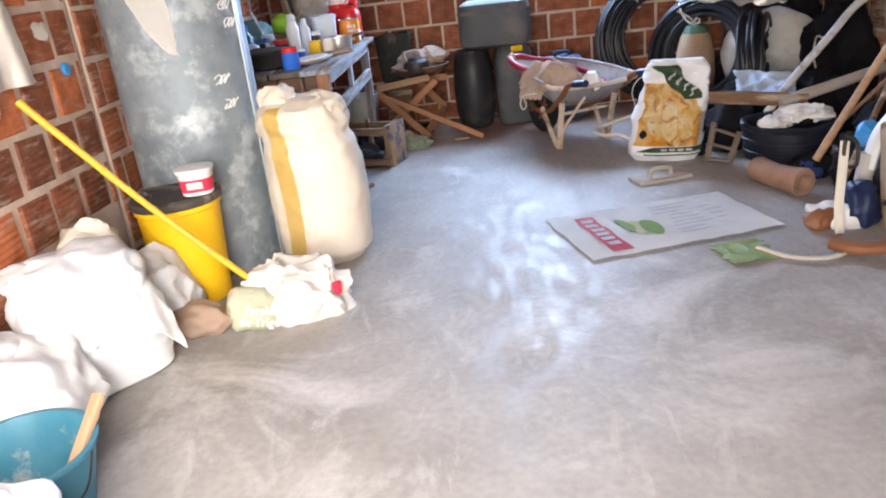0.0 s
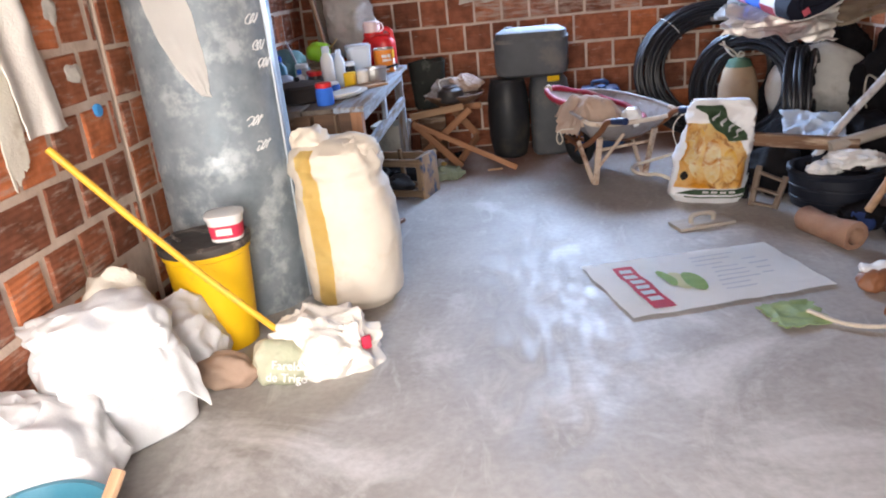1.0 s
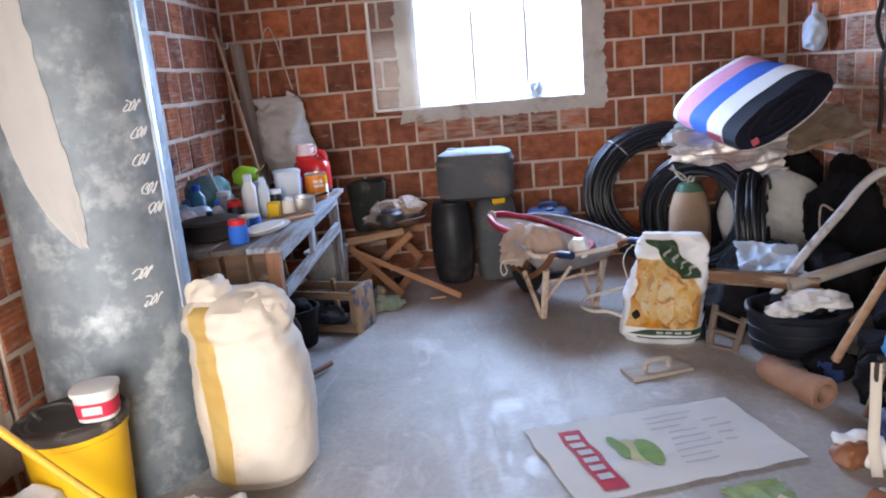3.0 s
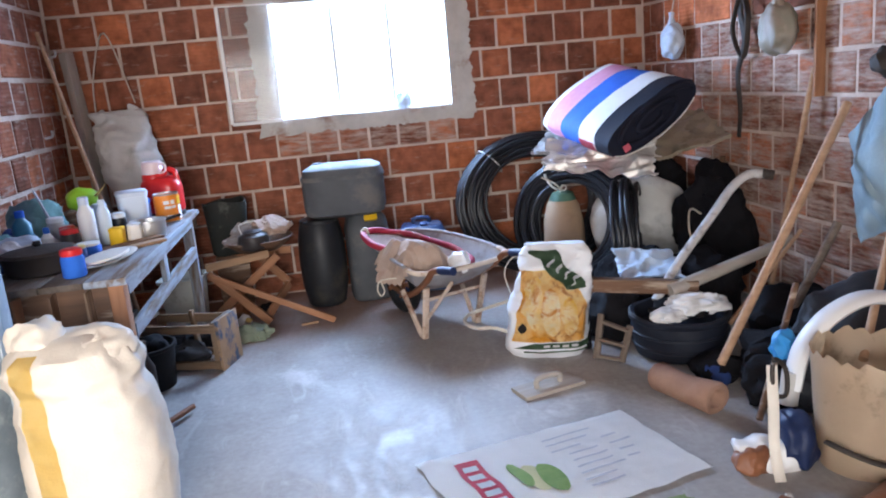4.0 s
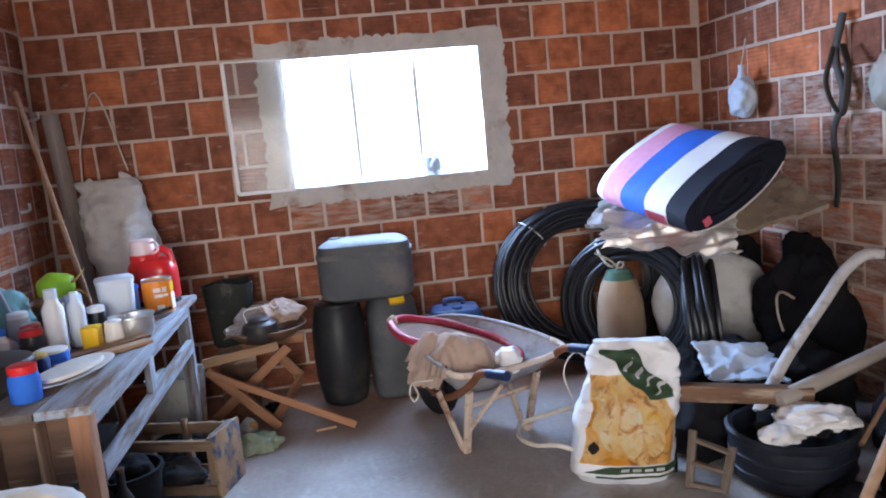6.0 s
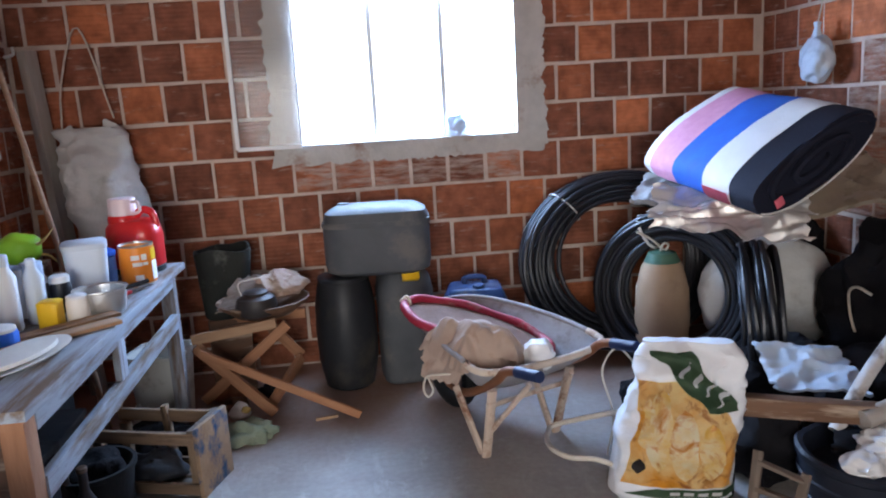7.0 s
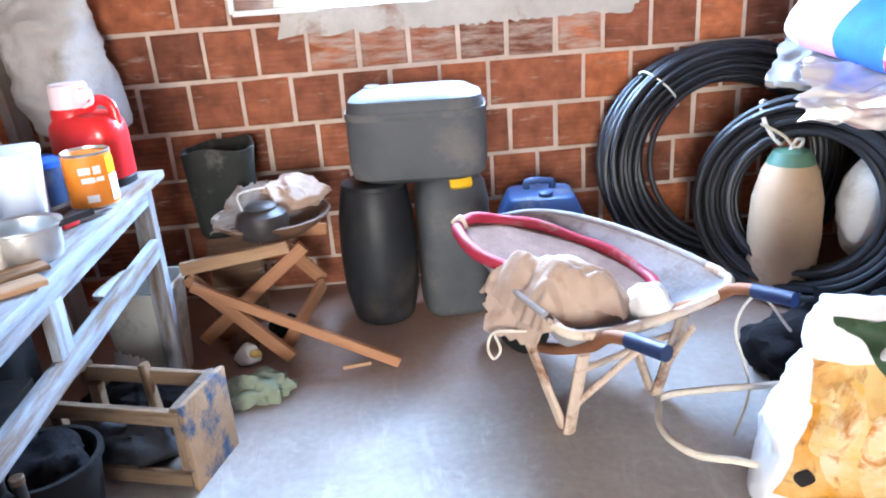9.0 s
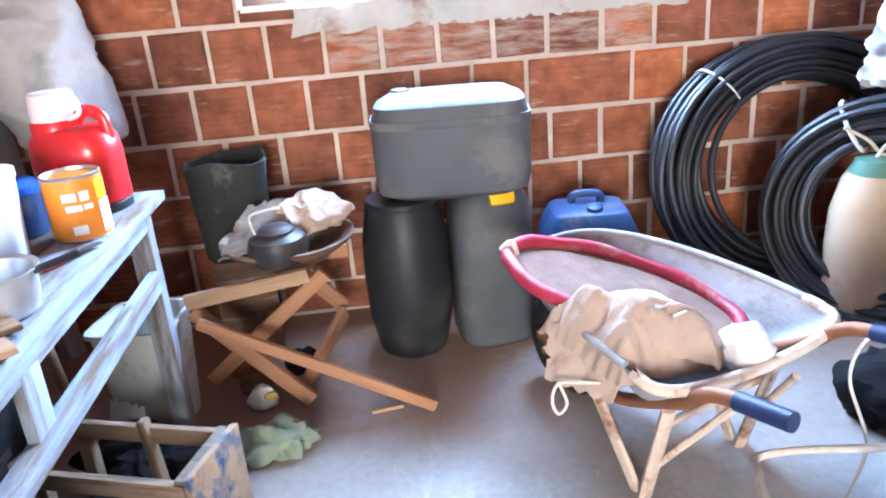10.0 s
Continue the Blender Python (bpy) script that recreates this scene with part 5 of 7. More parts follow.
kettle = thing("clay_pot", "small black clay pot on the basin", "pot", (-0.215, 5.44, 0.452))
part("body", lathe([(0.055, 0), (0.078, 0.012), (0.094, 0.052), (0.084, 0.09), (0.055, 0.106), (0.057, 0.114), (0.05, 0.116)], 36), BLACK_POT, kettle)
part("lid", lathe([(0.054, 0.114), (0.048, 0.12), (0.02, 0.124)], 28), BLACK_POT, kettle)
part("handle", tube(smooth_path([(-0.06, 0.0, 0.09), (-0.075, 0.02, 0.15), (-0.03, 0.03, 0.165), (0.02, 0.03, 0.17)], 6), 0.004, 6), ROPE, kettle)
black = thing("black_container", "dusty square black rubber container with an open top", "container", (-0.40, 5.80, 0), 8)
bm = bmesh.new()
lathe([(0.10, 0.38), (0.11, 0.39), (0.135, 0.70), (0.138, 0.715), (0.128, 0.715), (0.12, 0.66), (0.10, 0.43), (0.02, 0.42)], 40, square=4, rough=0.03, bm=bm)
part("body", bm, surf("dusty_black_rubber", (0.012, 0.014, 0.012), (0.034, 0.037, 0.032), 7, (0.6, 0.9), bump=0.2, stain=((0.14, 0.14, 0.12), 0.2, 5)), black)
part("support", box((0.20, 0.20, 0.38), (0, 0, 0.19), 0.01), WOOD_BROWN, black, "wooden block under it")
ob = thing("folded_cloth", "small folded green cloth on the floor", "cloth", (-0.26, 5.14, 0), 14)
part("cloth", blob(0.105, 0.065, 0.035, 81, 0.026, 16, 0.3, 5, floor=-0.026, at=(0, 0, 0.026)), CLOTH_GREEN, ob)
for k, (x, y, s) in enumerate([(-0.36, 5.50, 0.05), (-0.22, 5.60, 0.06), (-0.40, 5.62, 0.07)]):
    ob = part("clutter", blob(s, s * 0.8, s * 0.7, 90 + k, 0.012, 14, 0.3, 4, floor=-s * 0.4, at=(0, 0, s * 0.4)), [WOOD_BROWN, CLOTH_DARK, LEATHER][k])
    ob.matrix_world = pose(x, y, 0)
    tagged(ob, "dark crumpled scrap on the floor under the stand", "scrap")
ob = thing("small_bag", "small clear and yellow plastic packet under the stand", "packet", (-0.33, 5.38, 0))
part("packet", blob(0.045, 0.03, 0.04, 95, 0.01, 16, 0.3, 3, floor=-0.03, at=(0, 0, 0.03)), PLASTIC_BAG, ob)
part("yellow_label", blob(0.018, 0.012, 0.016, 96, 0.004, 16, 0.3, 3, at=(0.03, -0.022, 0.045)), YELLOW_TAN, ob)

# ---- drums and cans by the back wall ----
drum = thing("plastic_drum", "tall black plastic drum against the wall", "drum", (0.175, 5.68, 0))
part("body", lathe([(0.105, 0), (0.12, 0.012), (0.145, 0.14), (0.15, 0.28), (0.145, 0.42), (0.125, 0.53), (0.11, 0.555), (0.03, 0.56)], 44), BLACK_PLASTIC, drum)
part("collar", lathe([(0.118, 0.535), (0.122, 0.54), (0.122, 0.556), (0.116, 0.56)], 40), BLACK_PLASTIC, drum)
drum2 = thing("plastic_jerrycan", "tall grey plastic jerrycan with a yellow cap", "jerrycan", (0.47, 5.71, 0), 4)
part("body", lathe([(0.115, 0), (0.128, 0.01), (0.135, 0.03), (0.138, 0.46), (0.125, 0.53), (0.10, 0.56), (0.03, 0.565)], 44, square=4), GREY_PLASTIC, drum2)
part("cap", lathe([(0.034, -0.012), (0.036, -0.008), (0.036, 0.020), (0.03, 0.024)], 32, square=6, sx=1.15, sy=0.6), YELLOW, drum2, "bright yellow screw cap", m=pose(0.02, -0.12, 0.54, 62, 0, 0))
can = thing("black_can", "large black jerrycan lying across the two drums", "jerrycan", (0.36, 5.69, 0.565), -6)
part("body", lathe([(0.20, 0), (0.245, 0.02), (0.255, 0.06), (0.255, 0.25), (0.24, 0.30), (0.19, 0.325), (0.03, 0.33)], 56, square=4.5, sx=1.0, sy=0.62), GREY_PLASTIC, can)
part("moulded_band", lathe([(0.2575, 0.235), (0.2595, 0.243), (0.2595, 0.252), (0.2575, 0.26)], 56, square=4.5, sx=1.0, sy=0.62), GREY_PLASTIC, can)
part("cap", lathe([(0.03, 0.0), (0.032, 0.004), (0.032, 0.018), (0.026, 0.022)], 24, at=(-0.16, 0.06, 0.312)), BLACK_PLASTIC, can)
jc = thing("blue_jerrycan", "dark blue plastic jerrycan with a moulded handle", "jerrycan", (0.835, 5.75, 0), -7)
part("body", lathe([(0.13, 0), (0.158, 0.012), (0.168, 0.04), (0.168, 0.33), (0.164, 0.345), (0.128, 0.425), (0.118, 0.432), (0.03, 0.434)], 56, square=8, sx=1.02, sy=0.86), BLUE_PLASTIC, jc)
for z in (0.12, 0.22):
    part("moulded_band", lathe([(0.166, z), (0.171, z + 0.004), (0.171, z + 0.016), (0.166, z + 0.02)], 56, square=8, sx=1.02, sy=0.86), BLUE_PLASTIC, jc)
part("handle", tube(smooth_path([(-0.05, 0.04, 0.425), (-0.045, 0.04, 0.462), (0.045, 0.04, 0.462), (0.05, 0.04, 0.425)], 6), 0.014, 10), BLUE_PLASTIC, jc)
part("cap", lathe([(0.026, 0), (0.028, 0.004), (0.028, 0.026), (0.022, 0.03)], 24), BLUE_PLASTIC, jc, m=pose(0.015, -0.06, 0.425, 12, 0, 0))

# ---- wheelbarrow ----
wb = thing("wheelbarrow", "old cement-crusted wheelbarrow with rusty handles", "wheelbarrow", (0.760, 4.99, 0), math.degrees(math.atan2(0.42, 0.907)))
outline = [(-0.26, -0.33, 0.40), (0.0, -0.37, 0.385), (0.285, -0.345, 0.39), (0.315, -0.21, 0.415), (0.285, 0.05, 0.445), (0.215, 0.26, 0.465), (0.10, 0.37, 0.475), (-0.10, 0.37, 0.475), (-0.20, 0.26, 0.475), (-0.26, 0.05, 0.46), (-0.285, -0.20, 0.43)]
top = smooth_path(outline, 6, True)
bm = bmesh.new()
rings = []
for k, (s, dz, dy) in enumerate([(1.0, 0, 0), (0.975, 0.0, 0), (0.92, -0.03, 0.0), (0.76, -0.085, 0.01), (0.58, -0.13, 0.02), (0.3, -0.14, 0.02)]):
    ring = []
    for p in top:
        z = p.z + dz - (0.22 if k >= 3 else 0.05 if k == 2 else 0) * (p.z - 0.40)
        z = max(z, 0.25) if k >= 4 else z
        ring.append(bm.verts.new((p.x * s, p.y * s + dy, z + 0.004 * noise.noise(p * 8 + Vector((k, 0, 0))))))
    rings.append(ring)
for a, b in zip(rings, rings[1:]):
    for i in range(len(top)):
        j = (i + 1) % len(top)
        bm.faces.new((a[i], a[j], b[j], b[i]))
bm.faces.new(rings[-1])
bmesh.ops.recalc_face_normals(bm, faces=bm.faces)
bmesh.ops.solidify(bm, geom=bm.faces[:], thickness=0.006)
tray = part("tray", bm, TRAY, wb)
cut = [i for i, p in enumerate(top) if p.y < -0.23]
rear = sorted((top[i] + Vector((0, 0, 0.002)) for i in cut), key=lambda p: p.x)
rest = sorted((p + Vector((0, 0, 0.002)) for p in top if p.y >= -0.25), key=lambda p: math.atan2(p.x, p.y + 0.2))
part("rim", tube(rear, 0.014, 10), RIM, tray, "cement-crusted rolled rear rim")
part("rim", tube(rest, 0.011, 10), TRAY, tray, "grey rolled rim")
for s in (-1, 1):
    h = part("handle_pipe", tube(smooth_path([(s * 0.06, 0.36, 0.19), (s * 0.15, 0.0, 0.20), (s * 0.21, -0.30, 0.34), (s * 0.225, -0.40, 0.415), (s * 0.225, -0.48, 0.44)], 7), 0.017, 12), RUST, wb, "rusty bent pipe handle")
    part("grip", tube([(s * 0.225, -0.47, 0.436), (s * 0.225, -0.59, 0.452)], 0.0205, 14), DEEP_BLUE, h, "dark blue rubber grip")
    part("leg", tube([(s * 0.19, -0.27, 0.30), (s * 0.175, -0.19, 0.0)], 0.014, 8, flat=1.5), LEG, wb)
    part("leg", tube([(s * 0.19, -0.02, 0.24), (s * 0.175, -0.165, 0.0)], 0.012, 8, flat=1.5), LEG, wb)
    part("brace", tube([(s * 0.10, -0.38, 0.33), (s * 0.18, -0.215, 0.10)], 0.010, 8), LEG, wb)
part("crossbar", tube([(-0.19, -0.23, 0.22), (0.19, -0.23, 0.22)], 0.010, 8), LEG, wb)
wheel = part("tyre", tube([(0, 0.30 + 0.135 * math.cos(2 * math.pi * i / 36), 0.17 + 0.135 * math.sin(2 * math.pi * i / 36)) for i in range(36)], 0.035, 12, True), RUBBER, wb)
bm = bmesh.new()
tube([(-0.10, 0.30, 0.17), (0.10, 0.30, 0.17)], 0.012, 10, bm=bm)
for k in range(6):
    a = k * math.pi / 3
    tube([(0, 0.30, 0.17), (0, 0.30 + 0.11 * math.cos(a), 0.17 + 0.11 * math.sin(a))], 0.007, 6, bm=bm)
part("rim", bm, RUST, wheel)
red = thing("red_sieve", "round mesh sieve with a faded red rubber rim, in the wheelbarrow", "sieve", (0, 0, 0))
red.matrix_world = pose(0.715, 5.02, 0.440, 2, 18, -20)
part("rim", tube([(0.315 * math.cos(2 * math.pi * i / 48), 0.20 * math.sin(2 * math.pi * i / 48), 0.004 * math.sin(i)) for i in range(48)], 0.019, 12, True), RED_RUBBER, red)
part("mesh", lathe([(0.30, -0.012), (0.30, -0.008), (0.01, -0.02)], 44, sy=0.62), surf("brown_wire_mesh", (0.15, 0.085, 0.065), (0.25, 0.16, 0.125), 14, (0.8, 0.95), bump=0.5, bscale=120, spec=0.1), red, "brown wire mesh")
part("tie", tube(smooth_path([(-0.335, 0.0, 0.0), (-0.315, 0.0, 0.03), (-0.29, 0.0, 0.0)], 5), 0.008, 8), ROPE, red)
cl = thing("work_cloth", "crumpled beige work clothes heaped in the wheelbarrow", "cloth", (0, 0, 0))
def heaped(height, droop):
    """Raises the middle of a cloth and lets its edges hang."""
    def lift(u, v):
        e = max(abs(u - 0.5), abs(v - 0.5)) * 2
        fold = 0.022 * abs(math.sin(5.2 * u + 2.4 * v)) + 0.014 * abs(math.sin(9 * v - 3 * u))
        return (0, 0, height * math.cos(math.pi / 2 * min(1, e)) + fold * (1 - e ** 4) - droop * e ** 5)
    return lift


part("crumpled_cloth", sheet([(0.455, 4.90, 0.445), (0.585, 4.655, 0.415), (0.845, 4.70, 0.395), (0.74, 4.93, 0.43)], 60, 50, 0.013, 9, 33, 0.010, hang=heaped(0.075, 0.05), ragged=0.06), CLOTH_BEIGE, cl)
part("sleeve", sheet([(0.62, 4.72, 0.462), (0.80, 4.645, 0.405), (0.85, 4.715, 0.405), (0.69, 4.82, 0.475)], 36, 22, 0.010, 11, 37, 0.010, hang=heaped(0.045, 0.02)), CLOTH_BEIGE, cl, "sleeve folded over the heap")
part("hem", sheet([(0.475, 4.87, 0.452), (0.605, 4.69, 0.44), (0.57, 4.665, 0.335), (0.445, 4.80, 0.335)], 24, 18, 0.010, 11, 6, 0.008, ragged=0.08), CLOTH_BEIGE, cl, "hem hanging over the tray edge")
ob = part("string", tube(smooth_path([(0.60, 4.70, 0.36), (0.52, 4.72, 0.36), (0.47, 4.75, 0.345), (0.455, 4.75, 0.30), (0.47, 4.75, 0.265), (0.49, 4.75, 0.29), (0.475, 4.75, 0.34)], 6), 0.004, 6), ROPE)
tagged(ob, "loop of pale string hanging off the wheelbarrow", "string")
ob = part("white_bag", blob(0.052, 0.046, 0.05, 44, 0.014, 14, 0.25, 4), PLASTIC_BAG)
ob.matrix_world = pose(0.885, 4.70, 0.405)
tagged(ob, "small crumpled white plastic bag in the wheelbarrow", "bag")

# ---- pipe coils, sacks and roll in the back right corner ----
def coil(name, label, centre, normal, radius, turns, depth, pipe, seed, ties=(), squash=1.0, band=0.1):
    """A bundle of black pipe wound into a ring whose axis is normal."""
    ob = thing(name, label, "pipe coil", centre)
    n = Vector(normal).normalized()
    q = n.to_track_quat("Z", "Y").to_matrix()
    rnd = random.Random(seed)
    for k in range(turns):
        rr = radius - band * (k // 3) / max(1, (turns - 1) // 3) + rnd.uniform(-0.004, 0.004)
        off = depth * ((k % 3) / 2 - 0.5 + 0.12 * ((k // 3) % 2)) * (0.75 + 0.25 * math.sin(k * 1.7))
        ph = rnd.uniform(0, 6.28)
        pts = []
        for i in range(56):
            a = 2 * math.pi * i / 56
            r2 = rr + 0.006 * math.sin(2 * a + ph)
            pts.append(q @ Vector((r2 * math.cos(a), r2 * squash * math.sin(a), off + 0.012 * math.sin(a + ph))))
        part("pipe_turn", tube(pts, pipe, 8, True), PIPE, ob)
    for a in ties:
        g = radians(a)
        c = q @ Vector((math.cos(g), squash * math.sin(g), 0)) * (radius - band * 0.5)
        d = q @ Vector((math.cos(g), squash * math.sin(g), 0))
        w = depth * 0.5 + 0.02
        loop = [c + d * ((band * 0.5 + 0.03) * math.cos(u)) + (q @ Vector((0, 0, 1))) * (w * math.sin(u)) for u in [2 * math.pi * i / 16 for i in range(16)]]
        part("tie", tube(loop, 0.008, 6, True, flat=0.5), WHITE_PLASTIC, ob, "pale plastic tie")
    return ob


coil("pipe_coil", "large coil of black plastic pipe leaning on the wall", (1.65, 5.83, 0.475), (0.12, -1.0, 0.20), 0.56, 24, 0.11, 0.0125, 3, (128,), 0.83, 0.165)
coil("pipe_coil", "coil of thick black pipe in front of the larger coil", (1.77, 5.44, 0.39), (-0.72, -0.68, 0.16), 0.40, 18, 0.14, 0.0135, 5, (118,), 0.95, 0.13)
coil("pipe_coil", "narrow coil of black pipe standing before a pale sack", (1.97, 5.05, 0.35), (0.90, -0.42, 0.10), 0.33, 18, 0.13, 0.0135, 7, (60,), 1.0, 0.13)
keg = thing("plastic_keg", "tan plastic keg with a dark green top, tied with a cord", "keg", (1.72, 5.48, -0.02))
part("body", lathe([(0.08, 0.02), (0.10, 0.035), (0.122, 0.12), (0.132, 0.28), (0.126, 0.42), (0.10, 0.53), (0.075, 0.57)], 40), TAN, keg)
part("cap", lathe([(0.086, 0.555), (0.08, 0.57), (0.065, 0.60), (0.02, 0.615)], 36), GREEN_CAP, keg, "dark green cap")
part("cord", tube(smooth_path([(-0.02, -0.02, 0.61), (-0.01, -0.04, 0.65), (0.02, -0.03, 0.64), (0.0, -0.02, 0.615), (-0.06, -0.02, 0.67), (-0.13, 0.0, 0.71)], 6), 0.006, 6), ROPE, keg)
ob = part("white_sack", blob(0.31, 0.13, 0.28, 17, 0.016, 4, 0.12, 5, floor=-0.26, at=(0, 0, 0.26)), SACK_HUNG)
ob.matrix_world = pose(2.17, 5.31, 0.11, 0, 0, -20)
tagged(ob, "pale grey stuffed sack behind the pipe coils", "sack")
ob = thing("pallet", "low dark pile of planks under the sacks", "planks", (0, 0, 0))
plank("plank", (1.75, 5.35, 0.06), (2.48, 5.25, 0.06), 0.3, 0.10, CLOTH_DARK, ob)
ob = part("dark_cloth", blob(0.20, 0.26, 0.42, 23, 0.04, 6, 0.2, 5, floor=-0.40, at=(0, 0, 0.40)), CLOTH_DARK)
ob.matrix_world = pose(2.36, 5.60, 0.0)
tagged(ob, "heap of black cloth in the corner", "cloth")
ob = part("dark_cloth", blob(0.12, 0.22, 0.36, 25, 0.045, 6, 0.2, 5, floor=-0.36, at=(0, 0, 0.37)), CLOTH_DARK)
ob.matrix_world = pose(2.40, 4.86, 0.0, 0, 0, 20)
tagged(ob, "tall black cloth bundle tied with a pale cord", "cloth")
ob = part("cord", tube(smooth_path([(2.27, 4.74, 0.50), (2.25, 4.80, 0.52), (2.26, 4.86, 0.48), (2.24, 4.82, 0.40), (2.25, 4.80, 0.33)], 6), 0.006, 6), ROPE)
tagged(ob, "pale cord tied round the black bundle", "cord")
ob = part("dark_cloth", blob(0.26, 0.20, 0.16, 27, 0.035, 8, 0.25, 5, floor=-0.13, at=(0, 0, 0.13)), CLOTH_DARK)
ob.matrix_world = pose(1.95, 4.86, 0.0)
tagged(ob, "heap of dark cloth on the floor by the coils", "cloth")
# a wrapped parcel of foil and film on the coils
def pleats(u, v):
    """Sharp folds that run along the foil."""
    w = noise.noise(Vector((u * 2.2, v * 2, 4)))
    return (0, 0, 0.020 * abs(math.sin(v * 7 + u * 2 + 3 * w)) + 0.010 * abs(math.sin(v * 15 - u * 5 + 4 * w)))


par = thing("foil_parcel", "crumpled silver foil and plastic film lying on the coils", "foil", (0, 0, 0))
part("film", sheet([(1.47, 5.26, 0.86), (1.78, 5.02, 0.84), (2.15, 5.37, 0.97), (1.75, 5.62, 0.98)], 34, 26, 0.016, 9, 3, 0.02, ragged=0.06), FILM, par)
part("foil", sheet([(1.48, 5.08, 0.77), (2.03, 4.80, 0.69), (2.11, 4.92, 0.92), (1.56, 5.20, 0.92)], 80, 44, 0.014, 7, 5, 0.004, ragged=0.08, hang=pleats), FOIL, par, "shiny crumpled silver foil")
part("brown_film", sheet([(2.02, 4.90, 0.78), (2.44, 4.72, 0.90), (2.46, 5.10, 1.03), (2.06, 5.25, 0.95)], 26, 20, 0.016, 10, 8, 0.02, ragged=0.06), FILM_DARK, par, "brownish crumpled film")
# striped roll, flattened
roll = thing("striped_mattress", "folded mat with pink, blue and white stripes and a black underside", "mat", (0, 0, 0))
roll.matrix_world = pose(1.995, 4.70, 1.045, 10, -31, 5)


def roll_band(name, y0, y1, material, label, grow=0.0):
    bm = bmesh.new()
    rings = []
    n = 7
    for j in range(n + 1):
        y = y0 + (y1 - y0) * j / n
        ring = []
        for i in range(64):
            a = 2 * math.pi * i / 64
            c, s = math.cos(a), math.sin(a)
            k = (abs(c) ** 2.6 + abs(s) ** 2.6) ** (-1 / 2.6)
            p = Vector((0.295 * k * c, y, 0.104 * k * s))
            d = Vector((c, 0, s))
            p += d * (grow + 0.008 * noise.noise(Vector((c * 2, y * 5, s * 2))))
            ring.append(bm.verts.new(p))
        rings.append(ring)
    for a, b in zip(rings, rings[1:]):
        for i in range(64):
            bm.faces.new((a[i], a[(i + 1) % 64], b[(i + 1) % 64], b[i]))
    bm.faces.new(rings[0])
    bm.faces.new(rings[-1])
    return part(name, bm, material, roll, label)


NAVY_LINING = surf("navy_black_lining", (0.007, 0.008, 0.016), (0.016, 0.018, 0.032), 8, (0.7, 0.9), spec=0.2, bump=0.3, bscale=90)
roll_band("black_band", 0.02, 0.165, NAVY_LINING, "navy black lining")
bm = bmesh.new()
strip = [[bm.verts.new((0.303 * (abs(math.cos(a)) ** 2.6 + abs(math.sin(a)) ** 2.6) ** (-1 / 2.6) * math.cos(a), y, 0.112 * (abs(math.cos(a)) ** 2.6 + abs(math.sin(a)) ** 2.6) ** (-1 / 2.6) * math.sin(a)))
          for a in [radians(166 + 140 * i / 24) for i in range(25)]] for y in (0.164, 0.22, 0.27, 0.322)]
for a, b in zip(strip, strip[1:]):
    for i in range(24):
        bm.faces.new((a[i], a[i + 1], b[i + 1], b[i]))
bmesh.ops.solidify(bm, geom=bm.faces[:], thickness=0.003)
part("red_band", bm, RED_CLOTH, roll, "pinkish red lower part of the white stripe")
piping = [(0.302 * math.cos(a), 0.02, 0.112 * math.sin(a)) for a in [radians(200 + 130 * i / 24) for i in range(25)]]
part("piping", tube(piping, 0.004, 6), WHITE_CLOTH, roll, "thin white edging")
roll_band("white_band", 0.165, 0.33, WHITE_CLOTH, "white stripe", 0.002)
roll_band("blue_band", 0.33, 0.53, BLUE_CLOTH, "royal blue stripe", 0.002)
roll_band("pink_band", 0.53, 0.70, PINK, "pink ribbed stripe", 0.002)
roll_band("white_end", 0.70, 0.75, WHITE_CLOTH, "white edge", 0.0)
bm = bmesh.new()
spiral = []
for i in range(64):
    a = i * 0.20
    s = 1 - i / 76
    spiral.append((0.275 * s * math.cos(a), 0.012, 0.10 * s * math.sin(a)))
tube(spiral, 0.017, 8, bm=bm)
part("rolled_edge", bm, NAVY_LINING, roll, "black rolled edge")
part("tag", box((0.04, 0.008, 0.04), (-0.21, -0.002, -0.03), 0.004), RED_CLOTH, roll)

# ---- feed sack, hose, block of odds and ends on the right ----
feed = thing("feed_sack", "white woven feed sack with an orange picture and green lettering band", "sack", (1.225, 4.32, 0), -22)
rings = [(0, 0.165, 0.085, 0, 0), (0.04, 0.19, 0.115, 0, 0), (0.20, 0.195, 0.13, 0.02, 0), (0.34, 0.178, 0.105, 0.045, 0), (0.43, 0.168, 0.065, 0.065, 0.01), (0.50, 0.155, 0.032, 0.075, 0.02), (0.54, 0.12, 0.012, 0.06, 0.03)]
part("bag", sack(0.54, rings, 41, 0.028, 96, 8, 2.6), SACK_WHITE, feed)


def on_feed(u, z, out=0.010):
    """A point on the sack's front, u from -1 to 1 across."""
    return sack_point(0.54, rings, 41, 0.028, 8, 2.6, -math.pi / 2 + u * math.pi / 2, z, out * 0.4)


def patch(name, u0, u1, z0, z1, material, label, shape=None, nu=26, nz=26, out=0.008):
    bm = bmesh.new()
    rows = []
    for j in range(nz + 1):
        v = j / nz
        a, b = (u0, u1) if shape is None else shape(v)
        rows.append([bm.verts.new(on_feed(a + (b - a) * i / nu, z0 + (z1 - z0) * v, out)) for i in range(nu + 1)])
    for r, s in zip(rows, rows[1:]):
        for i in range(nu):
            bm.faces.new((r[i], r[i + 1], s[i + 1], s[i]))
    bmesh.ops.solidify(bm, geom=bm.faces[:], thickness=0.0015)
    return part(name, bm, material, feed, label)


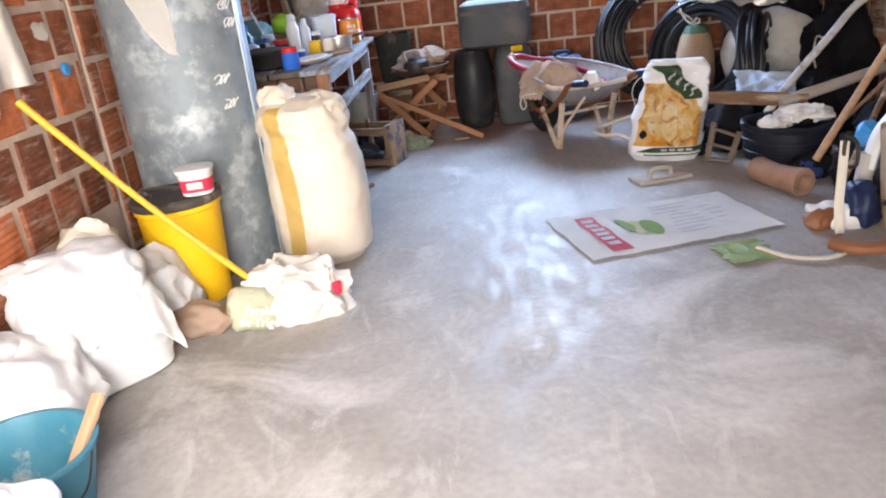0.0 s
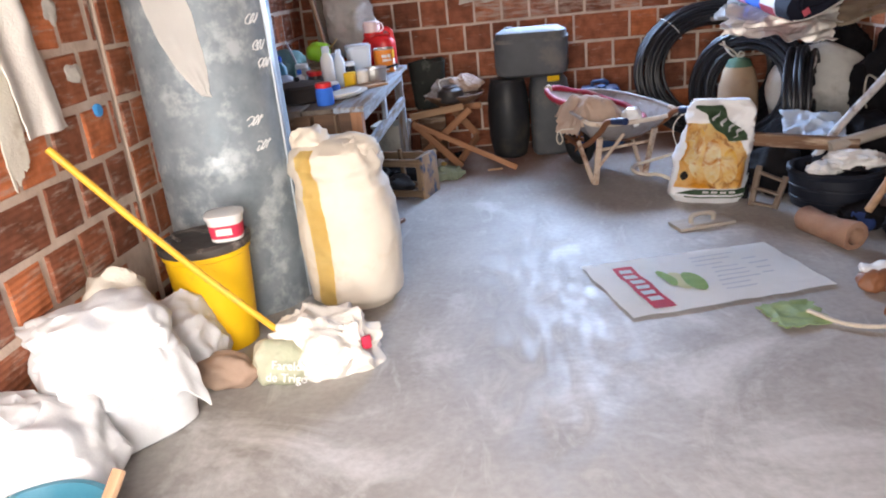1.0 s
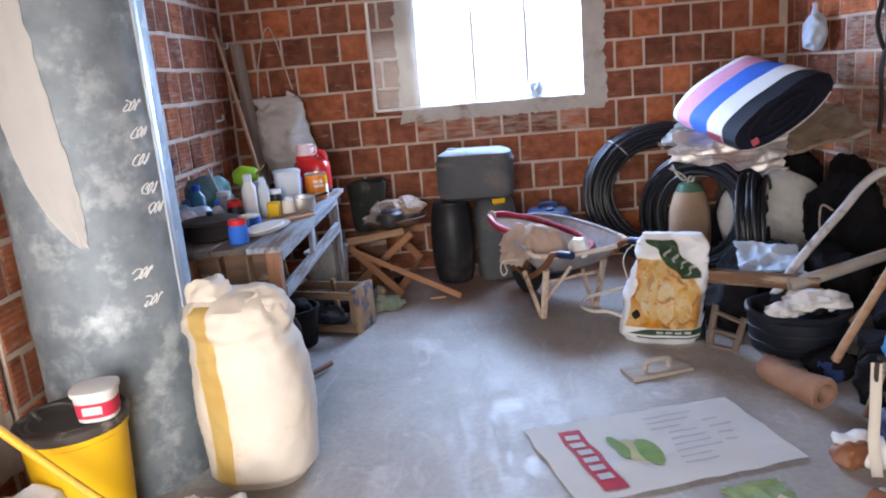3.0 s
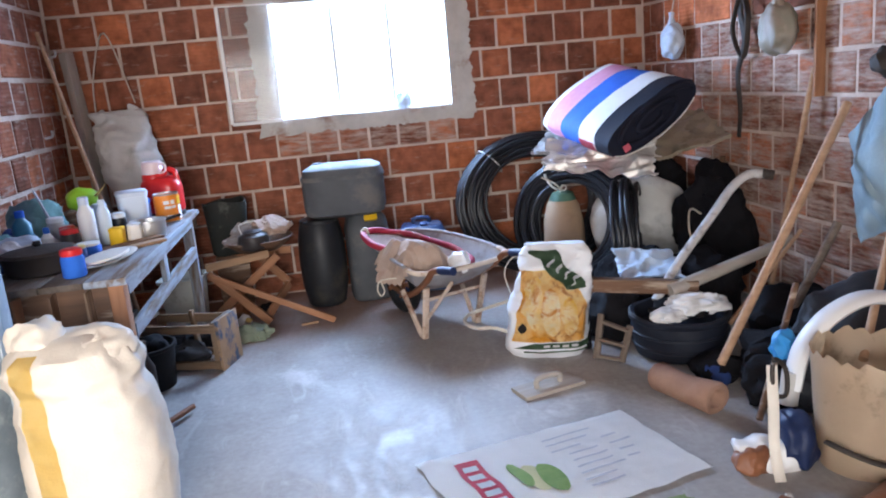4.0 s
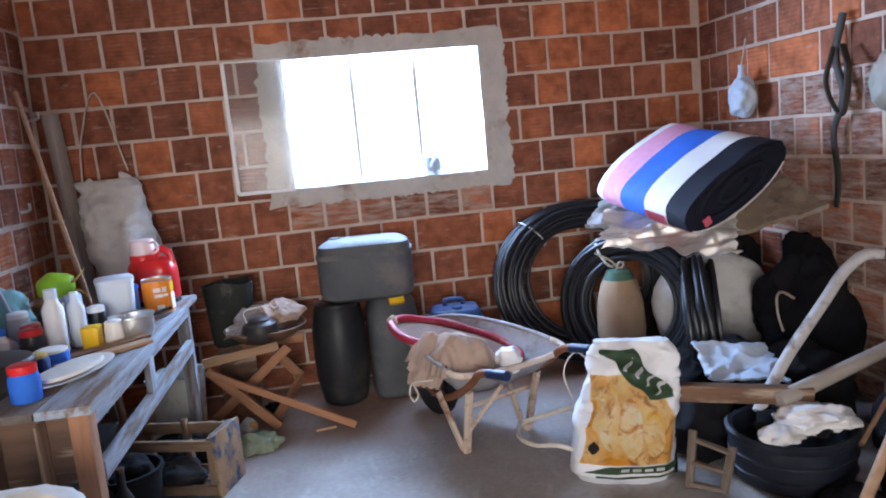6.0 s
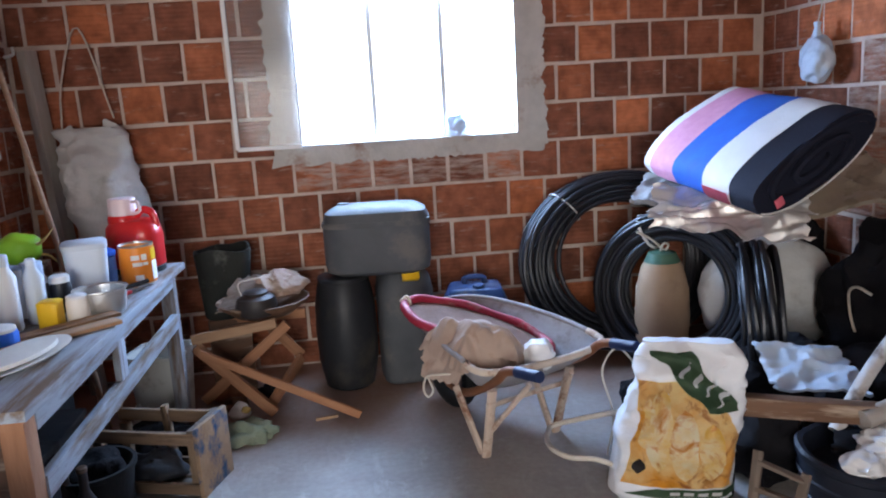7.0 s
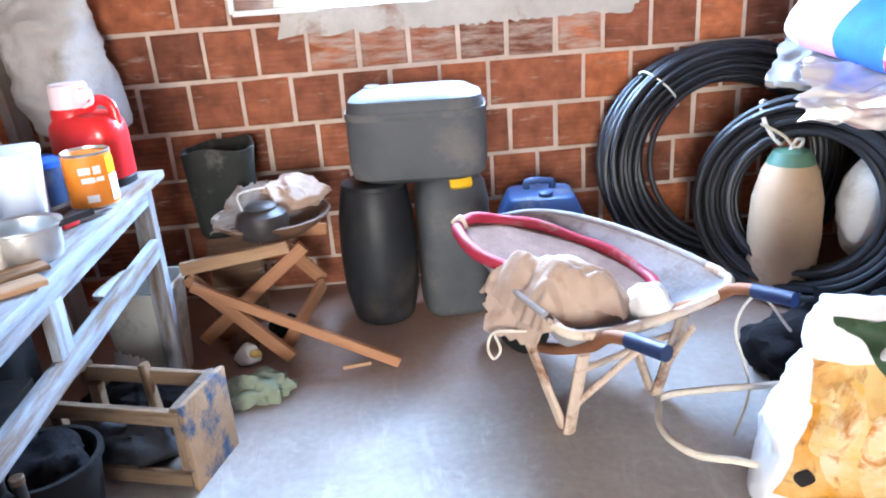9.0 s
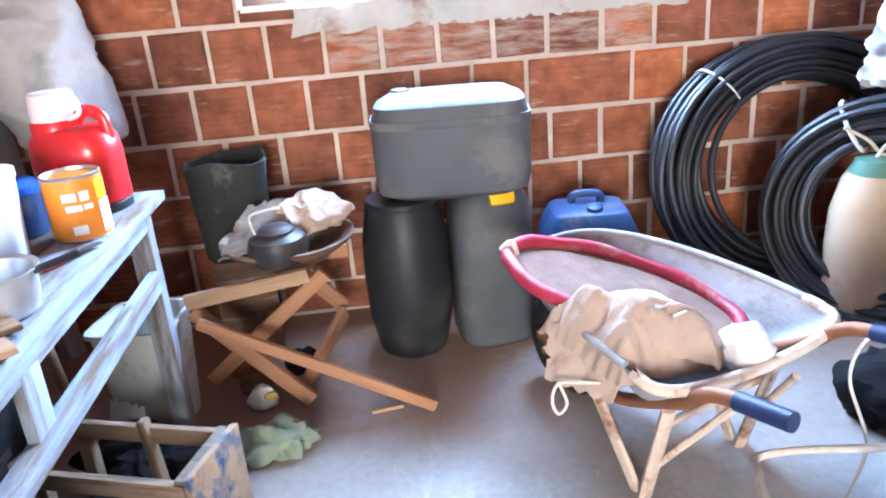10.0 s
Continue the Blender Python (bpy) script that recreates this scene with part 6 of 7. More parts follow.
patch("picture", -0.6, 0.5, 0.09, 0.43, PRINT_PEACH, "printed orange picture of bread", lambda v: (-0.52 + 0.06 * math.sin(v * 4), 0.68 - 0.45 * max(0, v - 0.5) / 0.5 + 0.02 * math.sin(v * 9)))
for u, z0, z1, w, lean in ((-0.16, 0.15, 0.41, 0.13, 0.10), (0.12, 0.12, 0.36, 0.14, 0.12), (0.38, 0.12, 0.31, 0.12, 0.08), (-0.32, 0.22, 0.38, 0.08, 0.05)):
    patch("bread_shape", 0, 0, z0, z1, PRINT_BREAD, "paler printed loaf", lambda v, u=u, w=w, lean=lean: (u - lean * v - w * math.sqrt(max(0.0, 1 - (2 * v - 1) ** 2)), u - lean * v + w * math.sqrt(max(0.0, 1 - (2 * v - 1) ** 2))), 10, 18, 0.014)
patch("bottom_band", -0.40, 0.80, 0.055, 0.085, PRINT_GREEN, "dark green printed band", lambda v: (-0.45 + 0.30 * v, 0.84), out=0.012)
patch("bottom_line", -0.30, 0.80, 0.037, 0.045, PRINT_GREEN, "thin green line", out=0.012)
patch("top_band", 0, 0, 0.345, 0.515, PRINT_GREEN, "slanting dark green printed panel", lambda v: (0.26 - 0.74 * v + 0.04 * math.sin(v * 11), 0.62 - 0.66 * v + 0.05 * math.sin(v * 8)), out=0.016)
patch("dark_spot", -0.42, -0.25, 0.13, 0.185, BLACK_POT, "dark printed spot", lambda v: (-0.36 - 0.07 * math.sin(math.pi * v), -0.36 + 0.07 * math.sin(math.pi * v)), 8, 10, 0.016)
for k, (u, z) in enumerate([(0.36, 0.372), (0.22, 0.398), (0.07, 0.428), (-0.07, 0.455)]):
    patch("lettering_bar", 0, 0, z - 0.010, z + 0.032, SACK_WHITE, "white lettering shape", lambda v, u=u, k=k: (u - 0.045 + 0.07 * v + 0.03 * math.sin(6 * v + k), u + 0.0 + 0.07 * v + 0.02 * math.sin(9 * v + k)), 4, 8, 0.022)
for k in range(4):
    patch("lettering_bar", 0.0 + 0.14 * k, 0.10 + 0.14 * k, 0.064, 0.076, WHITE_PLASTIC, "white lettering shape", nu=5, nz=4, out=0.018)
ob = thing("garden_hose", "stiff pale plastic hose curling out beside the feed sack", "hose", (0, 0, 0))
part("hose", tube(smooth_path([(1.3, 4.4, 0.3), (0.969, 4.667, 0.14), (0.888, 4.595, 0.14), (0.866, 4.487, 0.14), (0.906, 4.397, 0.14), (0.996, 4.352, 0.14), (1.16, 4.42, 0.03)], 10), 0.0095, 10), ROPE, ob)
ob = thing("thin_wire", "thin looped wire rising from the hose", "wire", (0, 0, 0))
part("wire", tube(smooth_path([(1.12, 4.62, 0.01), (1.14, 4.60, 0.18), (1.12, 4.66, 0.33), (1.20, 4.70, 0.40), (1.28, 4.66, 0.30)], 8), 0.004, 6), ROPE, ob)
ob = part("blue_bag", sheet([(1.30, 4.32, 0.44), (1.44, 4.34, 0.36), (1.48, 4.36, 0.44), (1.38, 4.36, 0.50)], 14, 12, 0.014, 14, 3, 0.008, ragged=0.15), BRIGHT_BLUE)
tagged(ob, "bright blue plastic bag sticking out behind the feed sack", "bag")
bench = thing("timber_beam", "rough brown beam resting on the heap", "beam", (0, 0, 0))
plank("beam", (1.32, 4.28, 0.345), (1.92, 4.12, 0.29), 0.05, 0.065, WOOD_BROWN, bench)
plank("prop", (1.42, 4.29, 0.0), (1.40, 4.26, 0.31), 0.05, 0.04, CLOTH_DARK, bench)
lad = thing("small_ladder", "small broken grey wooden frame leaning on the rubber tub", "frame", (0.025, -0.03, 0))
plank("side", (1.38, 4.14, 0.01), (1.43, 4.19, 0.21), 0.03, 0.018, WOOD_GREY, lad)
plank("side", (1.47, 4.06, 0.01), (1.53, 4.09, 0.17), 0.03, 0.018, WOOD_GREY, lad)
for t in (0.08, 0.45, 0.85):
    plank("rung", Vector((1.38, 4.14, 0.01)).lerp(Vector((1.43, 4.19, 0.21)), t), Vector((1.47, 4.06, 0.01)).lerp(Vector((1.53, 4.09, 0.17)), t), 0.025, 0.014, WOOD_GREY, lad)
rub = thing("rubber_tub", "round black rubber tub cut from a tyre, heaped with rags", "tub", (1.815, 4.10, 0), 15)
TUB = surf("navy_black_rubber", (0.008, 0.010, 0.018), (0.020, 0.024, 0.036), 7, (0.4, 0.65), bump=0.15)
part("body", lathe([(0.185, 0), (0.205, 0.012), (0.215, 0.06), (0.222, 0.17), (0.230, 0.178), (0.232, 0.196), (0.222, 0.204), (0.205, 0.198), (0.195, 0.12), (0.02, 0.11)], 64, rough=0.008), TUB, rub)
for z, r in ((0.05, 0.216), (0.11, 0.220)):
    part("moulded_rib", lathe([(r, z), (r + 0.005, z + 0.004), (r + 0.005, z + 0.012), (r, z + 0.016)], 64, rough=0.008), TUB, rub)
ob = part("dark_sheet", sheet([(1.66, 4.10, 0.19), (1.84, 3.92, 0.19), (2.02, 4.10, 0.20), (1.82, 4.28, 0.21)], 22, 20, 0.02, 8, 9, 0.012, ragged=0.06), CLOTH_DARK)
tagged(ob, "dark green-black rubber sheet in the tub", "sheet")
ob = part("light_blue_cloth", sheet([(1.66, 4.42, 0.27), (1.94, 4.30, 0.27), (2.02, 4.58, 0.34), (1.72, 4.66, 0.36)], 26, 22, 0.022, 8, 12, 0.01, ragged=0.1), CLOTH_LIGHTBLUE)
tagged(ob, "pale blue crumpled plastic sheet on the pile", "sheet")
ob = part("white_rag", blob(0.13, 0.085, 0.030, 13, 0.022, 13, 0.4, 5), PLASTIC_BAG)
ob.matrix_world = pose(1.86, 4.03, 0.245, 0, 0, -20)
tagged(ob, "crumpled white rag lying on the rubber tub", "cloth")
ob = part("white_rag", blob(0.085, 0.06, 0.026, 15, 0.02, 13, 0.35, 4), PLASTIC_BAG)
ob.matrix_world = pose(1.72, 3.99, 0.215, 0, 0, 10)
tagged(ob, "small white rag hanging over the tub rim", "cloth")
sc = thing("plough_handle", "white curved wooden handle with an iron tip, leaning on the pile", "handle", (0, 0, 0))
part("shaft", tube(smooth_path([(1.745, 4.20, 0.225), (1.91, 4.26, 0.40), (2.10, 4.29, 0.60), (2.18, 4.29, 0.70), (2.25, 4.26, 0.77), (2.32, 4.22, 0.775)], 7), 0.025, 12, flat=0.75), surf("grey_worn_handle", (0.38, 0.36, 0.35), (0.60, 0.58, 0.56), 9, (0.6, 0.85), bump=0.3, stain=((0.16, 0.12, 0.10), 0.25, 8)), sc)
part("tip", tube([(2.31, 4.225, 0.775), (2.355, 4.20, 0.765)], 0.024, 12), IRON, sc)
ob = thing("grey_beam", "thick grey pole lying across the pile towards the wall", "pole", (0, 0, 0))
part("pole", tube(smooth_path([(1.78, 4.12, 0.29), (2.10, 4.18, 0.35), (2.48, 4.24, 0.43)], 6), 0.033, 12, r_end=0.026), PALE_WOOD, ob)
ob = thing("thin_stick", "thin pale stick leaning from the tub to the wall", "stick", (0, 0, 0))
part("stick", tube([(1.98, 3.94, 0.16), (2.50, 4.20, 0.48)], 0.010, 8), POLE_WOOD, ob)
for label, a, b, r, mat in [
    ("long brown tool handle leaning on the block wall", (1.755, 3.68, 0.03), (2.47, 3.86, 1.10), 0.019, POLE_WOOD),
    ("thin pole leaning upright on the block wall", (2.36, 4.28, 0.0), (2.51, 4.14, 1.25), 0.014, POLE_WOOD),
    ("short grey handle leaning on the block wall", (2.16, 3.88, 0.05), (2.49, 3.92, 0.57), 0.020, WOOD_GREY),
    ("pinkish thin pole leaning on the block wall", (1.98, 3.10, 0.30), (2.50, 3.58, 0.76), 0.015, POLE_WOOD),
    # browned from red to paint in the shade beside the bucket
    ("broken handle low beside the bucket, darkened to paint in shade", (1.70, 3.26, 0.05), (2.0, 3.50, 0.46), 0.013, WOOD_BROWN),
    ("dark thin pole standing in the corner", (2.45, 4.98, 0.0), (2.49, 4.90, 0.78), 0.014, WOOD_BROWN),
]:
    ob = thing("tool_handle", label, "handle", (0, 0, 0))
    part("shaft", tube([a, b], r, 10), mat, ob)
ob = part("blue_binding", blob(0.05, 0.045, 0.05, 7, 0.012, 14, 0.2, 3), CLOTH_NAVY)
ob.matrix_world = pose(1.77, 3.685, 0.04)
tagged(ob, "navy rag bound at the foot of the handle", "cloth")
log = thing("clay_pipe", "short hollow reddish clay pipe lying on the floor", "pipe", (1.60, 3.68, 0.075), 0)
bm = lathe([(0.058, 0), (0.062, 0.01), (0.056, 0.14), (0.060, 0.22), (0.066, 0.29), (0.062, 0.30), (0.040, 0.30), (0.036, 0.25), (0.01, 0.24)], 48, rough=0.022)
d = Vector((1.635, 3.44, 0.064)) - Vector((1.515, 3.715, 0.064))
part("pipe", bm, CLAY, log, m=Matrix.Translation(Vector((1.515, 3.715, 0.064)) - Vector((1.60, 3.68, 0.075))) @ d.to_track_quat("Z", "Y").to_matrix().to_4x4())
fl = thing("plaster_float", "wooden plasterer's float lying on the floor", "float", (1.105, 3.90, 0), 16)
part("blade", box((0.30, 0.13, 0.018), (0, 0, 0.009), 0.004, wobble=0.002), PALE_WOOD, fl)
part("handle", tube(smooth_path([(-0.06, 0, 0.015), (-0.05, 0, 0.055), (0.05, 0, 0.055), (0.06, 0, 0.015)], 5), 0.013, 10), PALE_WOOD, fl)

# flat printed sack on the floor
flat = thing("flat_sack", "empty white woven sack lying flat with red and green printing", "sack", (0, 0, 0))
P0, P1, P2, P3 = Vector((0.455, 3.41, 0)), Vector((0.60, 2.87, 0)), Vector((1.42, 3.08, 0)), Vector((1.30, 3.58, 0))


def on_sack(u, v):
    """A place on the sack: u from the near short side, v along it."""
    p = (P0 * (1 - v) + P1 * v) * (1 - u) + (P3 * (1 - v) + P2 * v) * u
    p.z = 0.010 + 0.003 * noise.noise(Vector((u * 5, v * 4, 2))) + 0.0015 * noise.noise(Vector((u * 14, v * 11, 6)))
    p.x += 0.012 * noise.noise(Vector((u * 3, v * 5, 11)))
    p.y += 0.014 * noise.noise(Vector((u * 7, v * 2, 17)))
    return p


def sack_patch(name, u0, u1, v0, v1, material, label, lift=0.0025, nu=20, nv=20, parent=None, thick=0.0012, shape=None):
    bm = bmesh.new()
    rows = []
    for j in range(nv + 1):
        row = []
        for i in range(nu + 1):
            f, h = i / nu, j / nv
            if shape:
                f, h = shape(f, h)
            row.append(bm.verts.new(on_sack(u0 + (u1 - u0) * f, v0 + (v1 - v0) * h) + Vector((0, 0, lift))))
        rows.append(row)
    for a, b in zip(rows, rows[1:]):
        for i in range(nu):
            bm.faces.new((a[i], a[i + 1], b[i + 1], b[i]))
    bmesh.ops.solidify(bm, geom=bm.faces[:], thickness=thick)
    return part(name, bm, material, flat, label)


def oval(f, h):
    w = math.sqrt(max(0.0, 1 - (2 * h - 1) ** 2))
    return 0.5 + (f - 0.5) * w, h


sack_patch("cloth", 0, 1, 0, 1, SACK_FLAT, "", 0, 60, 40, thick=0.003)
sack_patch("red_label", 0.13, 0.235, 0.14, 0.92, PRINT_RED, "red printed label", 0.003)
for k in range(6):
    sack_patch("lettering_bar", 0.150, 0.213, 0.21 + 0.105 * k, 0.275 + 0.105 * k, SACK_WHITE, "white lettering shape", 0.0052, 4, 4)
sack_patch("corn_picture", 0.33, 0.42, 0.36, 0.70, PRINT_CORN, "printed corn cob", 0.003, 12, 14, shape=oval)
sack_patch("leaf_picture", 0.38, 0.47, 0.40, 0.78, PRINT_LEAF, "printed green leaf", 0.0048, 10, 14, shape=oval)
sack_patch("leaf_picture", 0.30, 0.355, 0.30, 0.62, PRINT_LEAF, "printed green leaf", 0.0048, 10, 14, shape=oval)
random.seed(8)
for k in range(9):
    v = 0.14 + 0.082 * k
    a = 0.52 + random.uniform(0, 0.06)
    sack_patch("print_line", a, a + random.uniform(0.12, 0.24), v, v + 0.018, PRINT_GREY, "faded grey printed line", 0.003, 10, 2)
for k in range(4):
    v = 0.30 + 0.1 * k
    sack_patch("print_line", 0.78, 0.78 + random.uniform(0.05, 0.11), v, v + 0.02, PRINT_GREY, "faded grey printed line", 0.003, 8, 2)
ob = part("green_net", sheet([(1.06, 2.92, 0), (1.10, 2.72, 0), (1.28, 2.76, 0), (1.26, 2.96, 0)], 24, 18, 0.008, 10, 4, 0.003, ragged=0.10), GREEN_NET)
tagged(ob, "scrap of pale green netting on the floor by the sack", "net")
ob = part("cord", tube(smooth_path([(1.22, 2.84, 0.02), (1.30, 2.74, 0.015), (1.40, 2.70, 0.015), (1.50, 2.74, 0.012), (1.55, 2.86, 0.012)], 8), 0.012, 8, flat=0.6), ROPE)
tagged(ob, "pale woven strap trailing to the floor", "strap")

# ---- right wall ----
def bagged(name, label, at, rx, ry, rz, seed, material, category="bag", cord=None):
    ob = thing(name, label, category, at)
    part("bag", blob(rx, ry, rz, seed, 0.006, 14, 0.2, 5), material, ob)
    part("neck", lathe([(rx * 0.55, rz * 0.72), (rx * 0.22, rz * 1.35), (rx * 0.3, rz * 1.6)], 20, rough=0.01), material, ob)
    if cord:
        part("cord", tube([(0, 0, rz * 1.5), (0.03, 0, rz * 1.5 + cord)], 0.004, 6), ROPE, ob)
    return ob


bagged("plastic_bag", "pale blue plastic bag hanging on the block wall", (2.45, 5.42, 1.45), 0.06, 0.095, 0.105, 3, CLOTH_LIGHTBLUE, cord=0.15)
bagged("plastic_bag", "pale green and pink plastic bag hanging on the block wall", (2.43, 4.30, 1.44), 0.07, 0.11, 0.12, 6, surf("greenish_pink_plastic", (0.20, 0.24, 0.18), (0.36, 0.28, 0.24), 6, (0.35, 0.6), bump=0.2), cord=0.2)
ob = thing("harness_strap", "dark twisted leather strap hanging on the block wall", "strap", (0, 0, 0))
part("strap", tube(smooth_path([(2.51, 4.70, 1.76), (2.50, 4.74, 1.58), (2.49, 4.68, 1.40), (2.50, 4.76, 1.24), (2.49, 4.72, 1.05), (2.50, 4.75, 0.90)], 8), 0.024, 10, flat=0.5, r_end=0.016), IRON, ob)
part("loop", tube(smooth_path([(2.49, 4.68, 1.62), (2.47, 4.62, 1.50), (2.48, 4.68, 1.32), (2.48, 4.78, 1.46), (2.49, 4.74, 1.62)], 7), 0.016, 8, flat=0.6), IRON, ob)
ob = thing("harness_strap", "dark knotted strap hanging above the tarpaulin", "strap", (0, 0, 0))
part("strap", tube(smooth_path([(2.50, 3.62, 1.62), (2.49, 3.66, 1.45), (2.48, 3.61, 1.34), (2.47, 3.66, 1.22)], 8), 0.026, 10, flat=0.5), IRON, ob)
part("knot", blob(0.04, 0.06, 0.05, 9, 0.014, 14, 0.3, 3, at=(2.47, 3.65, 1.26)), IRON, ob)
ob = thing("wall_batten", "pinkish vertical wooden batten fixed to the block wall", "batten", (0, 0, 0))
plank("batten", (2.52, 4.12, 1.12), (2.52, 4.12, 1.85), 0.05, 0.02, WOOD_RED, ob, spin=90)
ob = part("tarpaulin", sheet([(2.48, 3.90, 0.96), (2.46, 3.66, 1.20), (2.44, 3.30, 1.02), (2.46, 3.80, 0.50)], 30, 30, 0.03, 5, 6, 0.006,
          hang=lambda u, v: (-0.10 * math.sin(math.pi * u) * math.sin(math.pi * v), 0, -0.25 * u * v)), CLOTH_BLUEGREY)
tagged(ob, "bluish-grey tarpaulin hanging on the block wall", "tarpaulin")
ob = part("green_cloth", sheet([(2.46, 3.60, 0.66), (2.44, 3.36, 0.82), (2.43, 3.28, 0.50), (2.45, 3.56, 0.44)], 18, 18, 0.02, 7, 9, 0.006, ragged=0.1), CLOTH_GREEN)
tagged(ob, "pale green cloth hanging below the tarpaulin", "cloth")

# heap by the right wall, nearest the doorway
bk = thing("torn_bucket", "beige plastic bucket with a torn jagged rim", "bucket", (1.90, 2.98, 0), 10)
bm = bmesh.new()
seg, rings2 = 64, []
for j in range(13):
    f = j / 12
    ring = []
    for i in range(seg):
        a = 2 * math.pi * i / seg
        zt = 0.40 + (0.020 * ((i * 5) % 7) / 6 - 0.01) + 0.012 * noise.noise(Vector((math.cos(a) * 4, math.sin(a) * 4, 1)))
        r = 0.135 + 0.035 * f + 0.006 * noise.noise(Vector((math.cos(a) * 2, math.sin(a) * 2, f * 3)))
        ring.append(bm.verts.new((r * math.cos(a), r * math.sin(a), zt * f)))
    rings2.append(ring)
for a, b in zip(rings2, rings2[1:]):
    for i in range(seg):
        bm.faces.new((a[i], a[(i + 1) % seg], b[(i + 1) % seg], b[i]))
bm.faces.new(rings2[0])
bmesh.ops.solidify(bm, geom=bm.faces[:], thickness=0.006)
part("body", bm, BEIGE_PLASTIC, bk)
part("strap", tube([(0.176 * math.cos(u), 0.176 * math.sin(u), 0.12 - 0.05 * math.sin(u) ** 2) for u in [math.pi * (1.02 + 0.96 * i / 20) for i in range(21)]], 0.012, 8, flat=0.6), IRON, bk, "dark strap round its belly")
arc = thing("mudguard", "curved white plastic mudguard among the heap", "mudguard", (0, 0, 0))
part("guard", tube(smooth_path([(1.80, 3.22, 0.18), (1.83, 3.21, 0.32), (1.92, 3.20, 0.43), (2.06, 3.20, 0.48), (2.22, 3.2, 0.45)], 8), 0.045, 12, flat=0.5), WHITE_PLASTIC, arc)
part("hinge", tube([(1.80, 3.22, 0.24), (1.785, 3.22, 0.12)], 0.035, 10), SACK_GREY, arc)
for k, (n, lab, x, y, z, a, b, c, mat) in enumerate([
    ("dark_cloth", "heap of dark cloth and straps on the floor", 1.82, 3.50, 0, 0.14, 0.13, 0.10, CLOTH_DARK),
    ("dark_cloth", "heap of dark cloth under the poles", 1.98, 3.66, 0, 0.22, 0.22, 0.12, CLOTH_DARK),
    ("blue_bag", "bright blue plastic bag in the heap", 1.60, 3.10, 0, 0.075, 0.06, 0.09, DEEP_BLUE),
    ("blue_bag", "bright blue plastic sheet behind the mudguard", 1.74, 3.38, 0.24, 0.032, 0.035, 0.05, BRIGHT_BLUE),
    # this grey bag is darkened to paint in the heap's shade
    ("grey_bag", "grey plastic bag in the heap, darkened to paint in shade", 1.92, 3.40, 0.0, 0.15, 0.13, 0.17, CLOTH_SHADED),
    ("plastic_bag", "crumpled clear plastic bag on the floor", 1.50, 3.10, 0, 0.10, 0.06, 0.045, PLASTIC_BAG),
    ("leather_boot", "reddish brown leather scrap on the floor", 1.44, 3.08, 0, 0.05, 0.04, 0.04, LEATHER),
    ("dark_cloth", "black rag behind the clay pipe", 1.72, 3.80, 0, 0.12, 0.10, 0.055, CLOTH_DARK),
    # darkened likewise, for the shade at the wall
    ("grey_bag", "crumpled bag against the block wall, darkened to paint in shade", 2.22, 3.55, 0, 0.20, 0.24, 0.24, CLOTH_SHADED),
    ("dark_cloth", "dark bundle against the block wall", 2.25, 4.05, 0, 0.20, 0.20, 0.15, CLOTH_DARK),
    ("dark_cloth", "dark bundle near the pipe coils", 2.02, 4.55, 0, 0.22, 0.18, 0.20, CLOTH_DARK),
    # dark bundles, added also to darken the floor behind the feed sack
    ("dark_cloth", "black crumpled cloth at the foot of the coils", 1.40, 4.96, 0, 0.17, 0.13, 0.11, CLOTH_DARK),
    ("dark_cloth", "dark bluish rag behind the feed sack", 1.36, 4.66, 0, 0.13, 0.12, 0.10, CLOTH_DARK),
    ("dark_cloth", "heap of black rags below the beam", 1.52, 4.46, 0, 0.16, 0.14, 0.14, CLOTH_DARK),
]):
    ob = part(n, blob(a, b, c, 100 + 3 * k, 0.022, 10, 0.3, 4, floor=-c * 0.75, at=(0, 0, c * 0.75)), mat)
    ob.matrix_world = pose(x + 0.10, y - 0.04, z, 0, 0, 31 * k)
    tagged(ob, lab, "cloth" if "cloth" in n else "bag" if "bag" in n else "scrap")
ob = thing("hanging_strap", "pale grey strap hanging from the heap to the floor", "strap", (0, 0, 0))
part("strap", tube(smooth_path([(1.63, 3.08, 0.34), (1.60, 3.02, 0.22), (1.58, 2.98, 0.10), (1.57, 2.93, 0.01)], 8), 0.017, 8, flat=0.3), SACK_OLD, ob)
part("buckle", tube(smooth_path([(1.63, 3.07, 0.36), (1.68, 3.08, 0.32), (1.67, 3.06, 0.24), (1.62, 3.05, 0.26)], 5, True), 0.008, 8), IRON, ob)
ob = thing("leather_saddle", "reddish brown leather strap curled on the floor", "strap", (0, 0, 0))
part("strap", tube(smooth_path([(1.48, 2.80, 0.03), (1.55, 2.72, 0.03), (1.70, 2.70, 0.04), (1.85, 2.78, 0.03)], 8), 0.035, 10, flat=0.7), LEATHER, ob)
for z, y in ((1.21, 5.66), (1.68, 5.98)):
    ob = part("wire_hook", tube(smooth_path([(LEFT + 0.005, y, z), (LEFT + 0.05, y - 0.01, z + 0.01), (LEFT + 0.06, y - 0.03, z + 0.04)], 5), 0.008, 6), STEEL_WHITE)
    tagged(ob, "bright bent metal hook in the wall", "hook")
ob = part("white_bird_ornament", blob(0.05, 0.03, 0.06, 77, 0.010, 12, 0.3, 4), CLOTH_LIGHTBLUE)
ob.matrix_world = pose(0.84, 6.06, 1.235)
tagged(ob, "small crumpled pale plastic bag tied to the window bars", "bag")

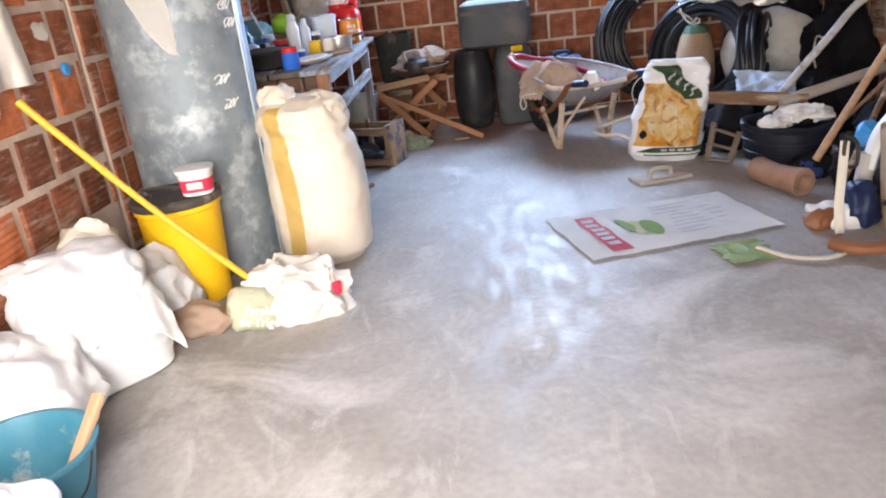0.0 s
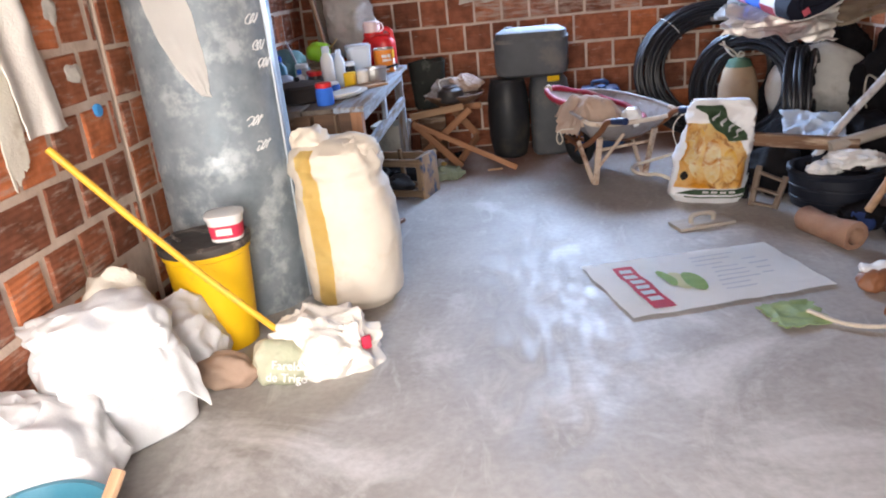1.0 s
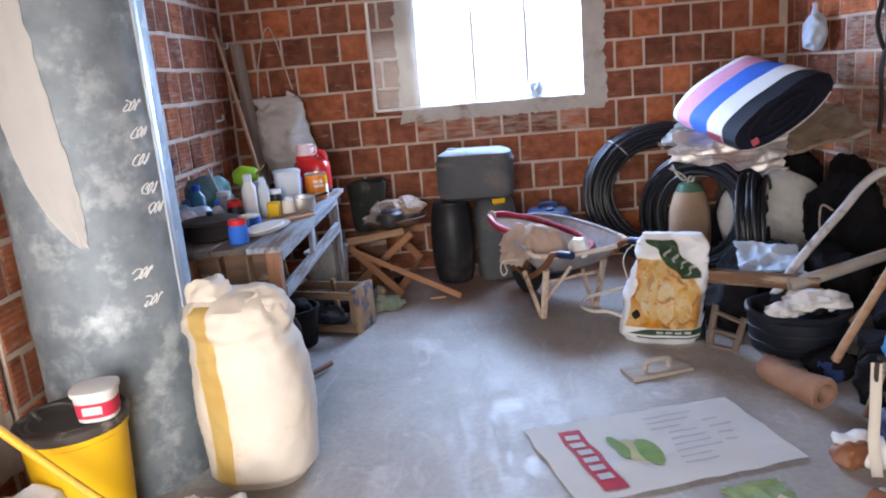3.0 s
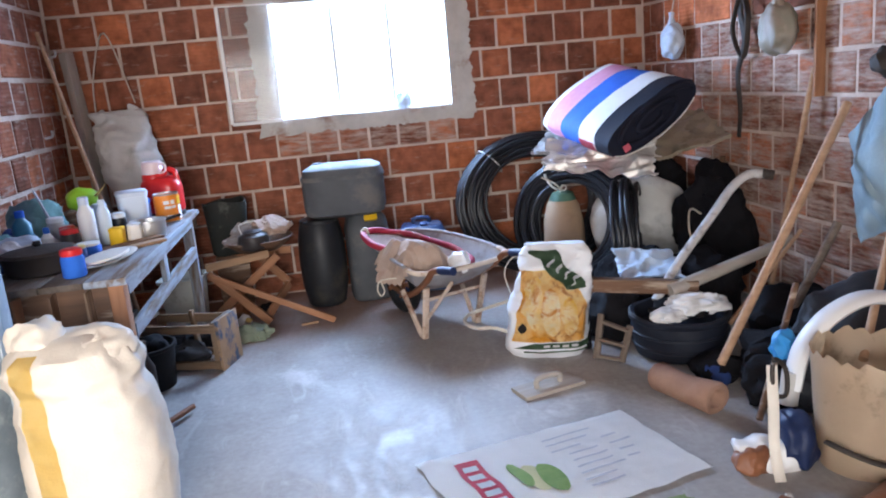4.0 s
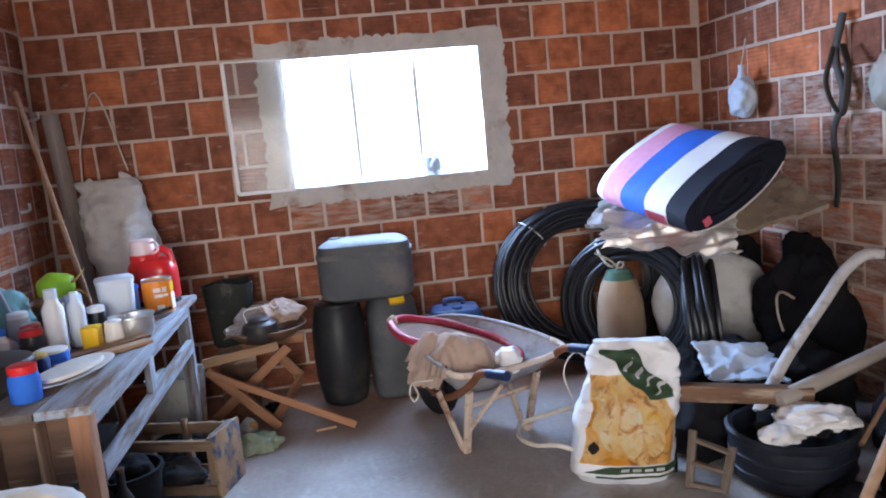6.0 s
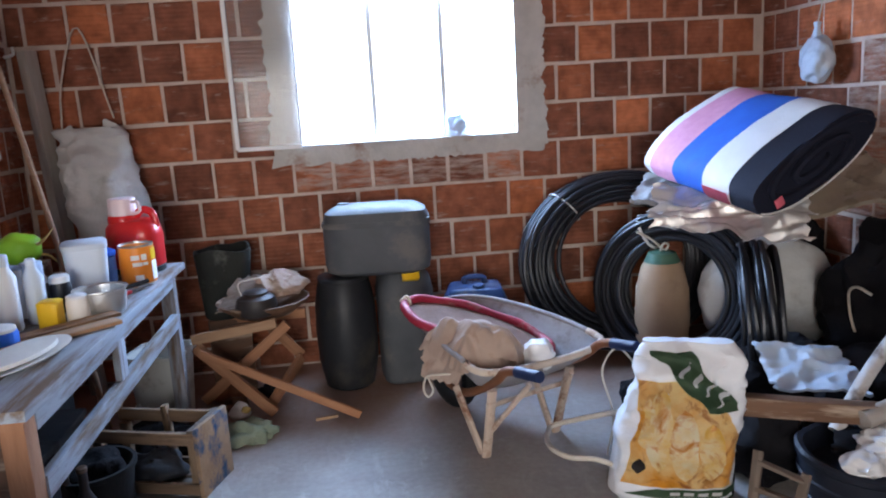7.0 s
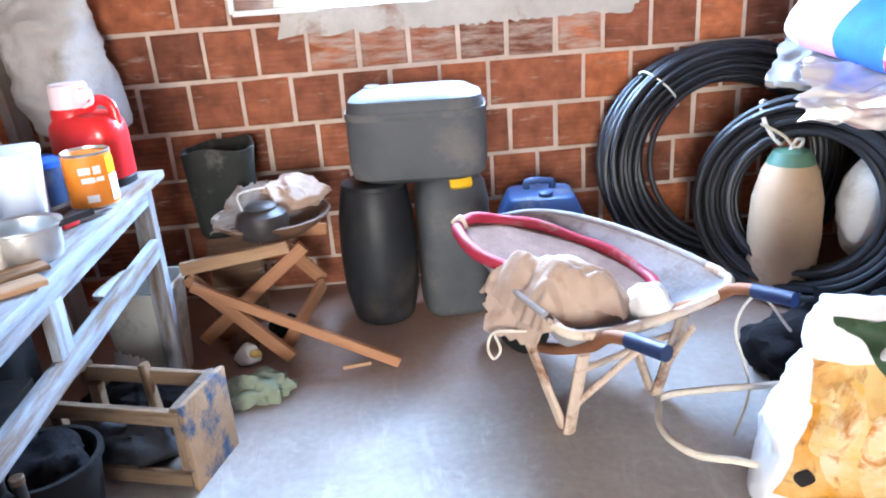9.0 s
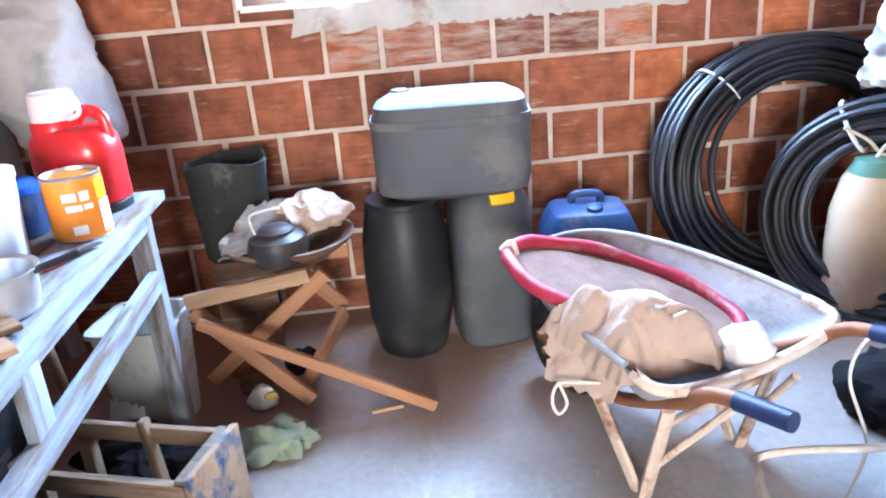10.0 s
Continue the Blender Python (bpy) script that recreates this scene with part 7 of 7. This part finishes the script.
# ---- blocks of the walls ----
def block_mesh(name, w, h, seed):
    rnd = random.Random(seed)
    bm = bmesh.new()
    d, e = 0.02, 0.006
    j = [[rnd.uniform(-0.0025, 0.0025) for _ in range(2)] for _ in range(4)]
    base = [(-w / 2, -h / 2), (w / 2, -h / 2), (w / 2, h / 2), (-w / 2, h / 2)]
    back = [bm.verts.new((x, d, z)) for x, z in base]
    side = [bm.verts.new((x + a, 0.005, z + b)) for (x, z), (a, b) in zip(base, j)]
    face = [bm.verts.new((x + a - math.copysign(e, x), 0, z + b - math.copysign(e, z))) for (x, z), (a, b) in zip(base, j)]
    for p, q in ((back, side), (side, face)):
        for i in range(4):
            k = (i + 1) % 4
            bm.faces.new((p[i], p[k], q[k], q[i]))
    bm.faces.new(face)
    me = bpy.data.meshes.new(name)
    bmesh.ops.recalc_face_normals(bm, faces=bm.faces)
    bm.to_mesh(me)
    bm.free()
    return me


def lay(wall, place, length, z_first, top, phase, material, skip, near, seed, pitch=0.2015, joint=0.017, loose=1.0):
    """Lays staggered courses: place(s, z) is a block's pose at s along the wall. Blocks outside near are joined."""
    rnd = random.Random(seed)
    course = 0.198
    shapes = {}
    rest = bmesh.new()
    k, z = 0, z_first
    while z < top - 0.03:
        lo, hi = max(z, 0.0), min(z + course, top)
        s = phase - (0.118 if k % 2 else 0.0) - 3
        while s < length:
            w = pitch * (2 if rnd.random() < 0.05 and not skip(s, s + 2 * pitch, lo, hi) else 1)
            a, b = max(s, 0.0), min(s + w, length)
            h = hi - lo - joint
            if b - a > 0.05 and h > 0.03 and not skip(a, b, lo, hi):
                ww = b - a - joint
                mat = material((a + b) / 2, (lo + hi) / 2)
                key = (round(ww, 2), round(h, 2), rnd.randrange(4), mat.name)
                if key not in shapes:
                    shapes[key] = block_mesh("brick", ww, h, hash(key[2]) + len(shapes))
                    shapes[key].materials.append(mat)
                m = place((a + b) / 2, (lo + hi) / 2) @ pose(0, loose * rnd.uniform(-0.003, 0.003), loose * rnd.uniform(-0.002, 0.002), 0, loose * rnd.uniform(-0.6, 0.6), 0)
                if near((a + b) / 2):
                    ob = new("brick", shapes[key])
                    ob.parent = wall
                    ob.matrix_basis = m
                else:
                    t = shapes[key].copy()
                    t.transform(m)
                    rest.from_mesh(t)
                    bpy.data.meshes.remove(t)
            s += w
        z += course
        k += 1
    if len(rest.verts):
        me = bpy.data.meshes.new("brick_field")
        rest.to_mesh(me)
        me.materials.append(BRICK_FAR)
        ob = new("brick_field", me)
        ob.parent = wall
        tagged(ob, kind="stuff")
    rest.free()


def in_window(a, b, lo, hi):
    x0, x1 = a + LEFT, b + LEFT
    return x1 > WIN[0] - 0.03 and x0 < WIN[1] + 0.03 and hi > WIN[2] - 0.02 and lo < WIN[3] + 0.02 and not (x1 < WIN[0] + 0.04 or x0 > WIN[1] - 0.04 or hi < WIN[2] + 0.02 or lo > WIN[3] - 0.02)


lay(wall_north, lambda s, z: pose(LEFT + s, BACK, z), RIGHT - LEFT, -0.062, TOP, (-0.341 - LEFT) % 0.2015, lambda s, z: BRICK_SMEARED if -0.12 < s + LEFT < 1.2 and 0.92 < z < 1.16 else BRICK, in_window, lambda s: True, 1)
lay(wall_west, lambda s, z: pose(LEFT, s + FRONT, z, 0, 0, 90), 3.078 - FRONT, -0.022, TOP + 0.3, 0.05, lambda s, z: BRICK_ROUGH, lambda a, b, lo, hi: False, lambda s: s + FRONT > 2.0, 2, 0.205, 0.032, 2.8)
lay(wall_west, lambda s, z: pose(LEFT, s + 3.102, z, 0, 0, 90), BACK - 3.102, -0.042, TOP + 0.3, 0.02, lambda s, z: BRICK_ROUGH, lambda a, b, lo, hi: False, lambda s: True, 4, 0.205, 0.022, 1.6)
lay(wall_east, lambda s, z: pose(RIGHT, BACK - s, z, 0, 0, -90), BACK - FRONT, -0.062, TOP + 0.3, 0.09, lambda s, z: BRICK if s < 0.75 or z > 1.62 else BRICK_EAST, lambda a, b, lo, hi: False, lambda s: s < 3.6, 3)
